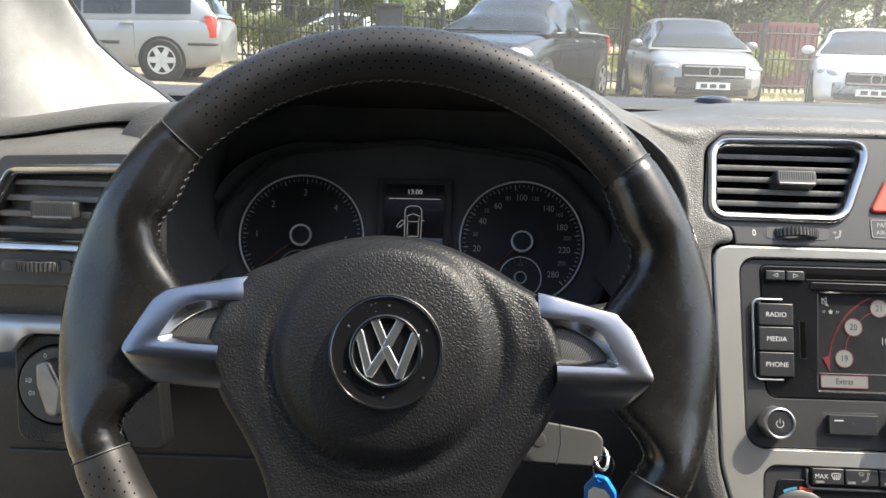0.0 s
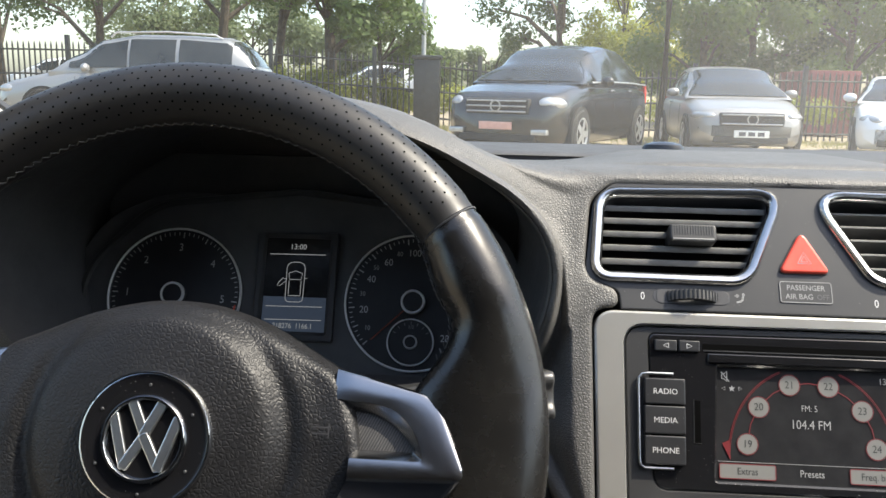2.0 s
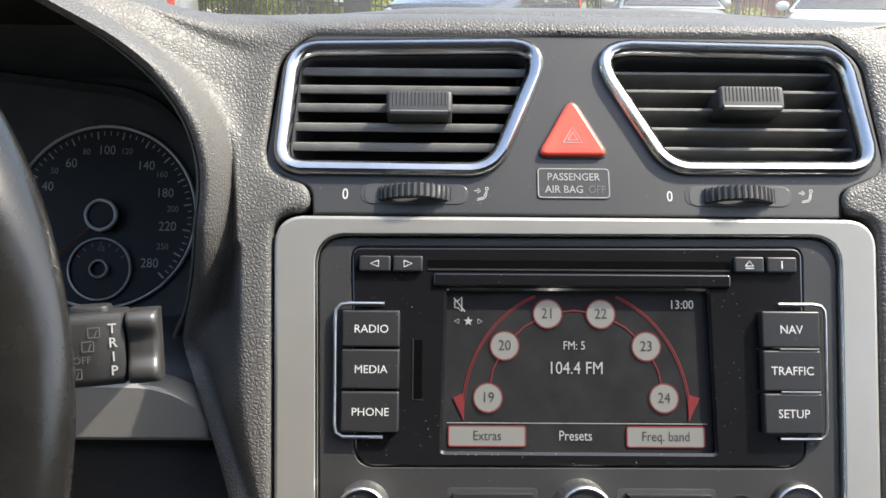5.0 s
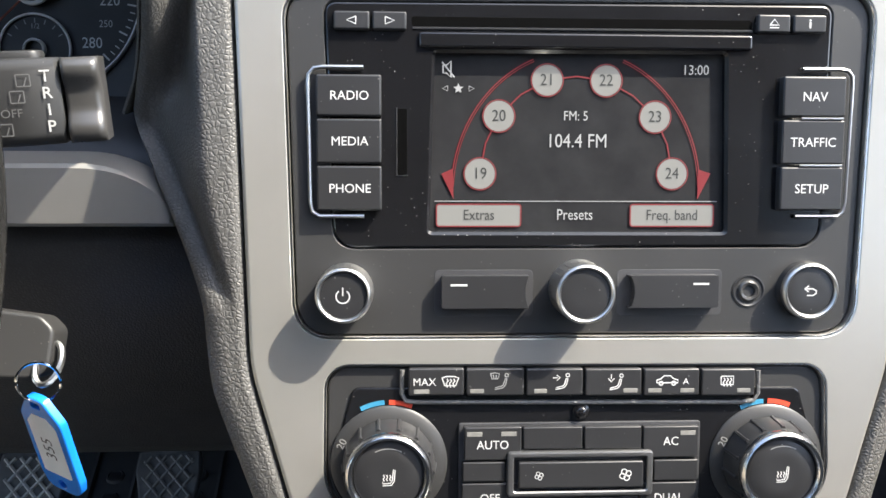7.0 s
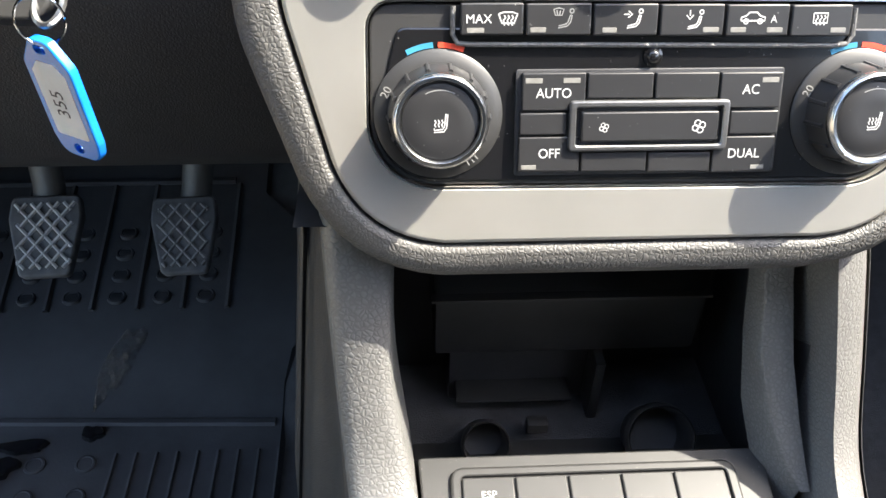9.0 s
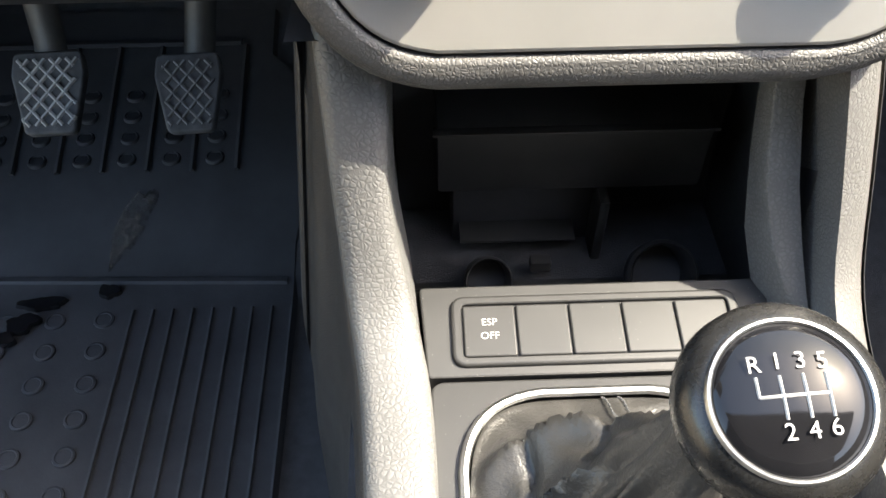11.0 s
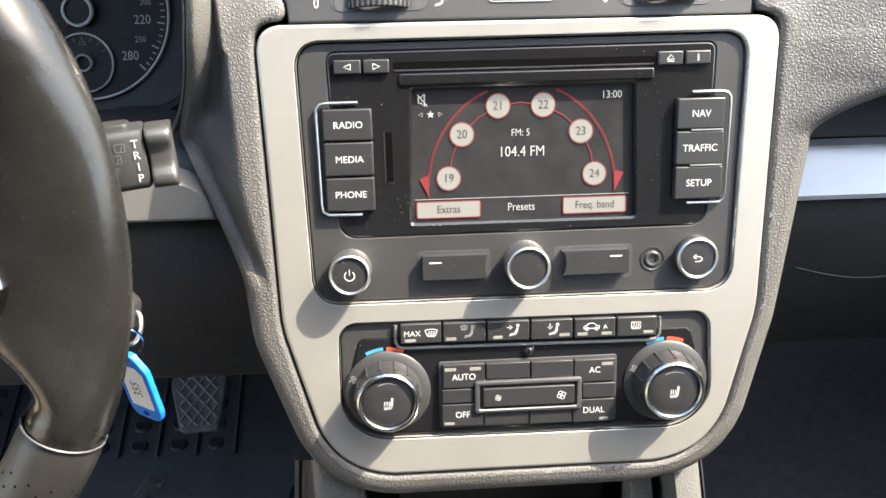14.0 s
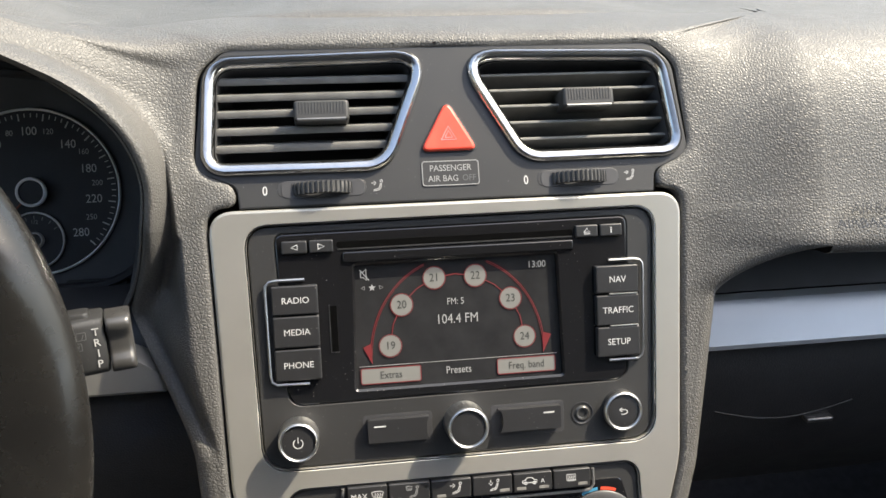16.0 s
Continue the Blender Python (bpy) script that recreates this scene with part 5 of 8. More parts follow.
def gauge(name, cx, cy, labels, ticks, needle, label):
    g = part(name, lathe([(53.6, -3), (53.0, -0.5), (52.4, -1.0), (0.05, -1.0)], cx, cy, 64), "dial", cluster, label)
    part("bezel_ring", lathe([(54.4, -2), (54.6, 0.6), (54.0, 1.4), (53.3, 1.2), (52.9, 0.2)], cx, cy, 72, cap=False), "ring_white", g)
    for words, a, r, size in labels:
        text(words, size, cx + r * math.cos(radians(a)), cy + r * math.sin(radians(a)), -0.85, "white_print" if size > 4 else "soft_print", g, squeeze=0.9)
    b = bmesh.new()
    for a, long in ticks:
        c, s = math.cos(radians(a)), math.sin(radians(a))
        bars([[(cx + 51.2 * c, cy + 51.2 * s), (cx + (46.6 if long else 48.6) * c, cy + (46.6 if long else 48.6) * s)]], 0.9 if long else 0.6, -1.0, b)
    part("tick_scale", b, "white_print", g, flat=True)
    hub = part("hub", lathe([(9.6, -1), (9.6, 4), (8.8, 5.4), (7.6, 5.2), (7.4, 4.0), (0.05, 4.2)], cx, cy, 36), "dial", g)
    part("hub_ring", lathe([(9.7, 3.4), (9.5, 5.4), (8.6, 5.8), (7.7, 5.3)], cx, cy, 40, cap=False), "ring_white", hub)
    c, s = math.cos(radians(needle)), math.sin(radians(needle))
    part("needle", tube([(cx + 8 * c, cy + 8 * s, 1.8), (cx + 44 * c, cy + 44 * s, 1.8)], 0.55, 5), "needle", g)
    return g


tach = gauge("rev_counter", -96.8, -7.4, [("1", 179, 39, 6), ("2", 134, 38, 6), ("3", 88, 38.5, 6), ("4", 42, 38.5, 6), ("5", -4, 39, 6), ("6", -50, 38, 6)],
             [(225 - 4.6 * i * 1.0, i % 5 == 0) for i in range(61)][::1], 219, "rev counter")
part("red_zone", bars([arc(-96.8, -7.4, 50.2, -8, -55, 14)], 1.4, -0.95), "red_mark", tach, flat=True)
speedo = gauge("speedometer", 95.0, -7.0, [("20", 190, 39.5, 5.4), ("30", 172, 41, 3.6), ("40", 153, 38.5, 5.4), ("50", 139, 41, 3.6), ("60", 124, 38, 5.4), ("80", 108, 40.5, 3.6), ("100", 91, 39.5, 5.4), ("120", 74, 40.5, 3.6),
                                          ("140", 53, 38, 5.4), ("160", 38, 41, 3.6), ("180", 22, 37.5, 5.4), ("200", 6.5, 40, 3.6), ("220", -9, 37.5, 5.4), ("250", -27, 39, 3.6), ("280", -45, 39, 5.4), ("10", 211, 41, 3.6)],
               [(222 - 4.45 * i, i % 4 == 0) for i in range(61)], 224, "speedometer")
fuel = part("fuel_gauge", lathe([(18.4, 0), (18.0, 1.2), (17.2, 1.0), (16.8, -0.2), (0.05, -0.2)], 94.2, -38.2, 48), "dial", speedo)
part("bezel_ring", lathe([(18.6, 0.2), (18.4, 1.6), (17.7, 1.8), (17.2, 0.8)], 94.2, -38.2, 48, cap=False), "ring_white", fuel)
part("hub_ring", lathe([(5.6, 0), (5.5, 2.6), (4.8, 3.0), (4.2, 2.4)], 94.2, -38.2, 28, cap=False), "white_print", fuel)
text("1/2", 2.6, 94.2, -26.4, 0.0, "grey_print", fuel)
marks("fuel_ticks", fuel, [[(94.2 + 16 * math.cos(a), -38.2 + 16 * math.sin(a)), (94.2 + 13.6 * math.cos(a), -38.2 + 13.6 * math.sin(a))] for a in [radians(30 + 20 * i) for i in range(7)]], 0.5, -0.1, "grey_print")
temp = part("temperature_gauge", lathe([(18.4, 0), (18.0, 1.2), (17.2, 1.0), (16.8, -0.2), (0.05, -0.2)], -97.5, -38.2, 48), "dial", tach)
part("bezel_ring", lathe([(18.6, 0.2), (18.4, 1.6), (17.7, 1.8), (17.2, 0.8)], -97.5, -38.2, 48, cap=False), "soft_print", temp)
part("display_frame", slab(rounded([(-31.5, -42), (33, -41), (33, 46.5), (-31.5, 45.5)], 2), -4, 3.2, 1.2, [box2(-25, -34, 26.5, 41.5, 0.8)], 2, hole_bevel=2.2), "dark", cluster)
lcd = part("display", slab(box2(-26, -35, 27.5, 42.5, 0.6), -4, 0.2, 0.0), "screen", cluster, "monochrome display showing a car with an open door")
text("13:00", 4.2, 0.6, 34.4, 0.35, "cluster_lcd", lcd)
for ly in (28.2, -13.8, -24.4):
    part("display_line", bars([[(-22, ly), (23, ly + 0.4)]], 0.6, 0.2), "cluster_lcd", lcd, flat=True)
part("display_band", patch([(-24.5, -33.5), (26, -33.5), (26, -6.0), (-24.5, -6.0)], 0.26), "cluster_blue", lcd, flat=True)
part("car_drawing", bars([rounded([(-7, -10), (7, -10), (7.4, 22), (-7.4, 22)], [3, 3, 5, 5], 4) + [(-7, -7.5)], [(-5.5, 13), (0, 15), (5.5, 13), (4.6, 8), (-4.6, 8), (-5.5, 13)], [(-4.8, 7), (-4.8, -4)], [(4.8, 7), (4.8, -4)], [(-5, -5), (5, -5)], [(-7.4, 8), (-10, 9), (-13, 5.6), (-14.2, 2.6), (-12.4, 2.4), (-7.4, 6.6)], [(7.4, 9), (9.6, 9.4)]], 0.55, 0.22), "cluster_lcd", lcd, flat=True)
text("218276  1166.1", 4.0, 0.4, -29.2, 0.36, "cluster_lcd", lcd, squeeze=0.88)
setb = part("reset_button", slab(rounded([(111, -79.5), (150, -79.5), (150, -65.5), (111, -65.5)], 2), -4, 1.0, 0.8, seg=2), "matte", cluster)
text("0.0 / SET", 4.0, 130.5, -72.5, 1.15, "soft_print", setb, squeeze=0.85)

# ---- steering wheel ----
wheel = thing("steering_wheel", WHEEL, "black leather steering wheel with perforated top and brushed silver spokes", "steering wheel")
RW = 175.0


def grip_size(a):
    """Centre radius, half width and half depth of a grip at the angle a; it widens towards the spoke."""
    d = a if -90 < a < 90 else 180 - a          # angle above the spoke's middle
    web = smooth(-21.0, -8.0, d) * smooth(26.0, 9.5, d)
    thumb = math.exp(-((d - 29) / 8.0) ** 2)
    low = math.exp(-((d + 20) / 4.0) ** 2)
    inner = 158.4 - 34.0 * web - 6.5 * thumb * (1 - web) + 3.0 * low
    outer = 191.6
    return (outer + inner) / 2, (outer - inner) / 2, 17.2 + 1.6 * thumb - 4.0 * web


def wheel_tube(a0, a1, n, grow=0.0, ends=True):
    rows = []
    for i in range(n + 1):
        f = i / n
        a = a0 + (a1 - a0) * f
        rad = radians(a)
        m = abs(((a + 90) % 360) - 180)             # 90 at the sides
        R, wa, wb = grip_size(a) if grow else (RW, 16.6, 17.2)
        cut = 1.0
        if ends and (f < 0.012 or f > 0.988):
            cut = 0.965
        row = []
        for j in range(28):
            p = 2 * math.pi * j / 28
            x = R + wa * cut * math.cos(p)
            z = wb * cut * math.sin(p)
            row.append((x * math.cos(rad), x * math.sin(rad), z))
        rows.append(row)
    return loft(rows, closed=True)


part("rim_top", wheel_tube(39.5, 138.5, 84), "leather_rim", wheel, "perforated black leather")
part("rim_bottom", wheel_tube(204.5, 335.5, 70), "leather_rim", wheel, "perforated black leather")
part("grip", wheel_tube(-24, 39, 90, 1.0), "leather_grip", wheel, "smooth worn black leather grip")
part("grip", wheel_tube(139, 204, 90, 1.0), "leather_grip", wheel, "smooth worn black leather grip")
for a in (39.2, 138.8, 204.2, 335.8):
    r = radians(a)
    part("seam", tube([((RW + 16.4 * math.cos(p)) * math.cos(r), (RW + 16.4 * math.cos(p)) * math.sin(r), 17.0 * math.sin(p)) for p in [2 * math.pi * j / 28 for j in range(28)]], 0.55, 5, closed=True), "dark", wheel)
holes = bmesh.new()
for a0, a1 in ((42, 136), (207, 333)):
    for k, p in enumerate(range(-12, 152, 15)):
        n = int((a1 - a0) / 2.3)
        for i in range(n):
            a = radians(a0 + 2.3 * (i + (0.5 if k % 2 else 0.0)))
            q = radians(p)
            rr = RW + 16.72 * math.cos(q)
            c = Vector((rr * math.cos(a), rr * math.sin(a), 17.32 * math.sin(q)))
            nrm = Vector((math.cos(q) * math.cos(a), math.cos(q) * math.sin(a), math.sin(q)))
            u = Vector((-math.sin(a), math.cos(a), 0))
            w = nrm.cross(u)
            holes.faces.new([holes.verts.new(c + u * (0.62 * math.cos(t)) + w * (0.62 * math.sin(t))) for t in [math.pi / 3 * h for h in range(6)]])
tagged(part("perforation", holes, "hole", wheel, "rows of small punched holes", flat=True), kind="stuff")
stitch = bmesh.new()
for a0, a1 in ((-23, 138), (139, 203)):
    n = int((a1 - a0) / 0.95)
    for i in range(n):
        a = a0 + 0.95 * i
        m = abs(((a + 90) % 360) - 180)
        grip = a < 39 or a > 138.5
        R, wa, wb = grip_size(a) if grip else (RW, 16.6, 17.2)
        d = a if -90 < a < 90 else 180 - a
        if -15 < d < 17:
            continue
        p0, p1 = radians(172), radians(182)
        if i % 2:
            p0, p1 = p1, p0
        ends = []
        for q, b in ((p0, a), (p1, a + 0.95)):
            x = R + (wa + 0.3) * math.cos(q)
            ends.append((x * math.cos(radians(b)), x * math.sin(radians(b)), (wb + 0.3) * math.sin(q)))
        tube(ends, 0.36, 4, bm=stitch)
tagged(part("stitching", stitch, "dim_print", wheel, "grey thread stitching on the inner edge"), kind="stuff")

def closed_spline(points, n):
    """A smooth closed curve through the points."""
    m, out = len(points), []
    for i in range(n):
        s = i / n * m
        j = int(s)
        f = s - j
        a, b, c, d = [Vector(points[(j + q) % m]) for q in (-1, 0, 1, 2)]
        v = 0.5 * ((2 * b) + (c - a) * f + (2 * a - 5 * b + 4 * c - d) * f * f + (3 * b - a - 3 * c + d) * f ** 3)
        out.append((v.x, v.y))
    return out


PAD = closed_spline([(-88, 36.5), (-72, 45), (-45, 57), (-20, 63.5), (0, 65), (22, 63), (47, 55), (74, 41), (91, 30.5), (100, 12), (104.5, -6), (103, -22), (94, -42), (79, -66), (68, -90), (60, -118), (52, -138), (0, -142), (-50, -138), (-57, -112), (-66, -82), (-79, -58), (-94, -36), (-105, -14), (-104, 3), (-97, 21)], 130)
rows = []
cx, cy = 0.5, -4.0
for k in range(33):
    f = k / 32
    row = []
    for x, y in ccw(PAD):
        px, py = cx + (x - cx) * f, cy + (y - cy) * f
        r = math.hypot(px - cx, py - cy)
        h = 25.0 - 7.0 * min(1.35, r / 60.0) ** 2 - 1.5 * smooth(60, 70, r) - 5.5 * math.exp(-((r - 65) / 5.5) ** 2)
        edge = 7 + 6 * abs(x) / 95 * smooth(35, 0, y) - 4 * smooth(20, 60, y)
        rim_r = math.hypot(x - cx, y - cy)
        start = min(66.0, 0.84 * rim_r)
        g = max(0.0, (r - start) / (rim_r - start))
        h = h * (1 - g) + edge * g
        h -= 13 * smooth(0.93, 1.0, f) ** 2
        row.append((px, py, h))
    rows.append(row)
rows.append([(x, y, -20) for x, y, _ in rows[-1]])
part("airbag_pad", loft(rows, closed=True, flip=False), "leather_pad", wheel, "grained black airbag cover", angle=70)
part("lower_spoke", slab(rounded([(-50, -178), (50, -178), (60, -120), (-56, -120)], 10), -16, 4, 6, seg=3), "matte", wheel)

BADGE = (1.2, -3.8)
badge = part("badge", lathe([(31.5, 28), (31.2, 36.0), (30.4, 37.0), (28.6, 36.6), (20.5, 36.2), (0.05, 36.2)], *BADGE, 64), "gloss", wheel, "round black badge with chrome rings")
badge.matrix_local = pose(0, 0, -0.0108)
part("outer_ring", lathe([(32.0, 30), (31.9, 36.8), (31.3, 37.6), (30.6, 37.6), (30.0, 36.6)], *BADGE, 64, cap=False), "chrome", badge)
part("inner_ring", lathe([(20.6, 36), (20.4, 37.6), (19.6, 38.6), (18.6, 38.6), (17.9, 37.6), (17.7, 36.0)], *BADGE, 64, cap=False), "chrome", badge)
for line in ([(-7.0, 16.6), (0, 2.2), (7.0, 16.6)], [(-15.4, 9.4), (-8.2, -12.6), (0, 1.2), (8.2, -12.6), (15.4, 9.4)]):
    for i in range(len(line) - 1):
        (x0, y0), (x1, y1) = line[i], line[i + 1]
        l = math.hypot(x1 - x0, y1 - y0)
        ob = part("chrome_chevron", slab(rounded([(-1.6, -2.5), (l + 1.6, -2.5), (l + 1.6, 2.5), (-1.6, 2.5)], 1.2), 0, 1.7 + 0.15 * i, 0.7, seg=3), "satin_chrome", badge)
        ob.matrix_local = pose((BADGE[0] + x0) * MM, (BADGE[1] + y0) * MM, 0.0362, 0, 0, math.degrees(math.atan2(y1 - y0, x1 - x0)))
for a in (90, 30, -32, 210, 150, -90):
    part("stud", lathe([(0.8, 36.6), (0.5, 37.0)], 1.2 + 25.2 * math.cos(radians(a)), -3.8 + 25.2 * math.sin(radians(a)), 10), "dark", badge)


def bent_path(start, a, b, end, ra, rb):
    """A path round two eased corners, always with the same number of points."""
    p, q, r, t = (Vector(v) for v in (start, a, b, end))
    p1, q0 = q + (p - q).normalized() * ra, q + (r - q).normalized() * ra
    q1, r0 = r + (q - r).normalized() * rb, r + (t - r).normalized() * rb
    out = [p.lerp(p1, i / 12) for i in range(12)]
    for (u, v, w), k in (((p1, q, q0), 12), ((q1, r, r0), 12)):
        out += [(1 - f) ** 2 * u + 2 * f * (1 - f) * v + f * f * w for f in (i / k for i in range(k + 1))]
        if v is q:
            out += [q0.lerp(q1, i / 8) for i in range(1, 8)]
    return out + [r0.lerp(t, i / 14) for i in range(1, 15)]


def spoke_z(y):
    """Height of the spokes' face, which rises towards its lower ridge."""
    return 15.6 - 0.27 * y


for sx, shift in ((1, 0.0), (-1, 3.0)):
    SLOT = bent_path((86, 17.0), (115, 13.6), (127.5, -2.2), (96, -2.6), 15, 4)
    FACE = bent_path((86, 20.6), (121, 18.6), (133, -5.6), (97, -6.2), 15, 5)
    RIDGE = bent_path((86, 33.6), (135, 24.2), (152.6, -13.0), (97, -15.6), 9, 6)
    UNDER = bent_path((86, 35.0), (136.2, 25.4), (147.5, -28.5), (90, -30.6), 9, 15)
    rows = [[] for _ in range(13)]
    for i, (g, f, r, e) in enumerate(zip(SLOT, FACE, RIDGE, UNDER)):
        lower = smooth(31, 42, i)
        e = e.lerp(r + (r - f).normalized() * 1.3, 1 - lower)
        zf, zr = spoke_z(f.y), spoke_z(r.y)
        fall = 1.3 + 8.6 * lower
        way_in, way_out = (f - r).normalized(), (e - r).normalized()
        line = [(g, spoke_z(g.y) - 14.0), (g, spoke_z(g.y) - 6.0), (g.lerp(f, 0.12), spoke_z(g.y) - 5.0), (g.lerp(f, 0.9), zf - 0.7), (f, zf)]
        line += [(f.lerp(r, k), zf + (zr - zf) * k + 0.35 * math.sin(math.pi * k)) for k in (0.3, 0.7)]
        line += [(r + way_in * 0.9, zr + (zf - zr) * 0.9 / (f - r).length), (r, zr - 0.15), (r + way_out * 0.6 + (e - r) * 0.04, zr - 0.55), (r.lerp(e, 0.55), zr - 0.42 * fall), (e, zr - fall), (e + way_out * 0.3, zr - fall - 8.0)]
        for row, (v, z) in zip(rows, line):
            row.append((sx * v.x + shift, v.y, z - 2 * smooth(94, 80, v.x)))
    s = part("spoke", loft(rows, flip=sx > 0), "spoke", wheel, "polished silver spoke with an open slot", angle=32)
    rows = [[(sx * v.x + shift, v.y, spoke_z(v.y) - 7.4) for v in bent_path((76, 19.6), (117, 15.6), (129.5, -4.2), (76, -4.8), 15, 4)]]
    rows.append([(sx * 76 + shift, 7.0, spoke_z(7.0) - 6.6)] * len(rows[0]))
    part("slot_insert", loft(rows, flip=sx > 0), "mesh_insert", s, "ribbed grey insert")
marks("horn_symbol", wheel, [[(78, 4), (86, 4)], [(78, 7), (86, 7)], [(86, 2), (86, 9)]], 0.6, 15.5, "dark")

# ---- column, stalks and key ----
column = thing("steering_column", pose(-0.353, 0.0, 0.86), "black plastic steering column shroud", "steering column")
rows = []
for y, w, h, dz in ((-0.045, 0.040, 0.030, 0.020), (-0.02, 0.062, 0.045, 0.012), (0.03, 0.070, 0.052, -0.012), (0.09, 0.074, 0.056, -0.036), (0.16, 0.074, 0.056, -0.046)):
    rows.append([(x * w, y, dz - 0.012 + z * h) for x, z in rounded([(-1, -1), (1, -1), (1, 0.72), (-1, 0.72)], 0.5, 5)])
bm = loft(rows, closed=True, flip=True)
bm.faces.new([v for v in list(bm.verts)[:len(rows[0])]])
part("shroud", bm, "matte", column, unit=1, angle=60)
part("ignition_collar", tube([(0.070, 0.012, -0.068), (0.090, 0.004, -0.068)], 0.019, 20), "dark", column, unit=1)
part("height_lever", tube([(-0.02, 0.05, -0.09), (-0.02, 0.0, -0.085)], 0.008, 8), "matte", column, unit=1)

wiper = thing("wiper_stalk", pose(-0.1795, -0.0265, 0.8990, -14, 0, 13), "black wiper stalk with a dark satin rocker at its end", "stalk")
rows = []
for x, w, h in ((-95, 7, 6), (-60, 8, 7), (-38, 10, 9), (-24, 12, 11.6), (-16, 12.6, 12.8), (-6, 12.8, 13.0), (6.2, 12.4, 12.8), (7.2, 11.4, 12.0)):
    rows.append([(x, p * w, q * h) for p, q in rounded([(-1, -1), (1, -1), (1, 1), (-1, 1)], 0.30, 4)])
bm = loft(rows, closed=True, flip=True)
bm.verts.ensure_lookup_table()
bm.faces.new([bm.verts[i] for i in range(len(bm.verts) - len(rows[0]), len(bm.verts))])
stalk = part("stalk_arm", bm, "matte", wiper, angle=45)
rows = []
for i in range(17):
    z = -12.6 + 25.2 * i / 16
    y = -11.4 - 2.8 * smooth(2.5, 8.5, abs(z)) + 2.4 * smooth(10.5, 12.6, abs(z))
    rows.append([(px, py, z) for px, py in rounded([(8.0, 6), (8.0, y), (18.6, y), (18.6, 6)], [1, 1.4, 2.4, 2], 4)])
bm = loft(rows, closed=True)
bm.verts.ensure_lookup_table()
n = len(rows[0])
bm.faces.new([bm.verts[i] for i in range(n)])
bm.faces.new([bm.verts[i] for i in range(len(bm.verts) - n, len(bm.verts))])
bmesh.ops.recalc_face_normals(bm, faces=bm.faces)
part("rocker", bm, "rocker", wiper, "dark satin rocker switch", angle=50)
for i, c in enumerate("TRIP"):
    text(c, 3.3, 0, 0, 0, "soft_print", stalk, bold=0.05).matrix_local = pose(0.0036, -0.0131, (7.4 - 4.9 * i) * MM, 90, 0, 0)
text("OFF", 2.4, 0, 0, 0, "dim_print", stalk).matrix_local = pose(-0.0068, -0.0132, -0.0030, 90, 0, 0)
part("top_button", slab(rounded([(-12, -7), (2, -7), (2, 5), (-12, 5)], 3), 12.4, 15.2, 1.2, seg=2), "matte", wiper)
for x0, z0 in ((-2.4, 6.5), (-4.6, 1.8), (-9.0, -7.6)):
    ob = part("wiper_symbol", bars([box2(x0 - 1.9, z0 - 1.7, x0 + 1.9, z0 + 1.7, 0.3) + [(x0 - 1.9, z0 - 1.4)], [(x0, z0 - 1.7), (x0 + 1.0, z0 + 0.8)]], 0.35, 0), "dim_print", stalk, flat=True)
    ob.matrix_local = pose(0, -0.0131, 0, 90, 0, 0)
for z0, k in ((5.2, 0.7), (1.4, 1.6), (-2.6, 1.6)):
    ob = part("speed_bar", bars([[(-12.4 + z0 * 0.28, z0 - k), (-12.0 + z0 * 0.28 + k * 0.5, z0 + k)]], 1.1, 0), "grey_print", stalk, flat=True)
    ob.matrix_local = pose(0, -0.0131, 0, 90, 0, 0)
signal = thing("signal_stalk", pose(-0.505, 0.02, 0.872), "black turn signal stalk", "stalk")
part("stalk_arm", tube([(0.09, 0.05, -0.045), (0.05, 0.03, -0.025), (0.0, 0.02, -0.012)], 0.008, 12, flat=0.8), "dark", signal, unit=1)
part("stalk_tip", tube([(0.0, 0.02, -0.012), (-0.025, 0.018, -0.008)], 0.010, 12, flat=0.8), "matte", signal, unit=1)

key_ = thing("car_key", pose(-0.2345, 0.004, 0.790, 0, 7, 0), "black folding car key in the ignition with a chrome loop", "car key")
part("key_head", slab(rounded([(-31, -16), (24, -12), (28, -6), (28, 8), (22, 13), (-31, 15)], [2, 6, 5, 5, 6, 2], 5), -9, 8, 3.6, seg=4, back=True), "panel", key_).matrix_local = pose(0, 0, 0, 58, 0, 0)
part("key_emblem", lathe([(5.2, 7.8), (5.0, 8.6), (4.2, 8.8), (0.1, 8.5)], -18, 1, 24), "rocker", key_).matrix_local = pose(0, 0, 0, 58, 0, 0)
part("key_seam", tube([(-4, -14.5, 8.0), (-2, 0, 8.2), (-4, 14.0, 8.0)], 0.4, 4), "dark", key_).matrix_local = pose(0, 0, 0, 58, 0, 0)
part("loop", tube([(27.5 + 4.5 * math.cos(a), -9.0 + 8 * math.sin(a), -1 + 4.5 * math.sin(a)) for a in [2 * math.pi * i / 20 for i in range(20)]], 1.3, 6, closed=True), "satin_chrome", key_)
kring = thing("key_ring", pose(-0.2075, -0.0155, 0.7845), "thin steel key ring hanging from the key", "key ring")
part("wire", tube([(7.5 * math.cos(a), 2.0 * math.cos(a), 9.0 * math.sin(a)) for a in [2 * math.pi * i / 28 for i in range(28)]], 0.55, 6, closed=True), "chrome", kring)
tag = thing("key_tag", pose(-0.2080, -0.0150, 0.7525, 93, 0, 0) @ pose(0, 0, 0, 0, 0, 3) @ pose(0, 0, 0, 0, -30, 0) @ Matrix.Scale(1.08, 4), "blue plastic key tag with a paper label", "key tag")
TAG = rounded([(-8.5, -22), (8.5, -22), (10.5, -14), (10.5, 15), (4, 24), (-4, 24), (-10.5, 15), (-10.5, -14)], [5, 5, 3, 5, 3, 3, 5, 3], 4)
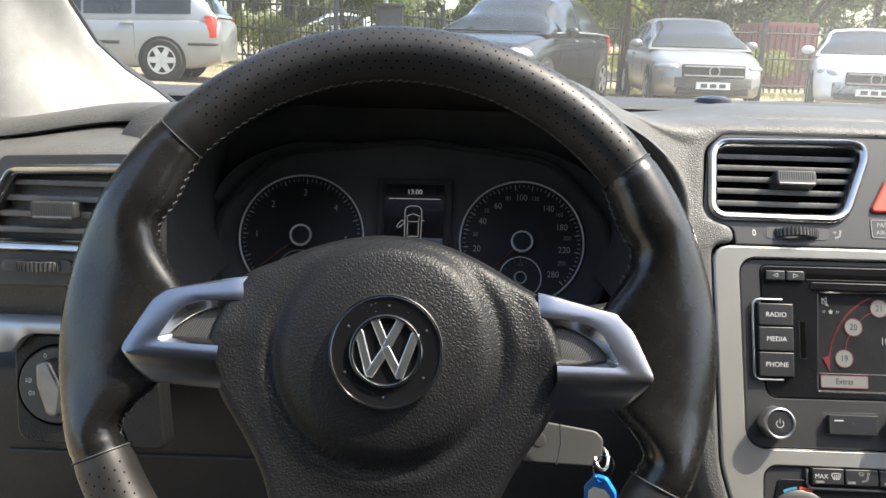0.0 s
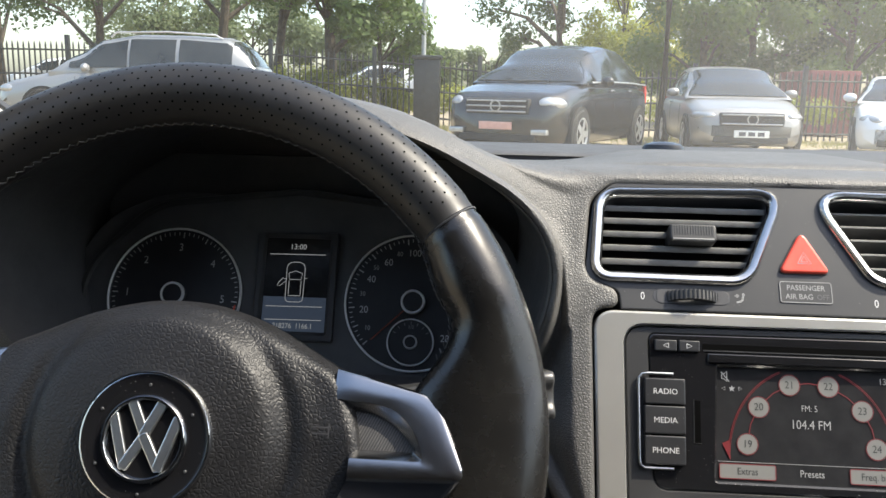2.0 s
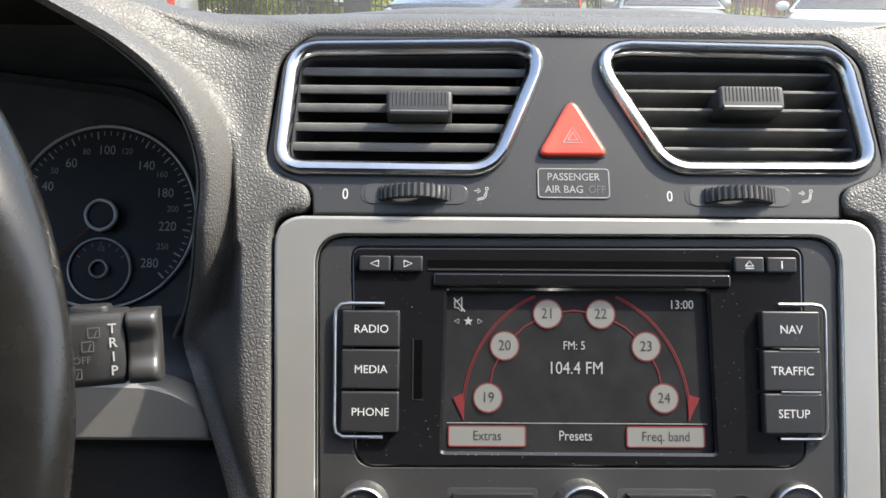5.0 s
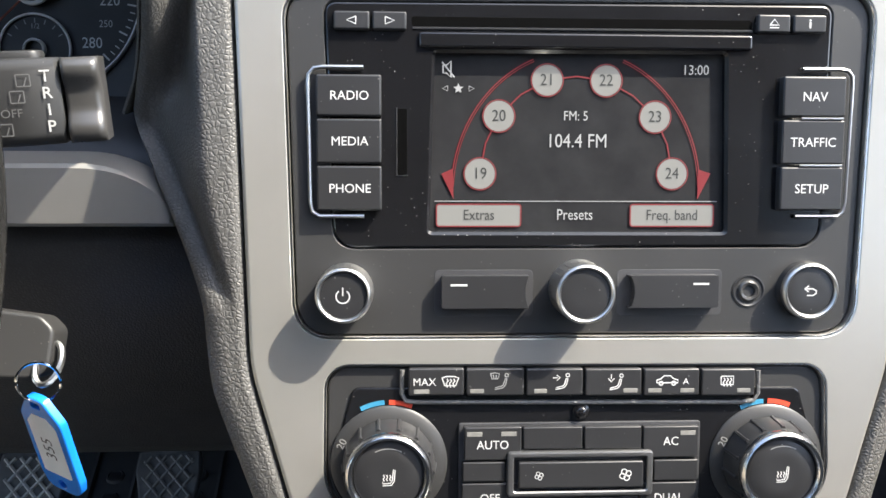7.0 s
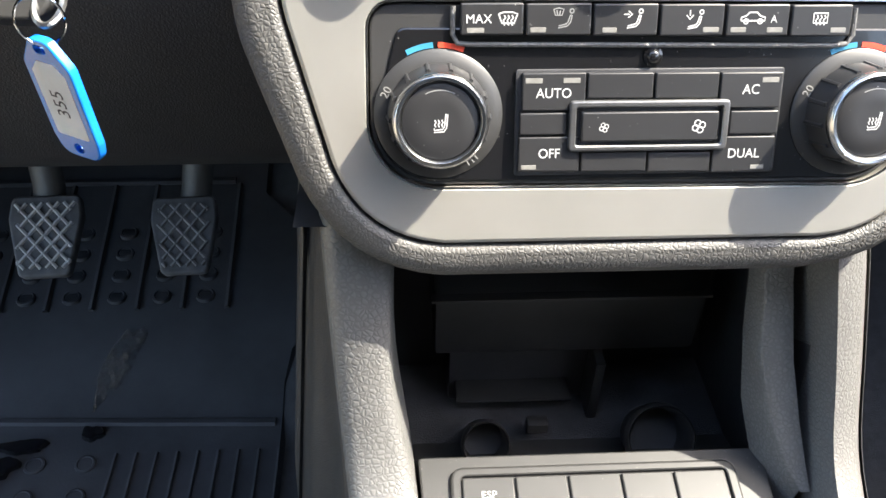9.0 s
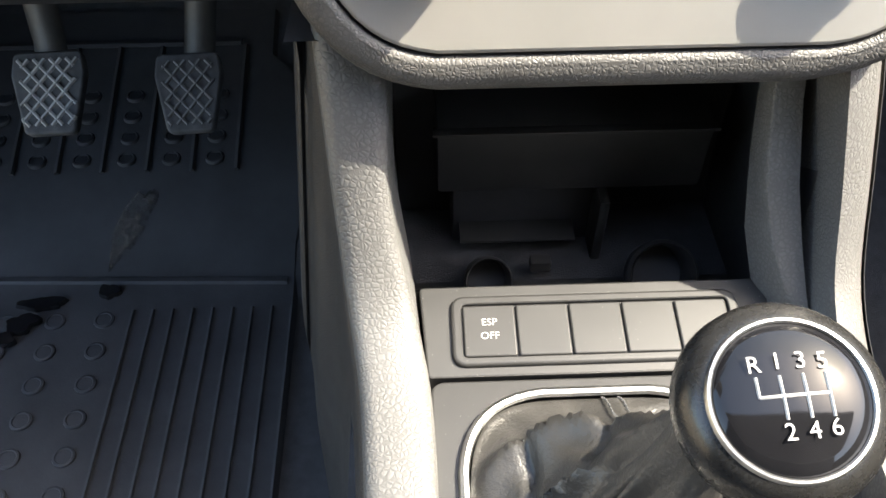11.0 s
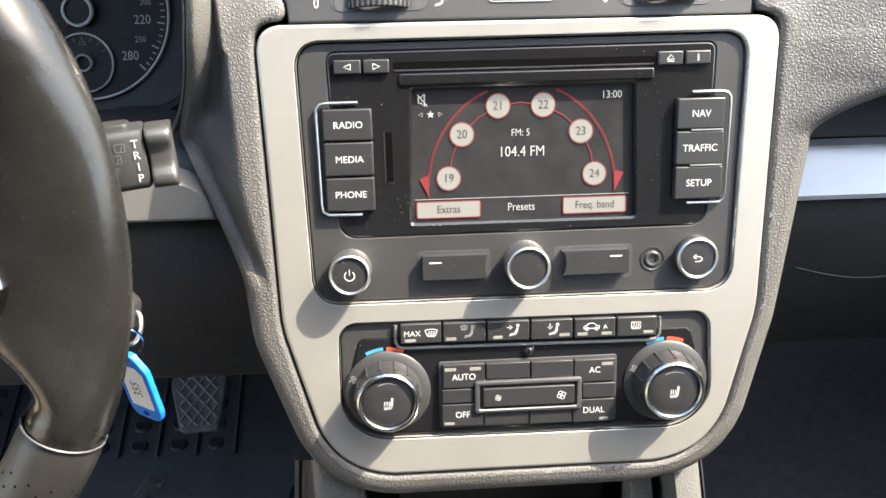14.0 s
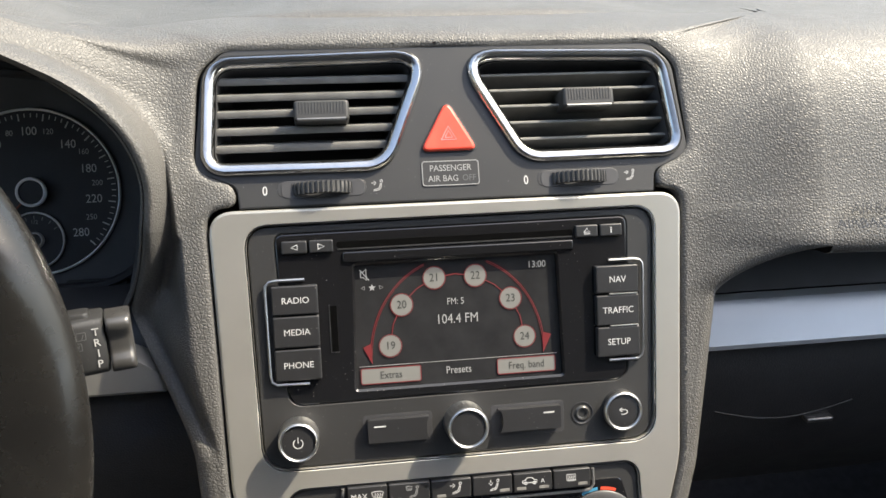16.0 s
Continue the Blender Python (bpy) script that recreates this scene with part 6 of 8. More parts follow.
part("tag_body", slab(TAG, -1.6, 1.6, 0.8, [circle(0, -18.0, 2.0, 16), rrect(0, 20.6, 4.6, 2.6, 1.0)], 3, hole_bevel=0.3, back=False), "blue_tag", tag)
part("tag_back", slab(inset(ccw(TAG), 0.8), -1.9, -1.5, 0.1, [circle(0, -18.0, 2.2, 16), rrect(0, 20.6, 4.8, 2.8, 1.0)], 1), "blue_tag", tag)
label_ = part("paper_label", slab(rounded([(-7.4, -13), (7.4, -13), (7.4, 12), (3.8, 16), (-3.8, 16), (-7.4, 12)], 1.2), 1.0, 1.75, 0.1), "paper", tag)
text("355", 5.6, 0.2, 0.5, 1.9, "ink", label_, turn=90, squeeze=0.9)

# ---- centre console ----
console = thing("center_console", pose(0, -0.1, 0.56), "dark grey centre console with grained side rails and a storage tray", "center console")


def con(name, bm, material, label="", angle=55):
    bmesh.ops.translate(bm, vec=(0, 0.1, -0.56), verts=bm.verts)
    return part(name, bm, material, console, label, 1, angle)


INNER_R = [0.080, 0.080, 0.083, 0.0865, 0.0960, 0.0985, 0.0975, 0.097, 0.0965, 0.096]
OUTER_R = [0.101, 0.101, 0.103, 0.1065, 0.1155, 0.1180, 0.1170, 0.116, 0.115, 0.115]
RAIL = [(0.200, 0.860), (0.012, 0.800), (-0.012, 0.735), (-0.035, 0.700), (-0.055, 0.643), (-0.076, 0.605), (-0.105, 0.590), (-0.140, 0.5865), (-0.20, 0.585), (-0.42, 0.582)]
INNER = [-0.089, -0.089, -0.090, -0.091, -0.0925, -0.085, -0.0785, -0.0765, -0.0765, -0.0765]
OUTER = [-0.120, -0.120, -0.119, -0.118, -0.1155, -0.112, -0.107, -0.1045, -0.103, -0.103]
for sx in (1, -1):
    pts = [Vector((y, z, 0)) for y, z in RAIL]
    yz, xi, xo = spline(pts, 40), spline([Vector((v, 0)) for v in (INNER if sx > 0 else INNER_R)], 40), spline([Vector((v, 0)) for v in (OUTER if sx > 0 else OUTER_R)], 40)
    rows, flank = [], []
    for k, (p, a, b) in enumerate(zip(yz, xi, xo)):
        i, o = a.x, b.x
        d = 1 if o > i else -1
        t = (yz[min(k + 1, 40)] - yz[max(k - 1, 0)]).normalized()
        n = Vector((t.y, -t.x))
        row = []
        flank.append([(o + d * 0.034, p.x + 0.02, max(0.30, p.y - 0.30)), (o + d * 0.014, p.x + 0.03, p.y - 0.10), (o + d * 0.0075, p.x - n.x * 0.05, p.y - n.y * 0.05), (o + d * 0.0035, p.x - n.x * 0.016, p.y - n.y * 0.016), (o + d * 0.0020, p.x - n.x * 0.014, p.y - n.y * 0.014)])
        tip = 0.010 if sx < 0 else 0.0      # the passenger's rail falls away outwards
        for x, deep in ((o + d * 0.002, 0.018 + tip * 0.5), (o + d * 0.002, 0.010 + tip * 0.9), (o, 0.003 + tip), (o - d * 0.005, tip * 0.72), (i + d * 0.006, tip * 0.24), (i + d * 0.0015, 0.0015 - tip * 0.08), (i, 0.006), (i - d * 0.001, 0.045)):
            row.append((x, p.x - n.x * deep, p.y - n.y * deep))
        rows.append(row)
    con("side_rail", loft(rows, flip=sx < 0), "rail", "grained side rail of the console")
    con("side_panel", loft(flank, flip=sx < 0), "lower", "dark grained lower side of the console")
# tray: floor, walls and drawer behind
tray = bmesh.new()
loft([[(x, y, z) for x in (-0.094, 0.096)] for y, z in ((-0.046, 0.5735), (-0.050, 0.560), (-0.045, 0.535), (0.02, 0.515), (0.062, 0.515), (0.070, 0.56), (0.066, 0.71))], bm=tray, flip=False)
for x in (-0.0935, 0.0955):
    tray.faces.new([tray.verts.new((x, y, z)) for y, z in ((-0.050, 0.50), (0.08, 0.50), (0.08, 0.69), (-0.022, 0.69), (-0.030, 0.66), (-0.040, 0.62), (-0.050, 0.565))])
con("tray", tray, "tray_plastic", "deep black storage tray")
con("tray_roof", loft([[(x, y, z) for x in (-0.13, 0.100)] for y, z in ((-0.03, 0.705), (0.03, 0.70), (0.10, 0.69))]), "dark")
con("drawer_front", box(-0.071, 0.026, 0.569, 0.073, 0.065, 0.613, bevel=0.003), "tray_plastic", "dark drawer front at the back of the tray")
con("drawer_lip", box(-0.073, 0.022, 0.6112, 0.074, 0.028, 0.6132, bevel=0.0008), "tray_plastic")
con("inner_block", box(-0.062, 0.036, 0.515, 0.020, 0.068, 0.566, bevel=0.003), "dark")
con("block_edge", box(-0.058, 0.020, 0.5345, 0.008, 0.040, 0.5360, bevel=0.0005), "tray_plastic")
con("block_side", box(0.018, 0.018, 0.515, 0.024, 0.066, 0.566, bevel=0.002), "tray_plastic")
for sx, r in ((-0.045, 0.0112), (0.049, 0.0165)):
    b = lathe([(r * 1.18, 0), (r * 1.16, 0.004), (r * 1.08, 0.0055), (r, 0.004), (r * 0.97, -0.02)], 0, 0, 32, cap=False)
    bmesh.ops.transform(b, matrix=pose(sx, -0.014, 0.542, 46, 0, 0), verts=b.verts)
    so = con("power_socket", b, "panel", "round accessory socket")
    b = lathe([(r * 1.0, -0.018), (0.0001, -0.018)], 0, 0, 24)
    bmesh.ops.transform(b, matrix=pose(sx, -0.014, 0.542, 46, 0, 0), verts=b.verts)
    con("socket_bottom", b, "dark")
con("plug", box(-0.020, 0.000, 0.530, -0.008, 0.008, 0.538, bevel=0.002), "panel", "small grey plug")
con("ledge", loft([[(x0, y + 0.004, z - 0.03), (x0, y, z), (x0 + 0.0015, y - 0.001, z + 0.0006), (x1, y - 0.001, z + 0.0006), (x1 + 0.001, y + 0.002, z - 0.002), (x1 + 0.002, y + 0.03, z - 0.03)] for x0, x1, y, z in ((0.071, 0.083, -0.006, 0.700), (0.071, 0.084, -0.022, 0.664), (0.073, 0.088, -0.038, 0.630), (0.079, 0.0925, -0.054, 0.604), (0.086, 0.0955, -0.066, 0.588), (0.092, 0.097, -0.074, 0.580))]), "rail", "grey inner side of the console")
# switch row
DECK = pose(0, -0.072, 0.5735, 10, 0, 0)
deck = part("switch_panel", slab(rounded([(-79, -22), (82, -22), (84, 25), (-82, 25)], 2), -12, 0, 1.0), "panel", console)
deck.matrix_local = pose(0, 0.1, -0.56) @ DECK
part("switch_frame", slab(box2(-67.5, -17.5, 68, 18.5, 6), -1, 2.6, 1.7, [box2(-62.7, -13.4, 63.2, 14.0, 2.5)], 4, hole_bevel=0.5), "panel", deck, "raised grey frame of the switch row")
for i in range(5):
    b = part("console_switch", slab(box2(-62.0 + 25 * i, -12.8, -37.6 + 25 * i, 13.4, 1.2), -1, 1.9, 0.9, seg=3), "panel", deck)
    if i == 0:
        text("ESP", 3.5, -49.8, 4.4, 2.1, "soft_print", b)
        text("OFF", 3.5, -49.8, -2.6, 2.1, "soft_print", b)
# shifter panel, ring and boot
shift = part("shifter_panel", slab(rounded([(-78, -290), (84, -290), (84, -24.5), (-78, -24.5)], [2, 2, 6, 6]), -12, -1.0, 1.2, [rrect(-6, -118, 118, 170, 36, 8)], 2, hole_bevel=0.6), "panel", console)
shift.matrix_local = pose(0, 0.1, -0.56) @ pose(0, -0.072, 0.5735, 3, 0, 0)
RING = rrect(-6, -118, 119, 171, 36, 10)
part("boot_ring", tube([(x, y, 0.6) for x, y in RING], 2.3, 8, closed=True), "satin_chrome", shift, "satin silver ring round the gear boot")

lever = thing("gear_lever", pose(0, -0.19, 0.57), "gear lever with a round black knob and leather boot", "gear lever")
KNOB = Vector((0.0045, -0.008, 0.1425))


def boot_point(a, f):
    """A point on the boot: angle a round the lever, share f of the way up from the ring."""
    c, s = math.cos(a), math.sin(a)
    w, h, r = 0.0577, 0.083, 4.5
    k = (abs(c / w) ** r + abs(s / h) ** r) ** (-1 / r)
    p = Vector((-0.006 + k * c, k * s, 0.0))
    top = Vector((KNOB.x + 0.011 * c, KNOB.y + 0.018 + 0.011 * s, KNOB.z - 0.036))
    e = 1 - (1 - f) ** 1.15
    q = Vector((p.x + (top.x - p.x) * e, p.y + (top.y - p.y) * e, (top.z - p.z) * f ** 3.0))
    mid = math.sin(math.pi * f)
    fold = (1 - abs(math.sin(2.5 * a + 4.2 * f + 0.9 * math.sin(2 * a + 1.0)))) ** 2
    crease = (1 - abs(math.sin(4.5 * a - 5.5 * f + 1.3 * math.sin(3 * a + 4 * f)))) ** 2.5
    small = math.sin(13 * a + 9 * f) * math.sin(7 * a - 17 * f)
    seam = math.exp(-((a - SEAM_A) / 0.045) ** 2)
    lift = 0.010 * mid + 0.012 * mid * fold - 0.006 * mid * crease + 0.0012 * mid * small + 0.0016 * seam * min(1.0, 6 * f)
    n = Vector((c * 0.55, s * 0.55, 0.85))
    return q + n * lift


SEAM_A = 1.50
rows = [[boot_point(2 * math.pi * i / 132, k / 36) for i in range(132)] for k in range(37)]
part("boot", loft(rows, closed=True), "leather_boot", lever, "wrinkled black leather boot with a stitched seam", 1, 75)
stitches = bmesh.new()
for side in (-0.0035, 0.0035):
    for i in range(20):
        f = 0.03 + 0.030 * i
        tube([boot_point(SEAM_A, f + g) + Vector((side, 0.0002, 0.0001)) for g in (0, 0.009, 0.018)], 0.0005, 5, bm=stitches)
part("boot_stitching", stitches, "dim_print", lever, unit=1)
tilt = pose(*KNOB, 22, -6, 0) @ Matrix.Scale(0.91, 4)
kb = part("knob", lathe([(11, -44), (12, -34), (15, -26), (21.5, -19), (26.2, -11), (28.0, -3), (27.4, 2.5), (25.2, 6.8), (22.6, 9.2), (20.8, 10.0)], 0, 0, 48, cap=False), "knob_body", lever, "dark satin knob body")
kb.matrix_local = tilt
part("knob_ring", lathe([(21.6, 8.6), (21.4, 10.0), (20.8, 10.9), (20.1, 11.0), (19.6, 10.4)], 0, 0, 56, cap=False), "satin_chrome", kb, "chrome ring")
part("knob_cap", lathe([(19.9, 9.6), (19.2, 10.7), (16, 12.0), (12, 13.1), (6, 14.0), (0.05, 14.3)], 0, 0, 48), "knob_cap", kb, "gloss black cap with the gear pattern")


def on_cap(x, y):
    return 14.45 - 4.0 * (x * x + y * y) / 460.0


def cap_lines(lines, w):
    b = bmesh.new()
    for line in lines:
        fine = []
        for (x0, y0), (x1, y1) in zip(line, line[1:]):
            fine += [(x0 + (x1 - x0) * i / 6, y0 + (y1 - y0) * i / 6) for i in range(7)]
        tube([(x, y, on_cap(x, y)) for x, y in fine], w, 4, bm=b)
    return b


part("shift_pattern", cap_lines([[(-8.8, 5.4), (-8.8, 0.2), (8.4, 0.2)], [(-3.1, 5.4), (-3.1, -5.6)], [(2.7, 5.4), (2.7, -5.6)], [(8.4, 5.4), (8.4, -5.6)]], 0.42), "soft_print", kb)
for words, x, y in (("R", -8.8, 8.4), ("1", -3.1, 8.8), ("3", 2.7, 8.6), ("5", 8.2, 8.2), ("2", -3.1, -8.8), ("4", 2.7, -8.8), ("6", 8.2, -8.4)):
    text(words, 4.2, x, y, on_cap(x, y) + 0.7, "soft_print", kb)

# ---- driver's outer vent and light switch ----
OUTV = facing(-0.585, -0.004, 0.950, 9)
air_vent(rounded([(-22, 29), (-52, -25), (62, -26), (62, 32)], [10, 8, 10, 10], 5), 8.0, 1.0, 4, "chrome framed outer air vent with its slats turned down", "outer vent", -35.0, 60.0, (19, 8.5, -2.0, -12.5), OUTV, -42.0)
single("outer_vent_panel", slab(rounded([(-60, -50), (70, -50), (70, 40), (-28, 36), (-60, -20)], 6), -30, -0.6, 1.0, [rounded([(-22, 29), (-52, -25), (62, -26), (62, 32)], [10, 8, 10, 10], 5)], 2), "panel", OUTV, "black panel behind the driver's outer vent", "vent panel")
lights = thing("light_switch", facing(-0.598, 0.004, 0.828, 12), "round black headlight switch with a chrome knob", "switch")
part("switch_plate", slab(rounded([(-20, -45), (84, -48), (76, 31), (-24, 31)], [12, 5, 5, 12]), -20, 0, 1.5, seg=3), "leather_pad", lights)
part("dial_groove", tube([(8 + 28.2 * math.cos(a), -4 + 28.2 * math.sin(a), 0.3) for a in [2 * math.pi * i / 48 for i in range(48)]], 0.8, 6, closed=True), "hole", lights)
part("roller_recess", slab(rrect(58, -1, 36, 13, 6), -2, 0.3, 0.2), "hole", lights, "oval recess of the headlight level roller")
roller = part("level_roller", slab(rrect(58, -1, 21, 10.5, 3), -2, 2.4, 1.6, seg=3), "rubber", lights)
for x in (51.5, 55.0, 62.5):
    part("roller_rib", tube([(x, -5.2, 2.2), (x, -1, 2.8), (x, 3.2, 2.2)], 0.7, 6), "slat" if x == 55.0 else "rubber", roller)
dial_ = part("dial", lathe([(27, -2), (27, 1.2), (26, 2.2), (0.1, 2.2)], 8, -4, 44), "panel", lights)
part("turn_knob", slab(rounded([(6, -22), (15, -25), (17, -4), (7, 16), (-2, 13), (-1, -2)], 4), 2, 14, 3.0, seg=3), "frame_satin", lights, "chrome turning knob")
text("0", 3.4, -0.5, 16.5, 2.3, "white_print", dial_)
marks("lamp_symbol", dial_, move([arc(0, 0, 1.6, -90, 90, 8) + [(0, -1.6)], [(-1, 1), (-2.6, 1)], [(-1, 0), (-2.6, 0)], [(-1, -1), (-2.6, -1)]], -11.5, -1) + move([arc(0, 0, 1.6, 90, 270, 8) + [(0, 1.6)], [(1, 1), (2.6, 1)], [(1, 0), (2.6, 0)], [(1, -1), (2.6, -1)]], -10.0, -10), 0.4, 2.2)

# ---- pedals ----
def pedal(name, x, y, z, w, h, worn, label, crank):
    t = thing(name, pose(x, y, z, 38, 0, 3), label, "pedal", "foot pedals")
    out = rounded([(-w * 0.34, -h / 2), (w * 0.34, -h / 2), (w / 2, h * 0.22), (w * 0.46, h / 2), (-w * 0.46, h / 2), (-w / 2, h * 0.22)], 6, 4)
    part("rubber_pad", slab(out, -9, 0, 2.5, seg=3, back=True), "pedal_rubber", t)
    b = bmesh.new()
    lines = []
    for k in range(-4, 5):
        for s in (1, -1):
            c = k * 27.0
            pts = []
            for i in range(25):
                q = -60 + 5 * i
                px, py = q * 0.62 + c * 0.5, s * q * 0.72 + c * 0.0
                inside = abs(px) < w * (0.38 + 0.06 * py / h) and abs(py) < h * 0.44
                if inside:
                    pts.append((px, py))
            if len(pts) > 1:
                lines.append(pts)
    for l in lines:
        tube([(px, py, 0.2) for px, py in (l[0], l[-1])], 1.7, 5, bm=b)
    part("tread_ribs", b, worn, t)
    part("arm", tube([Vector((crank * 0.2, 5, -12)), Vector((crank * 0.5, 45, -5)), Vector((crank, 90, 30)), Vector((crank, 150, 90))], 14, 8, flat=0.4), "rubber", t)
    return t


pedal("clutch_pedal", -0.3925, 0.283, 0.452, 62, 72, "pedal_worn", "worn clutch pedal with a diamond rubber tread", 2)
pedal("brake_pedal", -0.2835, 0.308, 0.430, 60, 72, "pedal_rib", "dark brake pedal with a diamond rubber tread", 22)

# ---- floor, mat and the shell of the cabin ----
def floor_z(y):
    return 0.262 + 0.045 * smooth(0.20, 0.34, y) + 0.30 * max(0.0, y - 0.32)


rows = [[(x, y, floor_z(y)) for x in (-0.74, -0.135)] for y in [-1.2 + 0.1 * i for i in range(20)]]
cabin = thing("cabin_shell", pose(0, 0, 0.26), "charcoal carpeted cabin floor and side panels of an open car", "car interior", kind="structure")


def shell(name, bm, material, label=""):
    bmesh.ops.translate(bm, vec=(0, 0, -0.26), verts=bm.verts)
    return part(name, bm, material, cabin, label, 1, 50)


shell("carpet", loft(rows), "carpet", "charcoal carpet")
shell("carpet", loft([[(x, y, floor_z(y)) for x in (0.135, 0.74)] for y in [-1.2 + 0.1 * i for i in range(20)]]), "carpet", "charcoal carpet")
shell("tunnel", loft([[(-0.16, y, 0.25), (-0.128, y, 0.40), (-0.118, y, 0.52), (0.118, y, 0.52), (0.128, y, 0.40), (0.16, y, 0.25)] for y in (-1.2, -0.4, 0.0, 0.08)], flip=True), "carpet")
shell("tunnel", loft([[(-0.17, y, 0.25), (-0.13, y, 0.45), (-0.11, y, 0.66), (0.11, y, 0.66), (0.13, y, 0.45), (0.17, y, 0.25)] for y in (0.09, 0.4, 0.75)], flip=True), "carpet")
shell("firewall", box(-0.78, 0.72, 0.2, 0.78, 0.76, 0.97), "dark")
shell("kick_panel", box(-0.78, 0.16, 0.2, -0.735, 0.74, 0.86), "lower")
shell("door_sill", box(-0.80, -1.2, 0.10, -0.735, 0.16, 0.31, bevel=0.012), "lower", "sill of the open driver's door")
shell("door_post", box(-0.80, -1.24, 0.10, -0.735, -0.62, 1.40), "lower")
shell("kick_panel", box(0.735, -1.2, 0.2, 0.78, 0.74, 1.00), "lower")
# rear wall and roof: out of view, added to block light and reflected sky
shell("unseen_rear_wall", box(-0.78, -1.24, 0.2, 0.78, -1.2, 1.40), "closure")
shell("unseen_roof", box(-0.78, -1.24, 1.40, 0.78, -0.50, 1.43), "closure", "grey roof panel out of view, added to block skylight and reflections")
shell("dash_underside", box(-0.72, 0.13, 0.634, -0.14, 0.74, 0.644), "dark")
shell("dash_bulkhead", box(-0.74, 0.37, 0.60, 0.74, 0.40, 0.985), "dark")

mat_ = thing("floor_mat", pose(-0.4, 0.2, 0.27), "dirty black rubber floor mat with ribs and studs", "floor mat")


def on_mat(x, y, up=0.0):
    return (x + 0.4, y - 0.2, floor_z(y) + 0.006 + up - 0.27)


EDGE_X = lambda y: -0.172 - 0.06 * smooth(0.38, 0.47, y) ** 2 - 0.028 * smooth(0.315, 0.275, y)
rows = []
for i in range(30):
    y = -0.35 + 0.88 * i / 29
    xr = EDGE_X(y)
    rows.append([on_mat(-0.68, y, -0.006), on_mat(-0.678, y), on_mat(-0.55, y), on_mat(-0.4, y), on_mat(xr - 0.004, y), on_mat(xr, y, -0.006)])
part("mat_sheet", loft(rows), "mat_rubber", mat_, unit=1)
for x in (-0.62, -0.578, -0.535, -0.490, -0.445, -0.400, -0.355, -0.310, -0.265):
    part("rib", tube([on_mat(x, y, 0.001) for y in (0.33, 0.37, 0.41, 0.45, 0.48)], 0.003, 5), "mat_rubber", mat_, unit=1)
part("cross_rib", tube([on_mat(x, 0.485, 0.001) for x in (-0.66, -0.5, -0.38, -0.27)], 0.006, 6, flat=0.5), "mat_rubber", mat_, unit=1)
part("cross_rib", tube([on_mat(x, 0.225 - 0.03 * (x + 0.4), 0.001) for x in (-0.66, -0.5, -0.38, -0.21)], 0.005, 6, flat=0.5), "mat_rubber", mat_, unit=1)
for i in range(9):
    x = -0.352 + 0.0185 * i
    part("rib", tube([on_mat(x, y, 0.0008) for y in (-0.3, -0.2, -0.1, 0.0, 0.1, 0.19)], 0.0019, 5), "mat_rubber", mat_, unit=1)
stud = None
for x in (-0.60, -0.557, -0.512, -0.467, -0.422, -0.377, -0.332, -0.288):
    for y in (0.345, 0.370, 0.395, 0.420, 0.18, 0.145, 0.11, 0.075, 0.04, 0.005, -0.03, -0.065):
        if y < 0.3 and x > -0.37:
            continue
        if stud is None:
            stud = part("stud", lathe([(10, -2), (9.4, 1.6), (7.4, 2.2), (6.6, 1.4), (0.1, 1.4)], 0, 0, 14), "mat_rubber", mat_)
            stud.matrix_local = Matrix.Translation(on_mat(x, y))
        else:
            share("stud", stud, mat_, Matrix.Translation(on_mat(x, y)))


def stain(name, x, y, rx, ry, seed, material, label, turn=0.0, up=0.0062):
    """A thin spill with a ragged outline that follows the mat."""
    rng = random.Random(seed)
    ph = [rng.uniform(0, 6.28) for _ in range(4)]
    b = bmesh.new()
    rim = []
    for i in range(48):
        a = 2 * math.pi * i / 48
        r = 1 + 0.18 * math.sin(2 * a + ph[0]) + 0.12 * math.sin(3 * a + ph[1]) + 0.08 * math.sin(5 * a + ph[2]) + 0.04 * math.sin(11 * a + ph[3])
        dx, dy = rx * r * math.cos(a), ry * r * math.sin(a)
        c, q = math.cos(radians(turn)), math.sin(radians(turn))
        rim.append((x + dx * c - dy * q, y + dx * q + dy * c))
    rows = [[on_mat(x + (px - x) * f, y + (py - y) * f, up - 0.0050 * (f > 0.99)) for px, py in rim] for f in (0.02, 0.5, 0.9, 1.0)]
    part(name, loft([list(r) for r in rows], closed=True), material, mat_, label, unit=1)


for x, y, rx, ry, seed in ((-0.438, 0.199, 0.020, 0.008, 1), (-0.450, 0.176, 0.015, 0.011, 2), (-0.462, 0.158, 0.010, 0.009, 3), (-0.378, 0.211, 0.009, 0.008, 4)):
    stain("wet_stain", x, y, rx, ry, seed, "wet", "dark wet spill on the rubber")
stain("mud_streak", -0.365, 0.277, 0.044, 0.012, 5, "mud", "dry tan mud streak", 69.0, 0.0034)

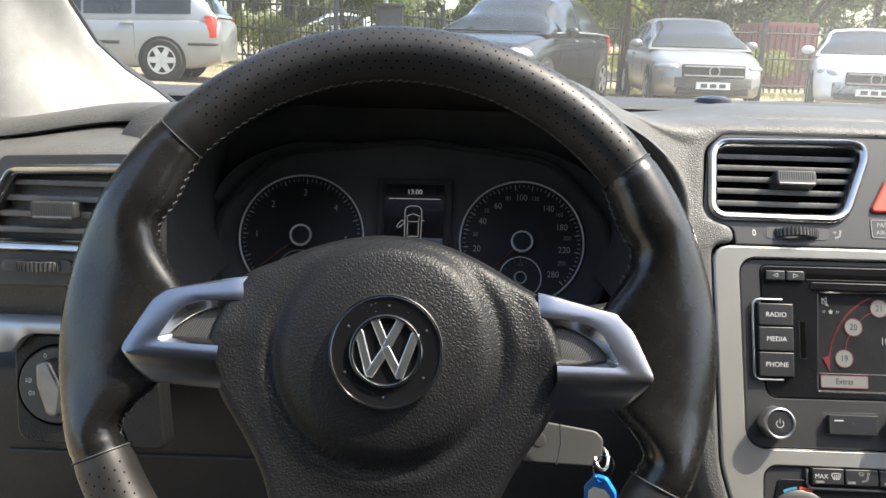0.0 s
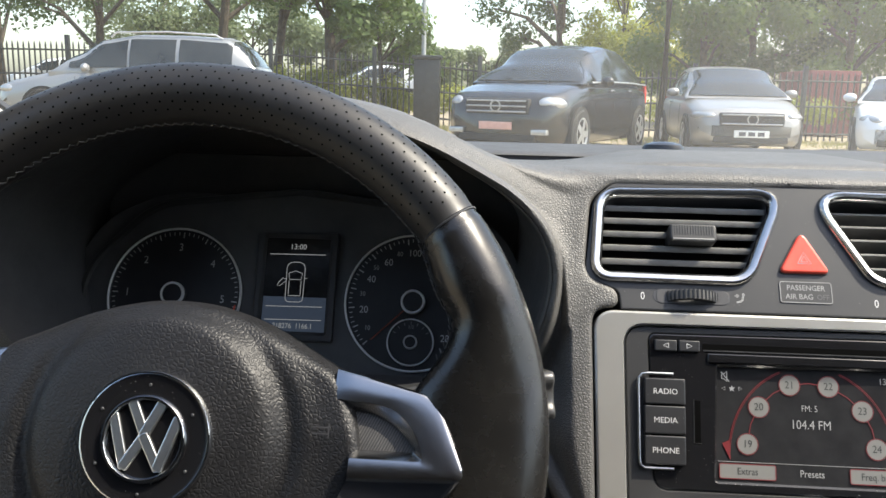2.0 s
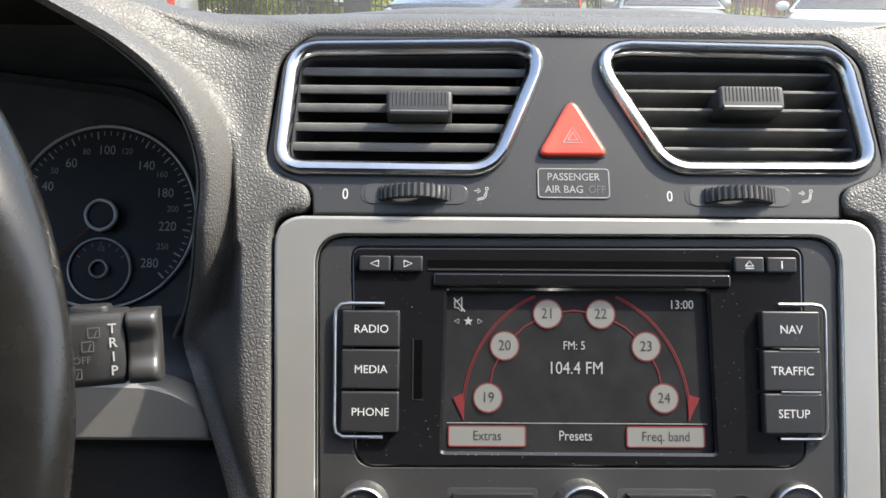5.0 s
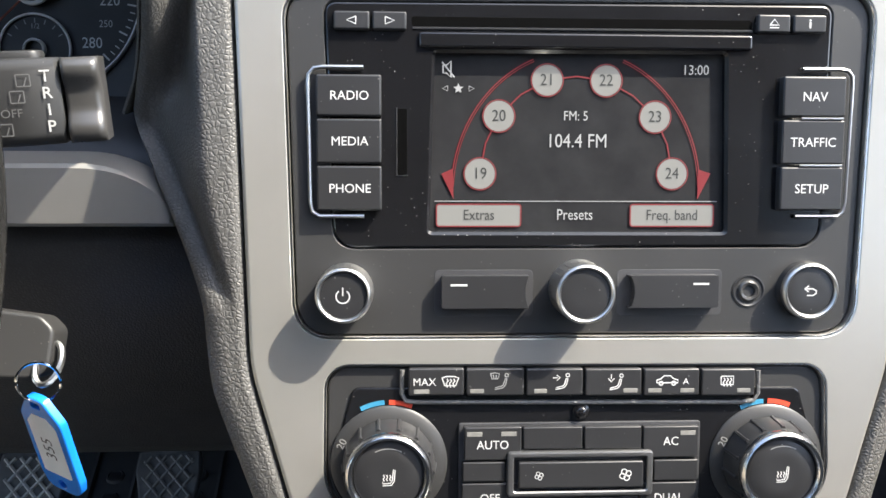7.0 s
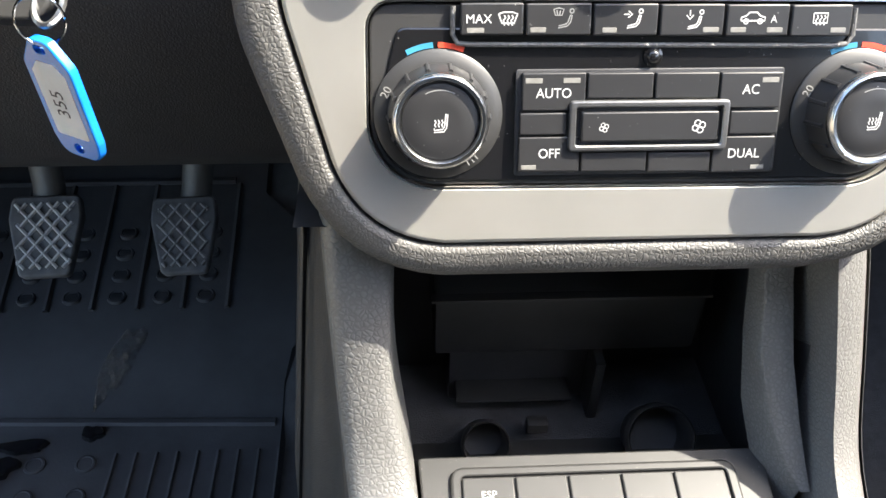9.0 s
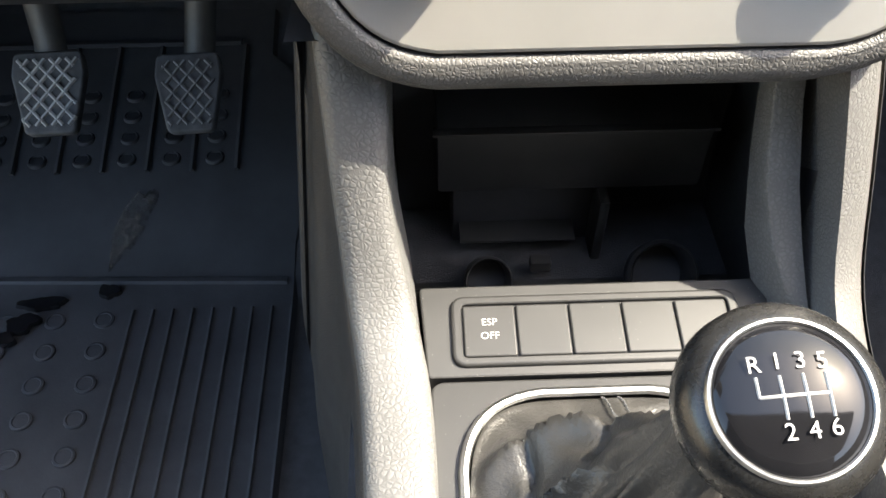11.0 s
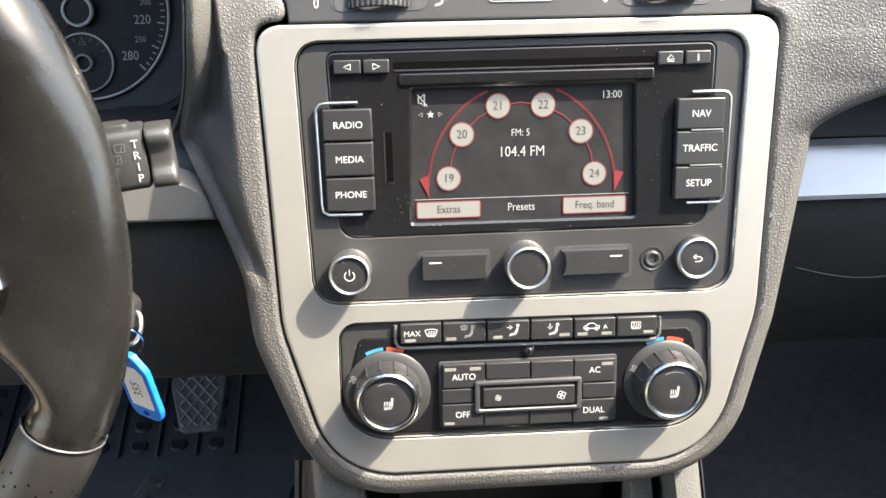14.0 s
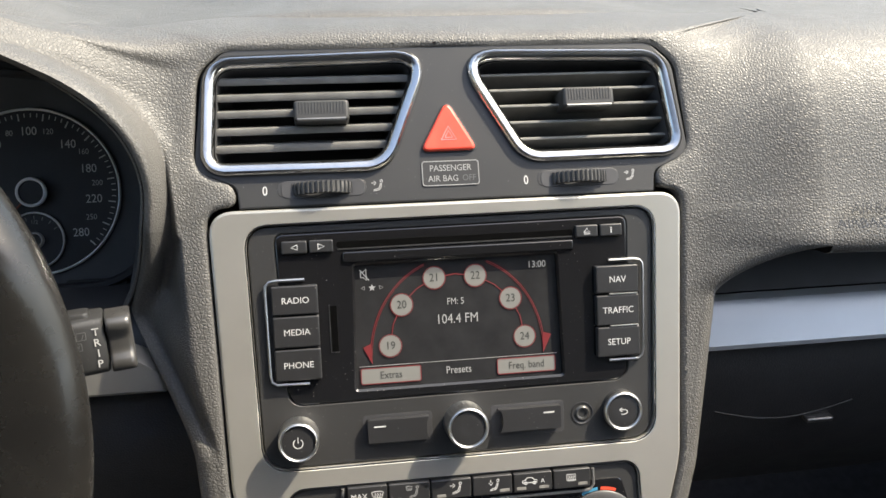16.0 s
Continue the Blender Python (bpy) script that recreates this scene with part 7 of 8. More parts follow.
# ---- windscreen pillar, glass and sensor ----
pillar = thing("windscreen_pillar", pose(-0.66, 0.15, 1.0), "pale grey trimmed windscreen pillar in full sun", "car pillar", kind="structure")
rows = []
for z, fx, fy, mx, my, rx, ry in ((0.93, -0.592, 0.40, -0.66, 0.16, -0.705, -0.25), (0.985, -0.606, 0.345, -0.668, 0.15, -0.71, -0.25), (1.008, -0.617, 0.305, -0.676, 0.14, -0.715, -0.25), (1.03, -0.634, 0.270, -0.684, 0.13, -0.72, -0.25),
                                  (1.055, -0.646, 0.235, -0.690, 0.115, -0.72, -0.25), (1.09, -0.650, 0.195, -0.690, 0.09, -0.715, -0.25), (1.15, -0.640, 0.12, -0.675, 0.03, -0.70, -0.25), (1.25, -0.61, -0.01, -0.64, -0.08, -0.66, -0.28), (1.34, -0.57, -0.13, -0.60, -0.19, -0.62, -0.32)):
    rx, ry = -0.80, my - 0.05
    pts = spline([Vector((fx - 0.018, fy + 0.020, z)), Vector((fx, fy, z)), Vector((fx * 0.62 + mx * 0.38, fy * 0.6 + my * 0.4, z)), Vector((mx, my, z)), Vector((rx, ry, z))], 16)
    rows.append([(p.x + 0.66, p.y - 0.15, z - 1.0) for p in pts])
part("pillar_trim", loft(rows), "pillar", pillar, unit=1, angle=80)
part("edge_seal", tube([(r[3][0] - 0.010, r[3][1] + 0.018, r[3][2]) for r in rows], 0.006, 6), "dark", pillar, unit=1)
grille = part("demister_grille", box(-0.075, -0.115, -0.030, -0.035, -0.075, 0.020, bevel=0.006), "panel", pillar, unit=1)

glass_m, gn, gk, gb = shader("windscreen glass", (0.9, 0.95, 0.93), 0.03)
gt, gg, gx, gf = gn.new("ShaderNodeBsdfTransparent"), gn.new("ShaderNodeBsdfGlossy"), gn.new("ShaderNodeMixShader"), gn.new("ShaderNodeFresnel")
gt.inputs["Color"].default_value = (0.90, 0.93, 0.91, 1)
gg.inputs["Roughness"].default_value = 0.04
gf.inputs["IOR"].default_value = 1.40
gk.new(gf.outputs[0], gx.inputs[0])
gk.new(gt.outputs[0], gx.inputs[1])
gk.new(gg.outputs[0], gx.inputs[2])
# translucent share: thin dust plus the glare veil, put into the glass itself
gd, gm, gz = gn.new("ShaderNodeBsdfTranslucent"), gn.new("ShaderNodeMixShader"), gn.new("ShaderNodeMapRange")
gd.inputs["Color"].default_value = (0.8, 0.78, 0.72, 1)
gz.inputs["To Min"].default_value, gz.inputs["To Max"].default_value = 0.03, 0.12
gk.new(noise_tex(gn, gk, coords(gn, gk), 2.2, 5), gz.inputs["Value"])
# the painted veil strengthens towards the right, like the dash's reflection
gs, gr, gp = gn.new("ShaderNodeSeparateXYZ"), gn.new("ShaderNodeMapRange"), gn.new("ShaderNodeMath")
gk.new(gn.new("ShaderNodeTexCoord").outputs["Object"], gs.inputs[0])
gr.inputs["From Min"].default_value, gr.inputs["From Max"].default_value, gr.inputs["To Min"].default_value = -0.30, 0.12, 0.22
gk.new(gs.outputs["X"], gr.inputs["Value"])
gp.operation = "MULTIPLY"
gk.new(gz.outputs[0], gp.inputs[0])
gk.new(gr.outputs[0], gp.inputs[1])
gk.new(gp.outputs[0], gm.inputs[0])
gk.new(gx.outputs[0], gm.inputs[1])
gk.new(gd.outputs[0], gm.inputs[2])
gk.new(gm.outputs[0], gn["Material Output"].inputs["Surface"])
M["glass"] = glass_m
screen_glass = thing("windscreen", pose(0, 0.3, 1.15), "raked laminated windscreen glass, slightly dusty, with a glare veil put into it", "windscreen", kind="structure")
rows = []
for i in range(13):
    f = i / 12
    row = []
    for j in range(21):
        g = -1 + j / 10
        row.append(((0.79 - 0.20 * f) * g, 0.33 - 0.70 * f - 0.14 * g * g * (1 - 0.3 * f), -0.175 + 0.40 * f - 0.03 * f * f))
    rows.append(row)
pane = part("pane", loft(rows), "glass", screen_glass, unit=1, angle=80)
pane.visible_shadow = False
sensor = single("dash_sensor", lathe([(20, -4), (19.5, 2), (17, 6), (10, 8.5), (0.1, 9.2)], 0, 0, 32), "gloss", pose(-0.016, 0.452, 1.0045) @ Matrix.Diagonal((1.15, 0.75, 1, 1)), "small domed black sun sensor on the dash top", "sensor")

# ---- outside: ground ----
def ground_z(x, y):
    z = 0.14 * smooth(3.0, 11.0, y) + 0.20 * smooth(-1.0, -6.0, x) * smooth(6.0, 13.0, y)
    z += 0.16 * smooth(15.0, 17.2, y) * smooth(0.5, -2.0, x)
    return z


M["gravel"] = mottled("pale gravel", (0.19, 0.155, 0.105), (0.33, 0.275, 0.19), 3.0, 0.9, 0.05, bump_scale=60, bump_strength=0.6, bump_distance=0.01)
M["dry_grass"] = mottled("dry grass blades", (0.22, 0.23, 0.08), (0.36, 0.34, 0.14), 6.0, 0.8, 0.05)
M["fence_metal"] = mottled("black painted steel", (0.014, 0.015, 0.014), (0.03, 0.03, 0.028), 9.0, 0.45, 0.1)
M["bark"] = mottled("tree bark", (0.035, 0.028, 0.020), (0.085, 0.066, 0.048), 7.0, 0.9, 0.05, bump_scale=25, bump_strength=0.7, bump_distance=0.02)
M["leaf_dark"] = mottled("dark leaves", (0.028, 0.052, 0.012), (0.070, 0.115, 0.028), 0.9, 0.55, 0.1)
M["leaf_mid"] = mottled("green leaves", (0.060, 0.100, 0.020), (0.125, 0.185, 0.042), 0.9, 0.55, 0.1)
M["leaf_light"] = mottled("yellow green leaves", (0.17, 0.20, 0.025), (0.33, 0.35, 0.05), 0.9, 0.55, 0.1)
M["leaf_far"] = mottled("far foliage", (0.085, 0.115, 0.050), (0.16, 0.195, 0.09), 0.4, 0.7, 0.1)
for nm in ("leaf_dark", "leaf_mid", "leaf_light", "leaf_far", "dry_grass"):
    tree_n, tree_k = M[nm].node_tree.nodes, M[nm].node_tree.links
    tl, mx = tree_n.new("ShaderNodeBsdfTranslucent"), tree_n.new("ShaderNodeMixShader")
    mx.inputs[0].default_value = 0.48
    tree_k.new(tree_n["Principled BSDF"].inputs["Base Color"].links[0].from_socket, tl.inputs["Color"])
    tree_k.new(tree_n["Principled BSDF"].outputs[0], mx.inputs[1])
    tree_k.new(tl.outputs[0], mx.inputs[2])
    tree_k.new(mx.outputs[0], tree_n["Material Output"].inputs["Surface"])

gx = [-900, -300, -120, -60, -40, -30] + [-24 + 1.0 * i for i in range(52)] + [32, 45, 70, 120, 300, 900]
gy = [-900, -200, -60, -20, -8, -4, -2, 0] + [1 + 0.5 * i for i in range(40)] + [22, 24, 27, 31, 36, 45, 60, 90, 160, 400, 1200]
single("ground", loft([[(x, y, ground_z(x, y) - 0.03 + (0.012 * noise.noise((x * 0.9, y * 0.9, 0)) if 4 < y < 20 else 0)) for x in gx] for y in gy], flip=True), "gravel", Matrix(), "pale beige gravel of a parking lot", "ground", kind="structure", unit=1, angle=80)

rng = random.Random(4)
grass = bmesh.new()
for i in range(16000):
    x, y = rng.uniform(-13, 15), 15.2 + 3.0 * rng.random() ** 0.6
    if rng.random() < 0.10:
        y = rng.uniform(14.2, 16.0)
    if noise.noise((x * 0.8, y * 1.3, 3.0)) + 0.35 * (y - 16.6) < rng.uniform(-0.35, 0.25):
        continue
    z = ground_z(x, y) - 0.03
    h, a = rng.uniform(0.04, 0.15), rng.uniform(0, 6.28)
    w = 0.007
    lean = Vector((rng.uniform(-0.06, 0.06), rng.uniform(-0.06, 0.06), h))
    p = Vector((x, y, z))
    q = Vector((math.cos(a) * w, math.sin(a) * w, 0))
    grass.faces.new([grass.verts.new(v) for v in (p - q, p + q, p + lean)])
single("grass", grass, "dry_grass", Matrix(), "dry yellowing grass along the fence", "grass", kind="stuff", unit=1)

# ---- fence ----
FY = 17.6
fence = thing("fence", pose(0, FY, 0.2), "black steel picket fence round the parking lot", "fence")
picket = None
xs = [-13.0 + 0.125 * i for i in range(225)]
for i, x in enumerate(xs):
    z0 = ground_z(x, FY) - 0.02
    if i % 18 == 9:
        if i == 9:
            post = part("post", box(-0.045, -0.045, 0, 0.045, 0.045, 1.62, bevel=0.008), "fence_metal", fence, unit=1)
            post.matrix_local = Matrix.Translation((x, 0, z0 - 0.2))
        else:
            share("post", post, fence, Matrix.Translation((x, 0, z0 - 0.2)))
        continue
    if picket is None:
        b = box(-0.014, -0.014, 0.08, 0.014, 0.014, 1.40)
        tip = [b.verts.new(p) for p in ((-0.014, -0.014, 1.40), (0.014, -0.014, 1.40), (0.014, 0.014, 1.40), (-0.014, 0.014, 1.40), (0, 0, 1.50))]
        for k in range(4):
            b.faces.new((tip[k], tip[(k + 1) % 4], tip[4]))
        picket = part("picket", b, "fence_metal", fence, unit=1)
        picket.matrix_local = Matrix.Translation((x, 0, z0 - 0.2))
    else:
        share("picket", picket, fence, Matrix.Translation((x, 0, z0 - 0.2)))
for h in (0.22, 0.78, 1.30):
    part("rail", tube([(x, 0.0, ground_z(x, FY) - 0.22 + h) for x in [-13 + 1.0 * i for i in range(29)]], 0.022, 6), "fence_metal", fence, unit=1)

gate = thing("gate_pillar", pose(-1.72, FY - 0.25, ground_z(-1.72, FY)), "dark painted gate pillar beside the fence", "pillar")
part("shaft", box(-0.27, -0.2, -0.05, 0.27, 0.2, 1.40, bevel=0.02), "fence_metal", gate, unit=1)
part("cap", box(-0.31, -0.24, 1.40, 0.31, 0.24, 1.48, bevel=0.02), "fence_metal", gate, unit=1)
lamp = thing("street_lamp", pose(-1.86, FY + 0.4, 0.4), "slim grey street lamp post", "street lamp")
part("post", tube([(0, 0, -0.2), (0, 0, 3), (0, 0, 8)], lambda f: 0.055 - 0.02 * f, 8), mottled("galvanised steel", (0.24, 0.25, 0.25), (0.36, 0.37, 0.37), 6, 0.5), lamp, unit=1)
part("lamp_head", box(-0.1, -0.5, 7.95, 0.1, 0.1, 8.05, bevel=0.03), "fence_metal", lamp, unit=1)
pole = single("utility_pole", tube([(0, 0, -0.2), (0, 0, 4), (0.05, 0, 9)], lambda f: 0.15 - 0.05 * f, 10), "bark", pose(3.15, 17.1, 0.14), "dark wooden utility pole by the fence", "pole", unit=1)

# ---- trees and shrubs ----
def leaves(bm, centre, radius, count, size, rng, flat=0.8):
    """Leaf sprays scattered through a clump, thicker towards its skin."""
    for _ in range(count):
        d = Vector((rng.gauss(0, 1), rng.gauss(0, 1), rng.gauss(0, 1)))
        d.normalize()
        p = centre + Vector((d.x, d.y, d.z * flat)) * radius * rng.uniform(0.45, 1.08)
        n = (d + Vector((rng.uniform(-0.9, 0.9), rng.uniform(-0.9, 0.9), rng.uniform(-0.3, 0.9)))).normalized()
        u = n.orthogonal().normalized()
        u.rotate(Matrix.Rotation(rng.uniform(0, 6.28), 3, n))
        w = n.cross(u)
        s = size * rng.uniform(0.6, 1.35)
        bm.faces.new([bm.verts.new(v) for v in (p - u * s, p - w * s * 0.42, p + u * s * 0.9, p + w * s * 0.42)])


def tree(x, y, height, trunk, crown, seed, material, label, clumps=26, leaf=0.14, per=110, bare=0.42, lean=0.0, category="tree"):
    rng = random.Random(seed)
    z = ground_z(x, y) - 0.05
    t = thing("tree", pose(x, y, z), label, category)
    b = bmesh.new()
    tips = []
    top = Vector((lean, 0, height * 0.62))
    spine = [Vector((lean * f + 0.10 * math.sin(3 * f + seed), 0.1 * math.sin(2 * f + 2 * seed), height * 0.68 * f)) for f in [i / 8 for i in range(9)]]
    tube(spine, lambda f: trunk * 0.72 * (1.15 - 0.85 * f), 9, bm=b)
    for k in range(11):
        f = max(0.25, bare - 0.15) + (1 - max(0.25, bare - 0.15)) * k / 11
        s = spine[min(8, int(f * 8))]
        a = rng.uniform(0, 6.28)
        e = s + Vector((math.cos(a), math.sin(a), rng.uniform(0.35, 0.9))) * crown * rng.uniform(0.55, 0.95)
        m = s.lerp(e, 0.5) + Vector((0, 0, 0.12 * crown))
        tube([s, m, e], lambda q, f=f: trunk * 0.42 * (1.1 - f * 0.5) * (1 - 0.75 * q), 6, bm=b)
        tips.append(e)
    part("trunk", b, "bark", t, unit=1)
    c = bmesh.new()
    for k in range(clumps):
        if k < len(tips):
            p = tips[k]
        else:
            a, r = rng.uniform(0, 6.28), crown * math.sqrt(rng.random())
            p = Vector((lean + r * math.cos(a), r * math.sin(a), height * (bare + (1 - bare) * rng.uniform(0.05, 1.0) * (1 - 0.35 * r / crown))))
        leaves(c, p, crown * rng.uniform(0.22, 0.42), int(per * 3.4), leaf * 0.58, rng)
    part("crown", c, material, t, unit=1)
    return t


tree(-10.2, 20.5, 8.0, 0.16, 2.6, 11, "leaf_dark", "slender dark green tree behind the fence", 26, 0.13, 110, 0.40)
tree(-7.6, 21.5, 9.0, 0.20, 2.6, 12, "leaf_dark", "slender tree with a forked dark trunk", 16, 0.13, 100, 0.58, 0.4)
tree(-5.9, 20.2, 8.0, 0.17, 2.2, 13, "leaf_mid", "slender leaning tree behind the fence", 16, 0.13, 100, 0.55, 0.6)
tree(-4.3, 19.6, 8.5, 0.20, 2.1, 14, "leaf_mid", "leafy green tree with several stems", 30, 0.13, 120, 0.30)
tree(-2.9, 19.0, 5.4, 0.09, 1.25, 15, "leaf_mid", "young bushy green tree by the fence", 24, 0.14, 120, 0.34)
tree(2.2, 33.0, 10.5, 0.34, 3.4, 16, "leaf_dark", "broad dark tree with a stout trunk", 30, 0.20, 120, 0.50)
tree(-15.0, 24.0, 9.0, 0.2, 3.4, 17, "leaf_dark", "dark tree at the edge of the lot", 26, 0.17, 110, 0.3)
for x, y, h, cr, sd, mt in ((6.2, 27.0, 9.0, 2.2, 21, "leaf_mid"), (8.4, 29.0, 10.5, 2.5, 22, "leaf_dark"), (10.6, 26.5, 10.0, 2.6, 23, "leaf_mid"), (13.4, 28.0, 11.0, 2.8, 24, "leaf_mid"), (16.2, 26.0, 10.0, 3.0, 25, "leaf_dark"), (19.5, 29.0, 11.0, 3.2, 26, "leaf_dark"), (5.0, 36.0, 8.0, 2.4, 27, "leaf_light"), (23.0, 32.0, 11.0, 3.4, 28, "leaf_mid")):
    tree(x, y, h, 0.18, cr, sd, mt, "tall birch-like tree with hanging green foliage", 30, 0.17, 120, 0.10)
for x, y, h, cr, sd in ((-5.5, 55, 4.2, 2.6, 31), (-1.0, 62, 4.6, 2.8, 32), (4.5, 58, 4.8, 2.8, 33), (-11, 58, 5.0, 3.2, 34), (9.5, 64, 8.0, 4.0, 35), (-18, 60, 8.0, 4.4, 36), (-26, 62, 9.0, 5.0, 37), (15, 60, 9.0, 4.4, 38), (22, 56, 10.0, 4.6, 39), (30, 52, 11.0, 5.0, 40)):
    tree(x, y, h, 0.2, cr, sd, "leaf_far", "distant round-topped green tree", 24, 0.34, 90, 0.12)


def shrub(x, y, r, h, seed, material, label, count=2600, leaf=0.045):
    rng = random.Random(seed)
    t = thing("shrub", pose(x, y, ground_z(x, y) - 0.05), label, "shrub", "shrubs behind the fence")
    b, c = bmesh.new(), bmesh.new()
    for k in range(6):
        a = rng.uniform(0, 6.28)
        e = Vector((r * 0.6 * math.cos(a), r * 0.6 * math.sin(a), h * rng.uniform(0.5, 0.85)))
        tube([(0, 0, -0.05), e * 0.5, e], lambda q: 0.016 * (1.2 - q), 5, bm=b)
        leaves(c, e, r * 0.55, count // 6, leaf, rng)
    part("stems", b, "bark", t, unit=1)
    part("foliage", c, material, t, unit=1)


for i, (x, r, h, mt) in enumerate(((-4.0, 0.7, 1.0, "leaf_light"), (-3.1, 0.7, 1.1, "leaf_light"), (-2.5, 0.55, 0.85, "leaf_light"), (-4.9, 0.8, 1.2, "leaf_light"), (-6.2, 0.8, 1.0, "leaf_light"), (-7.6, 0.8, 1.0, "leaf_mid"), (-9.2, 0.9, 0.9, "leaf_mid"), (-1.0, 0.7, 0.9, "leaf_light"), (0.4, 0.8, 0.9, "leaf_mid"), (3.6, 0.7, 1.0, "leaf_light"), (5.4, 0.8, 1.0, "leaf_mid"), (6.6, 0.7, 0.9, "leaf_light"), (8.2, 0.9, 1.1, "leaf_mid"), (10.4, 1.0, 1.2, "leaf_mid"))):
    shrub(x, FY + 0.9 + 0.35 * (i % 3), r, h, 60 + i, mt, "yellow green shrub growing behind the fence" if mt == "leaf_light" else "green shrub growing behind the fence")

M["red_sheet"] = mottled("faded red sheet metal", (0.15, 0.042, 0.042), (0.21, 0.06, 0.058), 2, 0.6)
shed = thing("storage_container", pose(8.2, 21.4, 0.15), "faded red storage container behind the fence", "container")
part("body", box(-0.62, 0, 0, 0.62, 2.4, 1.62, bevel=0.03), "red_sheet", shed, unit=1)
for i in range(6):
    part("rib", box(-0.55 + 0.22 * i - 0.03, -0.04, 0.1, -0.55 + 0.22 * i + 0.03, 0.0, 1.52), "red_sheet", shed, unit=1)

# ---- parked cars ----
def paint(name, colour, rough=0.32, metal=0.4):
    m = mottled(name, tuple(c * 0.9 for c in colour), colour, 1.5, rough, 0.08, metal=metal)
    m.node_tree.nodes["Principled BSDF"].inputs["Coat Weight"].default_value = 0.6
    m.node_tree.nodes["Principled BSDF"].inputs["Coat Roughness"].default_value = 0.12
    return m


M["car_silver"] = paint("silver car paint", (0.27, 0.272, 0.275))
M["car_dark"] = paint("dark grey car paint", (0.030, 0.030, 0.030), 0.22)
M["car_grey"] = paint("warm grey car paint", (0.30, 0.285, 0.265))
M["car_white"] = paint("white car paint", (0.70, 0.71, 0.72), 0.35, 0.0)
M["car_glass"] = mottled("tinted car glass", (0.014, 0.017, 0.018), (0.030, 0.034, 0.034), 2, 0.08, 0.03, Specular_IOR_Level=0.6)
M["tyre"] = mottled("tyre rubber", (0.014, 0.014, 0.014), (0.028, 0.027, 0.026), 20, 0.8)
M["alloy"] = mottled("wheel alloy", (0.42, 0.42, 0.42), (0.56, 0.56, 0.56), 12, 0.4, 0.08, metal=0.7)
M["lamp_clear"] = mottled("clear lamp lens", (0.30, 0.31, 0.32), (0.45, 0.46, 0.47), 14, 0.12, 0.05, metal=0.5)
M["lamp_red"] = mottled("red lamp lens", (0.42, 0.03, 0.02), (0.55, 0.05, 0.03), 14, 0.2, 0.05)
M["plate"] = mottled("plate white", (0.60, 0.60, 0.58), (0.72, 0.72, 0.70), 14, 0.5)
M["plate_bar"] = mottled("plate bars", (0.05, 0.05, 0.06), (0.08, 0.08, 0.09), 14, 0.5)
M["plate_red"] = mottled("plate reddish", (0.50, 0.28, 0.24), (0.62, 0.36, 0.30), 14, 0.5)


def curve(table, v):
    """Smooth interpolation in a table of (position, value)."""
    if v <= table[0][0]:
        return table[0][1]
    for (a, p), (b, q) in zip(table, table[1:]):
        if v <= b:
            f = (v - a) / (b - a)
            f = f * f * (3 - 2 * f) * 0.5 + f * 0.5
            return p + (q - p) * f
    return table[-1][1]


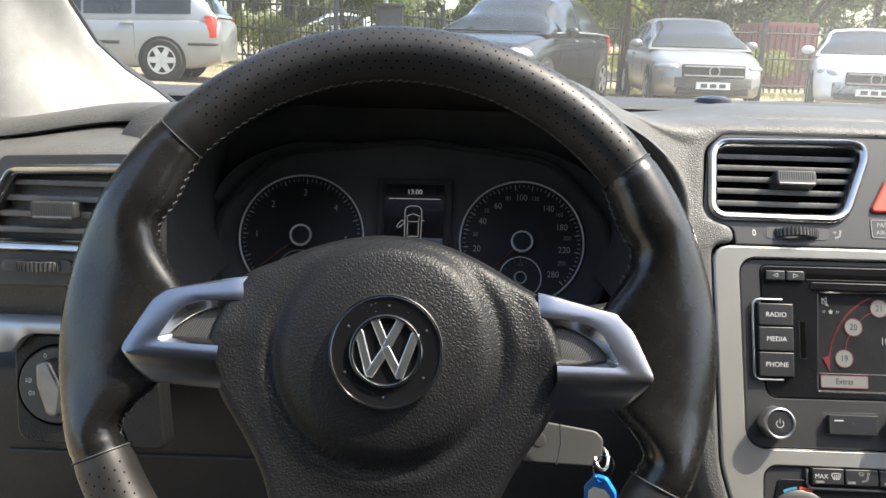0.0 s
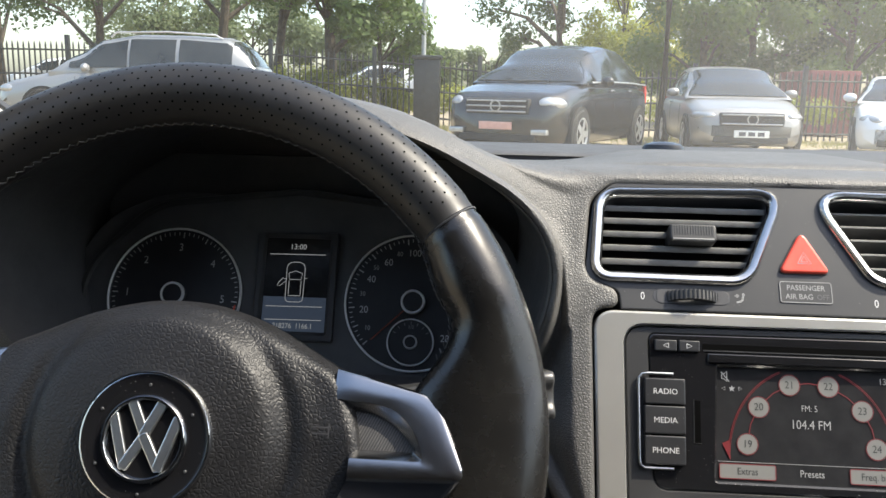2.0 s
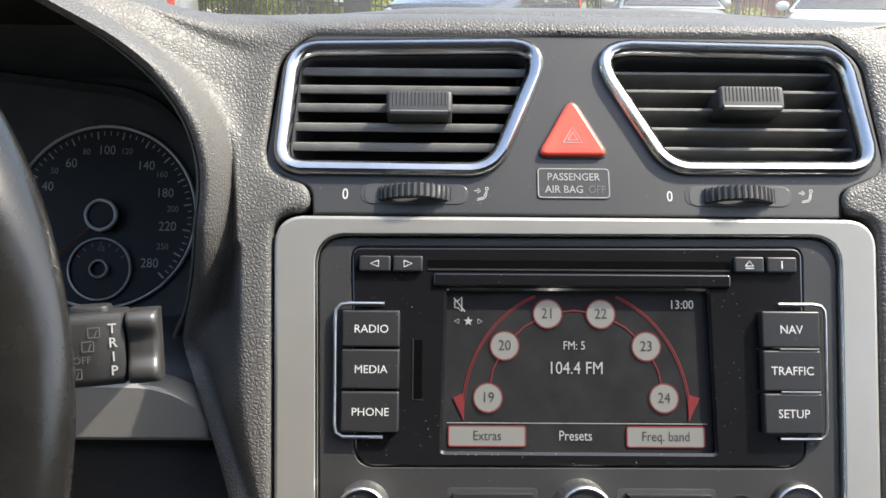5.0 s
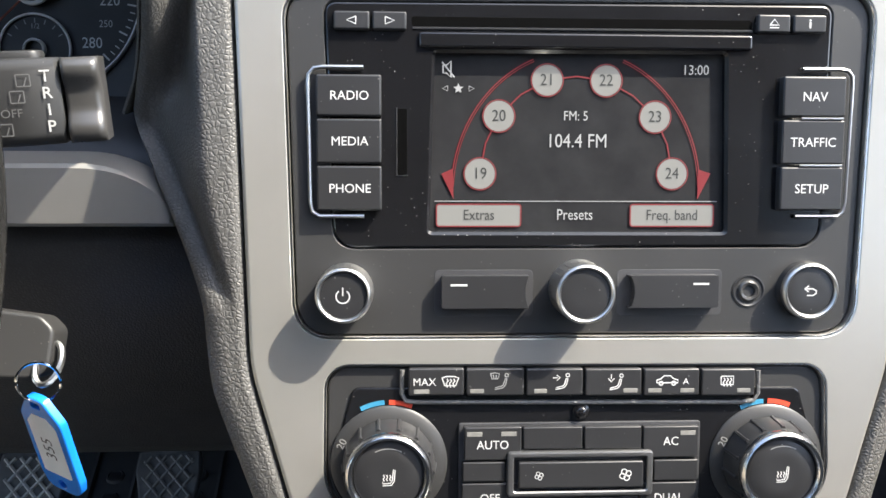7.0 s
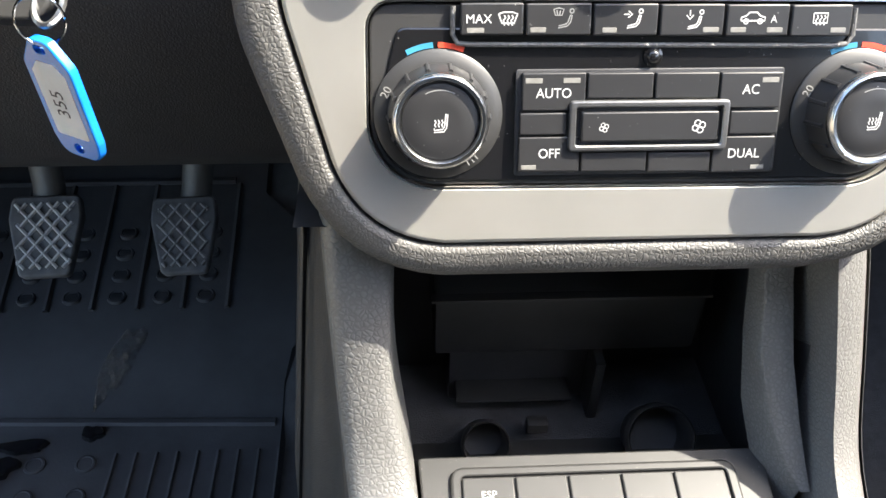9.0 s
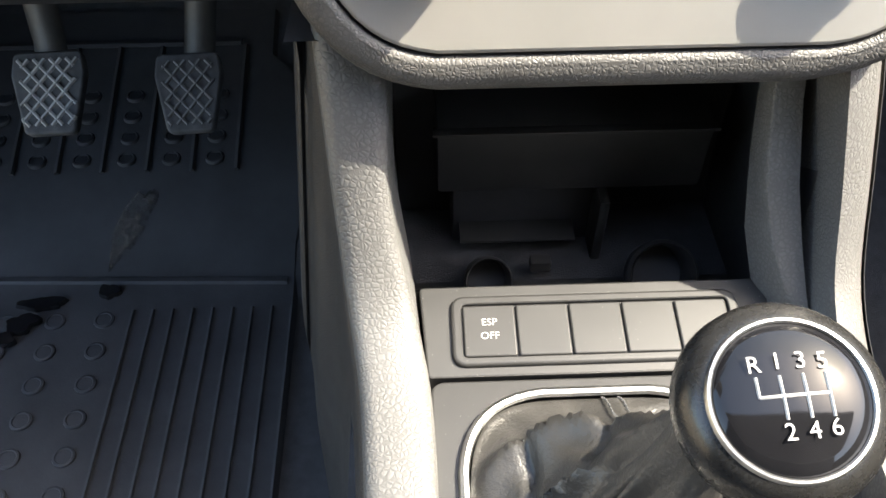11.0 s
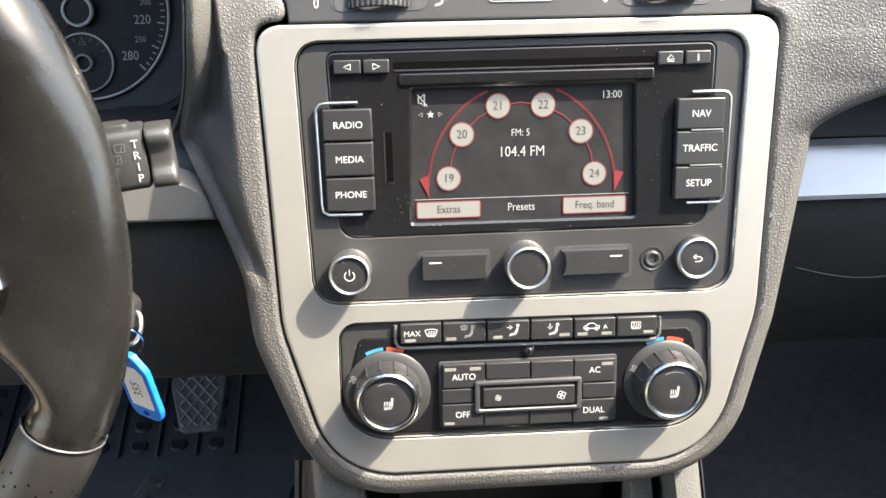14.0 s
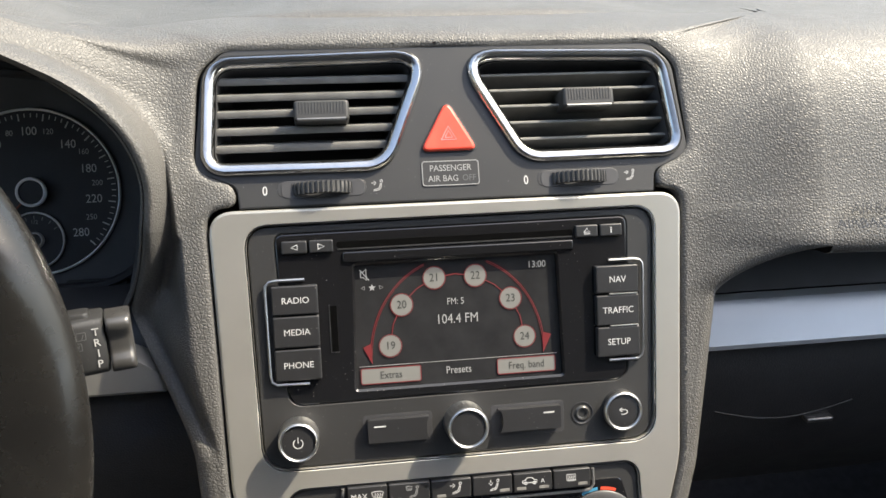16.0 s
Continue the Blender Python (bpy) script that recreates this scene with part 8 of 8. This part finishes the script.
def parked_car(m, label, length, width, belt, roof, deck, paint_name, wheels, wheel_r, opts, category="car"):
    """A car along its own x axis, nose at x = 0, tail at x = length.
    belt: height of the shoulder line; roof: height of the glasshouse (0: none) ; deck: share of the half width, all as tables along x."""
    t = thing("parked_car", m, label, category, "parked cars")
    hw = width / 2
    xs = sorted(set([length * i / 44 for i in range(45)]))
    rows = []
    for x in xs:
        b, w = curve(belt, x), hw * curve(deck, x)
        low = opts.get("low", 0.20) + 0.10 * smooth(0.35, 0.0, x) + 0.12 * smooth(length - 0.5, length, x)
        half = [(0.0, b + 0.018), (0.45, b + 0.016), (0.78, b), (0.92, b - 0.035), (0.985, b - 0.12), (1.0, b - 0.26), (0.995, low + 0.22), (0.97, low + 0.06), (0.90, low), (0.0, low)]
        row = [(x, -p * w, z) for p, z in half] + [(x, p * w, z) for p, z in reversed(half[1:-1])]
        rows.append(row)
    bm = loft(rows, closed=True, flip=True)
    bm.verts.ensure_lookup_table()
    n = len(rows[0])
    bm.faces.new([bm.verts[i] for i in range(n)])
    bm.faces.new([bm.verts[i] for i in reversed(range(len(bm.verts) - n, len(bm.verts)))])
    bmesh.ops.recalc_face_normals(bm, faces=bm.faces)
    body = part("body", bm, paint_name, t, unit=1, angle=55)
    # glasshouse
    x0, x1 = roof[0][0], roof[-1][0]
    gh = opts.get("taper", 0.74)

    def section(x, grow=0.0):
        b, r = curve(belt, x) - 0.01, curve(roof, x)
        w = hw * curve(deck, x)
        k = smooth(0, 0.35, r - b)
        top = w * (0.92 - (0.92 - gh) * k)
        mid = (w * 0.95 + top) / 2 + 0.02
        return [(x, -(w * 0.945 + grow), b - 0.07), (x, -(w * 0.95 + grow), b), (x, -(mid + grow), (b + r) / 2), (x, -(top + grow), r - 0.05 * k), (x, -(top * 0.9), r - 0.012 * k + grow), (x, -(top * 0.5), r + 0.012 * k + grow), (x, 0, r + 0.02 * k + grow),
                (x, top * 0.5, r + 0.012 * k + grow), (x, top * 0.9, r - 0.012 * k + grow), (x, top + grow, r - 0.05 * k), (x, mid + grow, (b + r) / 2), (x, w * 0.95 + grow, b), (x, w * 0.945 + grow, b - 0.07)]

    gxs = [x0 + (x1 - x0) * i / 36 for i in range(37)]
    bm = loft([section(x) for x in gxs], flip=True)
    bmesh.ops.recalc_face_normals(bm, faces=bm.faces)
    part("roof", bm, opts.get("roof_paint", paint_name), t, unit=1, angle=50)

    def pane(name, rows_, label_=""):
        b = loft(rows_, flip=True)
        return part(name, b, "car_glass", t, label_, unit=1, angle=60)

    # front and rear screens follow the slopes of the glasshouse
    for name, (a, b) in (("windscreen", opts["front"]), ("rear_window", opts["rear"])):
        rws = []
        for i in range(9):
            x = a + (b - a) * i / 8
            s = section(x, 0.012)
            rws.append([s[3]] + s[4:9] + [s[9]])
            rws[-1] = [(p[0], p[1] * 0.965, p[2] + 0.006) for p in rws[-1]]
        pane(name, rws)
    for a, b in opts["sides"]:
        for sgn in (0, 1):
            rws = []
            for i in range(25):
                x = a + (b - a) * i / 24
                s = section(x, 0.014)
                p, q, r = (s[1], s[2], s[3]) if sgn == 0 else (s[11], s[10], s[9])
                rws.append([(p[0], p[1], p[2] + 0.035), q, (r[0], r[1] * 1.0, r[2] - 0.025)])
            pane("side_window", rws)
    # wheels
    for wx in wheels:
        for sgn in (-1, 1):
            wy = sgn * (hw * curve(deck, wx) - 0.075)
            tm = Matrix.Translation((wx, wy, wheel_r)) @ pose(0, 0, 0, -90 * sgn, 0, 0)
            arch = part("wheel_arch", lathe([(wheel_r * 1.14, 0.0), (wheel_r * 1.13, 0.090), (wheel_r * 1.05, 0.088)], 0, 0, 32), "tyre", t, unit=1)
            arch.matrix_local = tm
            ty = part("wheel", lathe([(wheel_r * 0.66, 0.02), (wheel_r * 0.90, 0.01), (wheel_r, 0.03), (wheel_r, 0.085), (wheel_r * 0.93, 0.108), (wheel_r * 0.68, 0.110), (wheel_r * 0.66, 0.09)], 0, 0, 36, cap=False), "tyre", t, unit=1)
            ty.matrix_local = tm
            b = lathe([(wheel_r * 0.69, 0.085), (wheel_r * 0.68, 0.112), (wheel_r * 0.62, 0.112), (wheel_r * 0.60, 0.09)], 0, 0, 32, cap=False)
            for k in range(opts.get("spokes", 5)):
                a = 2 * math.pi * k / opts.get("spokes", 5)
                u, v = Vector((math.cos(a), math.sin(a), 0)), Vector((-math.sin(a), math.cos(a), 0))
                q = [u * wheel_r * 0.08 - v * 0.055, u * wheel_r * 0.64 - v * 0.040, u * wheel_r * 0.64 + v * 0.040, u * wheel_r * 0.08 + v * 0.055]
                b.faces.new([b.verts.new(p + Vector((0, 0, 0.112))) for p in q])
            b.faces.new([b.verts.new((0.07 * math.cos(c), 0.07 * math.sin(c), 0.116)) for c in [2 * math.pi * k / 14 for k in range(14)]])
            part("rim", b, "alloy", ty, unit=1)
    # lamps, grille, plate, mirrors, handles
    def blob(name, x, y, z, sx, sy, sz, material, turn=0.0):
        b = bmesh.new()
        bmesh.ops.create_uvsphere(b, u_segments=14, v_segments=8, radius=1)
        bmesh.ops.transform(b, matrix=pose(x, y, z, 0, 0, turn) @ Matrix.Diagonal((sx, sy, sz, 1)), verts=b.verts)
        return part(name, b, material, t, unit=1, angle=80)

    nose_w = hw * curve(deck, 0.25)
    for sgn in (-1, 1):
        lx, ly, lz, a, bq, cq = opts["lamp"]
        blob("headlight", lx, sgn * ly * hw, lz, a, bq, cq, "lamp_clear", sgn * 28)
        mx_, mz_ = opts["mirror"]
        mr = blob("wing_mirror", mx_, sgn * (hw * 1.10), mz_, 0.07, 0.11, 0.075, opts.get("mirror_paint", paint_name))
        rx, rz, rh = opts["tail"]
        w = hw * curve(deck, rx)
        tl = loft([[(rx + 0.10 - 0.05 * q, sgn * w * 0.72, z), (rx + 0.10 - 0.05 * q, sgn * w * 0.93, z), (rx + 0.04 - 0.05 * q, sgn * (w + 0.012), z), (rx - 0.07 - 0.05 * q, sgn * (w + 0.010), z), (rx - 0.08 - 0.05 * q, sgn * w * 0.95, z)] for q, z in ((0.3, rz - rh), (0.0, rz - rh * 0.92), (0.2, rz), (0.8, rz + rh * 0.92), (1.1, rz + rh))])
        bmesh.ops.recalc_face_normals(tl, faces=tl.faces)
        part("tail_light", tl, "lamp_red", t, unit=1, angle=50)
        for hx in opts.get("handles", ()):
            w = hw * curve(deck, hx)
            part("door_handle", box(hx - 0.10, sgn * (w + 0.002) - 0.014, curve(belt, hx) - 0.13, hx + 0.10, sgn * (w + 0.002) + 0.014, curve(belt, hx) - 0.10, bevel=0.006), opts.get("handle_paint", "lamp_clear"), t, unit=1)
        for hx in opts.get("seams", ()):
            w = hw * curve(deck, hx)
            part("door_seam", tube([(hx, sgn * (w * 0.985 + 0.002), curve(belt, hx) - 0.12), (hx, sgn * (w + 0.001), curve(belt, hx) - 0.3), (hx, sgn * (w * 0.99 + 0.001), 0.36)], 0.0035, 4), "tyre", t, unit=1)
        if "strip" in opts:
            a, b2, z = opts["strip"]
            part("rub_strip", tube([(a + (b2 - a) * i / 8, sgn * (hw * curve(deck, a + (b2 - a) * i / 8) + 0.004), z) for i in range(9)], 0.028, 6), "tyre", t, unit=1)
    gw, gz, ghh = opts["grille"]
    part("grille", box(-0.035, -gw, gz - ghh, 0.10, gw, gz + ghh, bevel=0.03), "tyre", t, unit=1)
    for k in range(opts.get("bars", 3)):
        z = gz - ghh * 0.7 + 1.4 * ghh * k / max(1, opts.get("bars", 3) - 1)
        part("grille_bar", tube([(-0.045, -gw * 0.94, z), (-0.06, 0, z), (-0.045, gw * 0.94, z)], 0.014, 6), "lamp_clear", t, unit=1)
    part("grille_badge", lathe([(0.085, 0), (0.085, 0.02), (0.068, 0.02), (0.066, 0.0)], 0, 0, 24, cap=False), "lamp_clear", t, unit=1).matrix_local = pose(-0.055, 0, gz, 0, -90, 0)
    part("lower_intake", box(-0.03, -hw * 0.62, 0.26, 0.12, hw * 0.62, 0.36, bevel=0.02), "tyre", t, unit=1)
    pl = part("number_plate", box(-0.062, -0.26, opts["plate"] - 0.055, -0.035, 0.26, opts["plate"] + 0.055, bevel=0.004), opts.get("plate_material", "plate"), t, unit=1)
    if opts.get("plate_material", "plate") == "plate":
        for k in range(3):
            part("plate_bar", box(-0.066, -0.19 + 0.14 * k, opts["plate"] - 0.03, -0.061, -0.09 + 0.14 * k, opts["plate"] + 0.03), "plate_bar", pl, unit=1)
    return t


def ground_pose(x, y, yaw):
    return pose(x, y, ground_z(x, y) - 0.03, 0, 0, yaw)


# silver estate, tail towards the right
estate = parked_car(pose(-8.70, 13.95, 0.300, 0, 0, 4), "silver estate car parked side on with its rear in view", 4.45, 1.70,
           [(0, 0.64), (0.25, 0.80), (0.95, 0.94), (1.3, 1.0), (2.5, 1.02), (4.0, 1.05), (4.36, 1.03), (4.45, 0.96)],
           [(0.95, 0.95), (1.35, 1.22), (1.85, 1.50), (2.4, 1.59), (3.2, 1.59), (3.90, 1.55), (4.14, 1.40), (4.40, 1.04)],
           [(0, 0.72), (0.15, 0.88), (0.6, 0.98), (1.6, 1.0), (3.8, 1.0), (4.25, 0.97), (4.45, 0.90)], "car_silver", (0.85, 3.52), 0.335,
           dict(front=(1.02, 1.80), rear=(4.36, 4.00), sides=((1.30, 2.26), (2.30, 3.06), (3.12, 4.00)), lamp=(0.22, 0.72, 0.66, 0.20, 0.16, 0.09), mirror=(1.62, 1.02), tail=(4.33, 0.88, 0.17), handles=(2.16, 2.98), seams=(1.40, 2.29, 3.09), strip=(1.3, 2.85, 0.60), grille=(0.35, 0.55, 0.06), plate=0.42, bars=2, spokes=6))
for sgn in (-1, 1):
    part("roof_rail", tube([(1.95, sgn * 0.60, 1.54), (2.05, sgn * 0.61, 1.615), (2.9, sgn * 0.62, 1.64), (3.7, sgn * 0.60, 1.605), (3.82, sgn * 0.59, 1.54)], 0.018, 6), "alloy", estate, unit=1)
    part("bumper_strip", tube([(3.95, sgn * 0.855, 0.60), (4.25, sgn * 0.835, 0.60), (4.44, sgn * 0.74, 0.60)], 0.024, 6), "tyre", estate, unit=1)
# dark people carrier, facing the lot, turned
carrier = parked_car(ground_pose(-0.22, 11.80, 90 - 25), "dark grey people carrier with a chrome barred grille, parked facing out", 4.95, 1.96,
           [(0, 0.74), (0.2, 0.94), (0.9, 1.08), (1.25, 1.12), (3.0, 1.14), (4.4, 1.12), (4.75, 1.04), (4.95, 0.82)],
           [(1.02, 1.10), (1.5, 1.38), (2.05, 1.64), (2.7, 1.74), (3.4, 1.71), (4.1, 1.56), (4.5, 1.34), (4.80, 1.08)],
           [(0, 0.70), (0.12, 0.85), (0.45, 0.96), (1.2, 1.0), (3.8, 1.0), (4.5, 0.94), (4.95, 0.80)], "car_dark", (0.9, 3.95), 0.36,
           dict(front=(1.08, 2.02), rear=(4.72, 4.15), sides=((1.62, 2.46), (2.50, 3.40), (3.44, 4.40)), lamp=(0.30, 0.76, 0.80, 0.27, 0.15, 0.115), mirror=(1.72, 1.15), tail=(4.66, 0.97, 0.16), handles=(2.3, 3.3), seams=(1.5, 2.48, 3.42), grille=(0.50, 0.76, 0.11), plate=0.48, plate_material="plate_red", bars=3, low=0.2, taper=0.70))
for sgn in (-1, 1):
    part("fog_lamp", box(-0.02, sgn * 0.66 - 0.12, 0.36, 0.16, sgn * 0.66 + 0.12, 0.44, bevel=0.02), "lamp_clear", carrier, unit=1)
    part("window_trim", tube([(1.35, sgn * 0.955, 1.125), (2.4, sgn * 0.965, 1.15), (3.5, sgn * 0.965, 1.15), (4.5, sgn * 0.91, 1.13)], 0.014, 5), "alloy", carrier, unit=1)
    part("wiper", tube([(0.98, sgn * 0.12 - 0.25, 1.125), (1.02, sgn * 0.30, 1.135), (1.06, sgn * 0.30 + 0.42, 1.14)], 0.012, 5), "tyre", carrier, unit=1)
# warm grey coupe
parked_car(ground_pose(3.68, 12.7, 90 - 4), "warm grey coupe with a dark grille, parked facing out", 4.45, 1.78,
           [(0, 0.62), (0.2, 0.76), (0.9, 0.90), (1.35, 0.95), (3.0, 0.97), (4.2, 0.99), (4.45, 0.78)],
           [(1.1, 0.93), (1.6, 1.20), (2.15, 1.43), (2.7, 1.48), (3.2, 1.43), (3.7, 1.22), (4.15, 0.99)],
           [(0, 0.66), (0.12, 0.84), (0.5, 0.96), (1.2, 1.0), (3.6, 1.0), (4.2, 0.94), (4.45, 0.82)], "car_grey", (0.85, 3.55), 0.32,
           dict(front=(1.18, 2.08), rear=(4.05, 3.35), sides=((1.55, 2.55), (2.60, 3.60)), lamp=(0.30, 0.76, 0.66, 0.28, 0.13, 0.075), mirror=(1.72, 1.02), tail=(4.3, 0.82, 0.12), handles=(2.6,), seams=(1.5, 2.7), grille=(0.48, 0.62, 0.10), plate=0.40, bars=2))
# white roadster
parked_car(ground_pose(6.00, 12.3, 90 - 22), "white roadster parked facing out at an angle", 4.1, 1.80,
           [(0, 0.56), (0.2, 0.72), (0.9, 0.86), (1.5, 0.92), (3.0, 0.94), (3.9, 0.96), (4.1, 0.76)],
           [(1.35, 0.90), (1.8, 1.15), (2.2, 1.33), (2.6, 1.37), (3.0, 1.28), (3.5, 0.98)],
           [(0, 0.66), (0.12, 0.84), (0.5, 0.96), (1.2, 1.0), (3.4, 1.0), (3.9, 0.94), (4.1, 0.82)], "car_white", (0.85, 3.25), 0.32,
           dict(front=(1.42, 2.12), rear=(3.4, 2.9), sides=((2.0, 2.75),), lamp=(0.33, 0.74, 0.64, 0.30, 0.12, 0.09), mirror=(1.95, 0.99), tail=(3.95, 0.80, 0.12), handles=(2.7,), seams=(1.7, 2.85), grille=(0.42, 0.58, 0.10), plate=0.38, bars=2))
# far cars glimpsed through the fence
M["car_far_white"] = paint("white far car paint", (0.62, 0.63, 0.64), 0.35, 0.0)
M["car_orange"] = paint("orange van paint", (0.75, 0.20, 0.04), 0.4, 0.0)
M["car_blue"] = paint("blue far car paint", (0.05, 0.16, 0.38), 0.35, 0.1)
for x, y, yaw, pn, words in ((-6.8, 30.0, 10, "car_far_white", "white"), (-1.6, 31.0, -4, "car_blue", "blue"), (-12.5, 29.0, 0, "car_orange", "orange"), (-17.5, 28.0, 6, "car_far_white", "white")):
    parked_car(ground_pose(x, y, yaw), words + " car standing far behind the fence", 4.2, 1.72,
               [(0, 0.62), (0.25, 0.78), (0.95, 0.92), (1.3, 0.98), (2.5, 1.0), (3.8, 1.0), (4.2, 0.80)], [(0.95, 0.92), (1.35, 1.14), (1.85, 1.40), (2.4, 1.46), (3.1, 1.44), (3.6, 1.24), (4.0, 1.00)],
               [(0, 0.72), (0.15, 0.88), (0.6, 0.98), (1.6, 1.0), (3.4, 1.0), (4.0, 0.94), (4.2, 0.84)], pn, (0.85, 3.3), 0.31,
               dict(front=(1.02, 1.80), rear=(3.95, 3.4), sides=((1.55, 2.28), (2.34, 3.10)), lamp=(0.22, 0.72, 0.66, 0.20, 0.16, 0.09), mirror=(1.62, 1.02), tail=(4.08, 0.84, 0.15), seams=(2.3,), grille=(0.35, 0.55, 0.06), plate=0.42, bars=2))
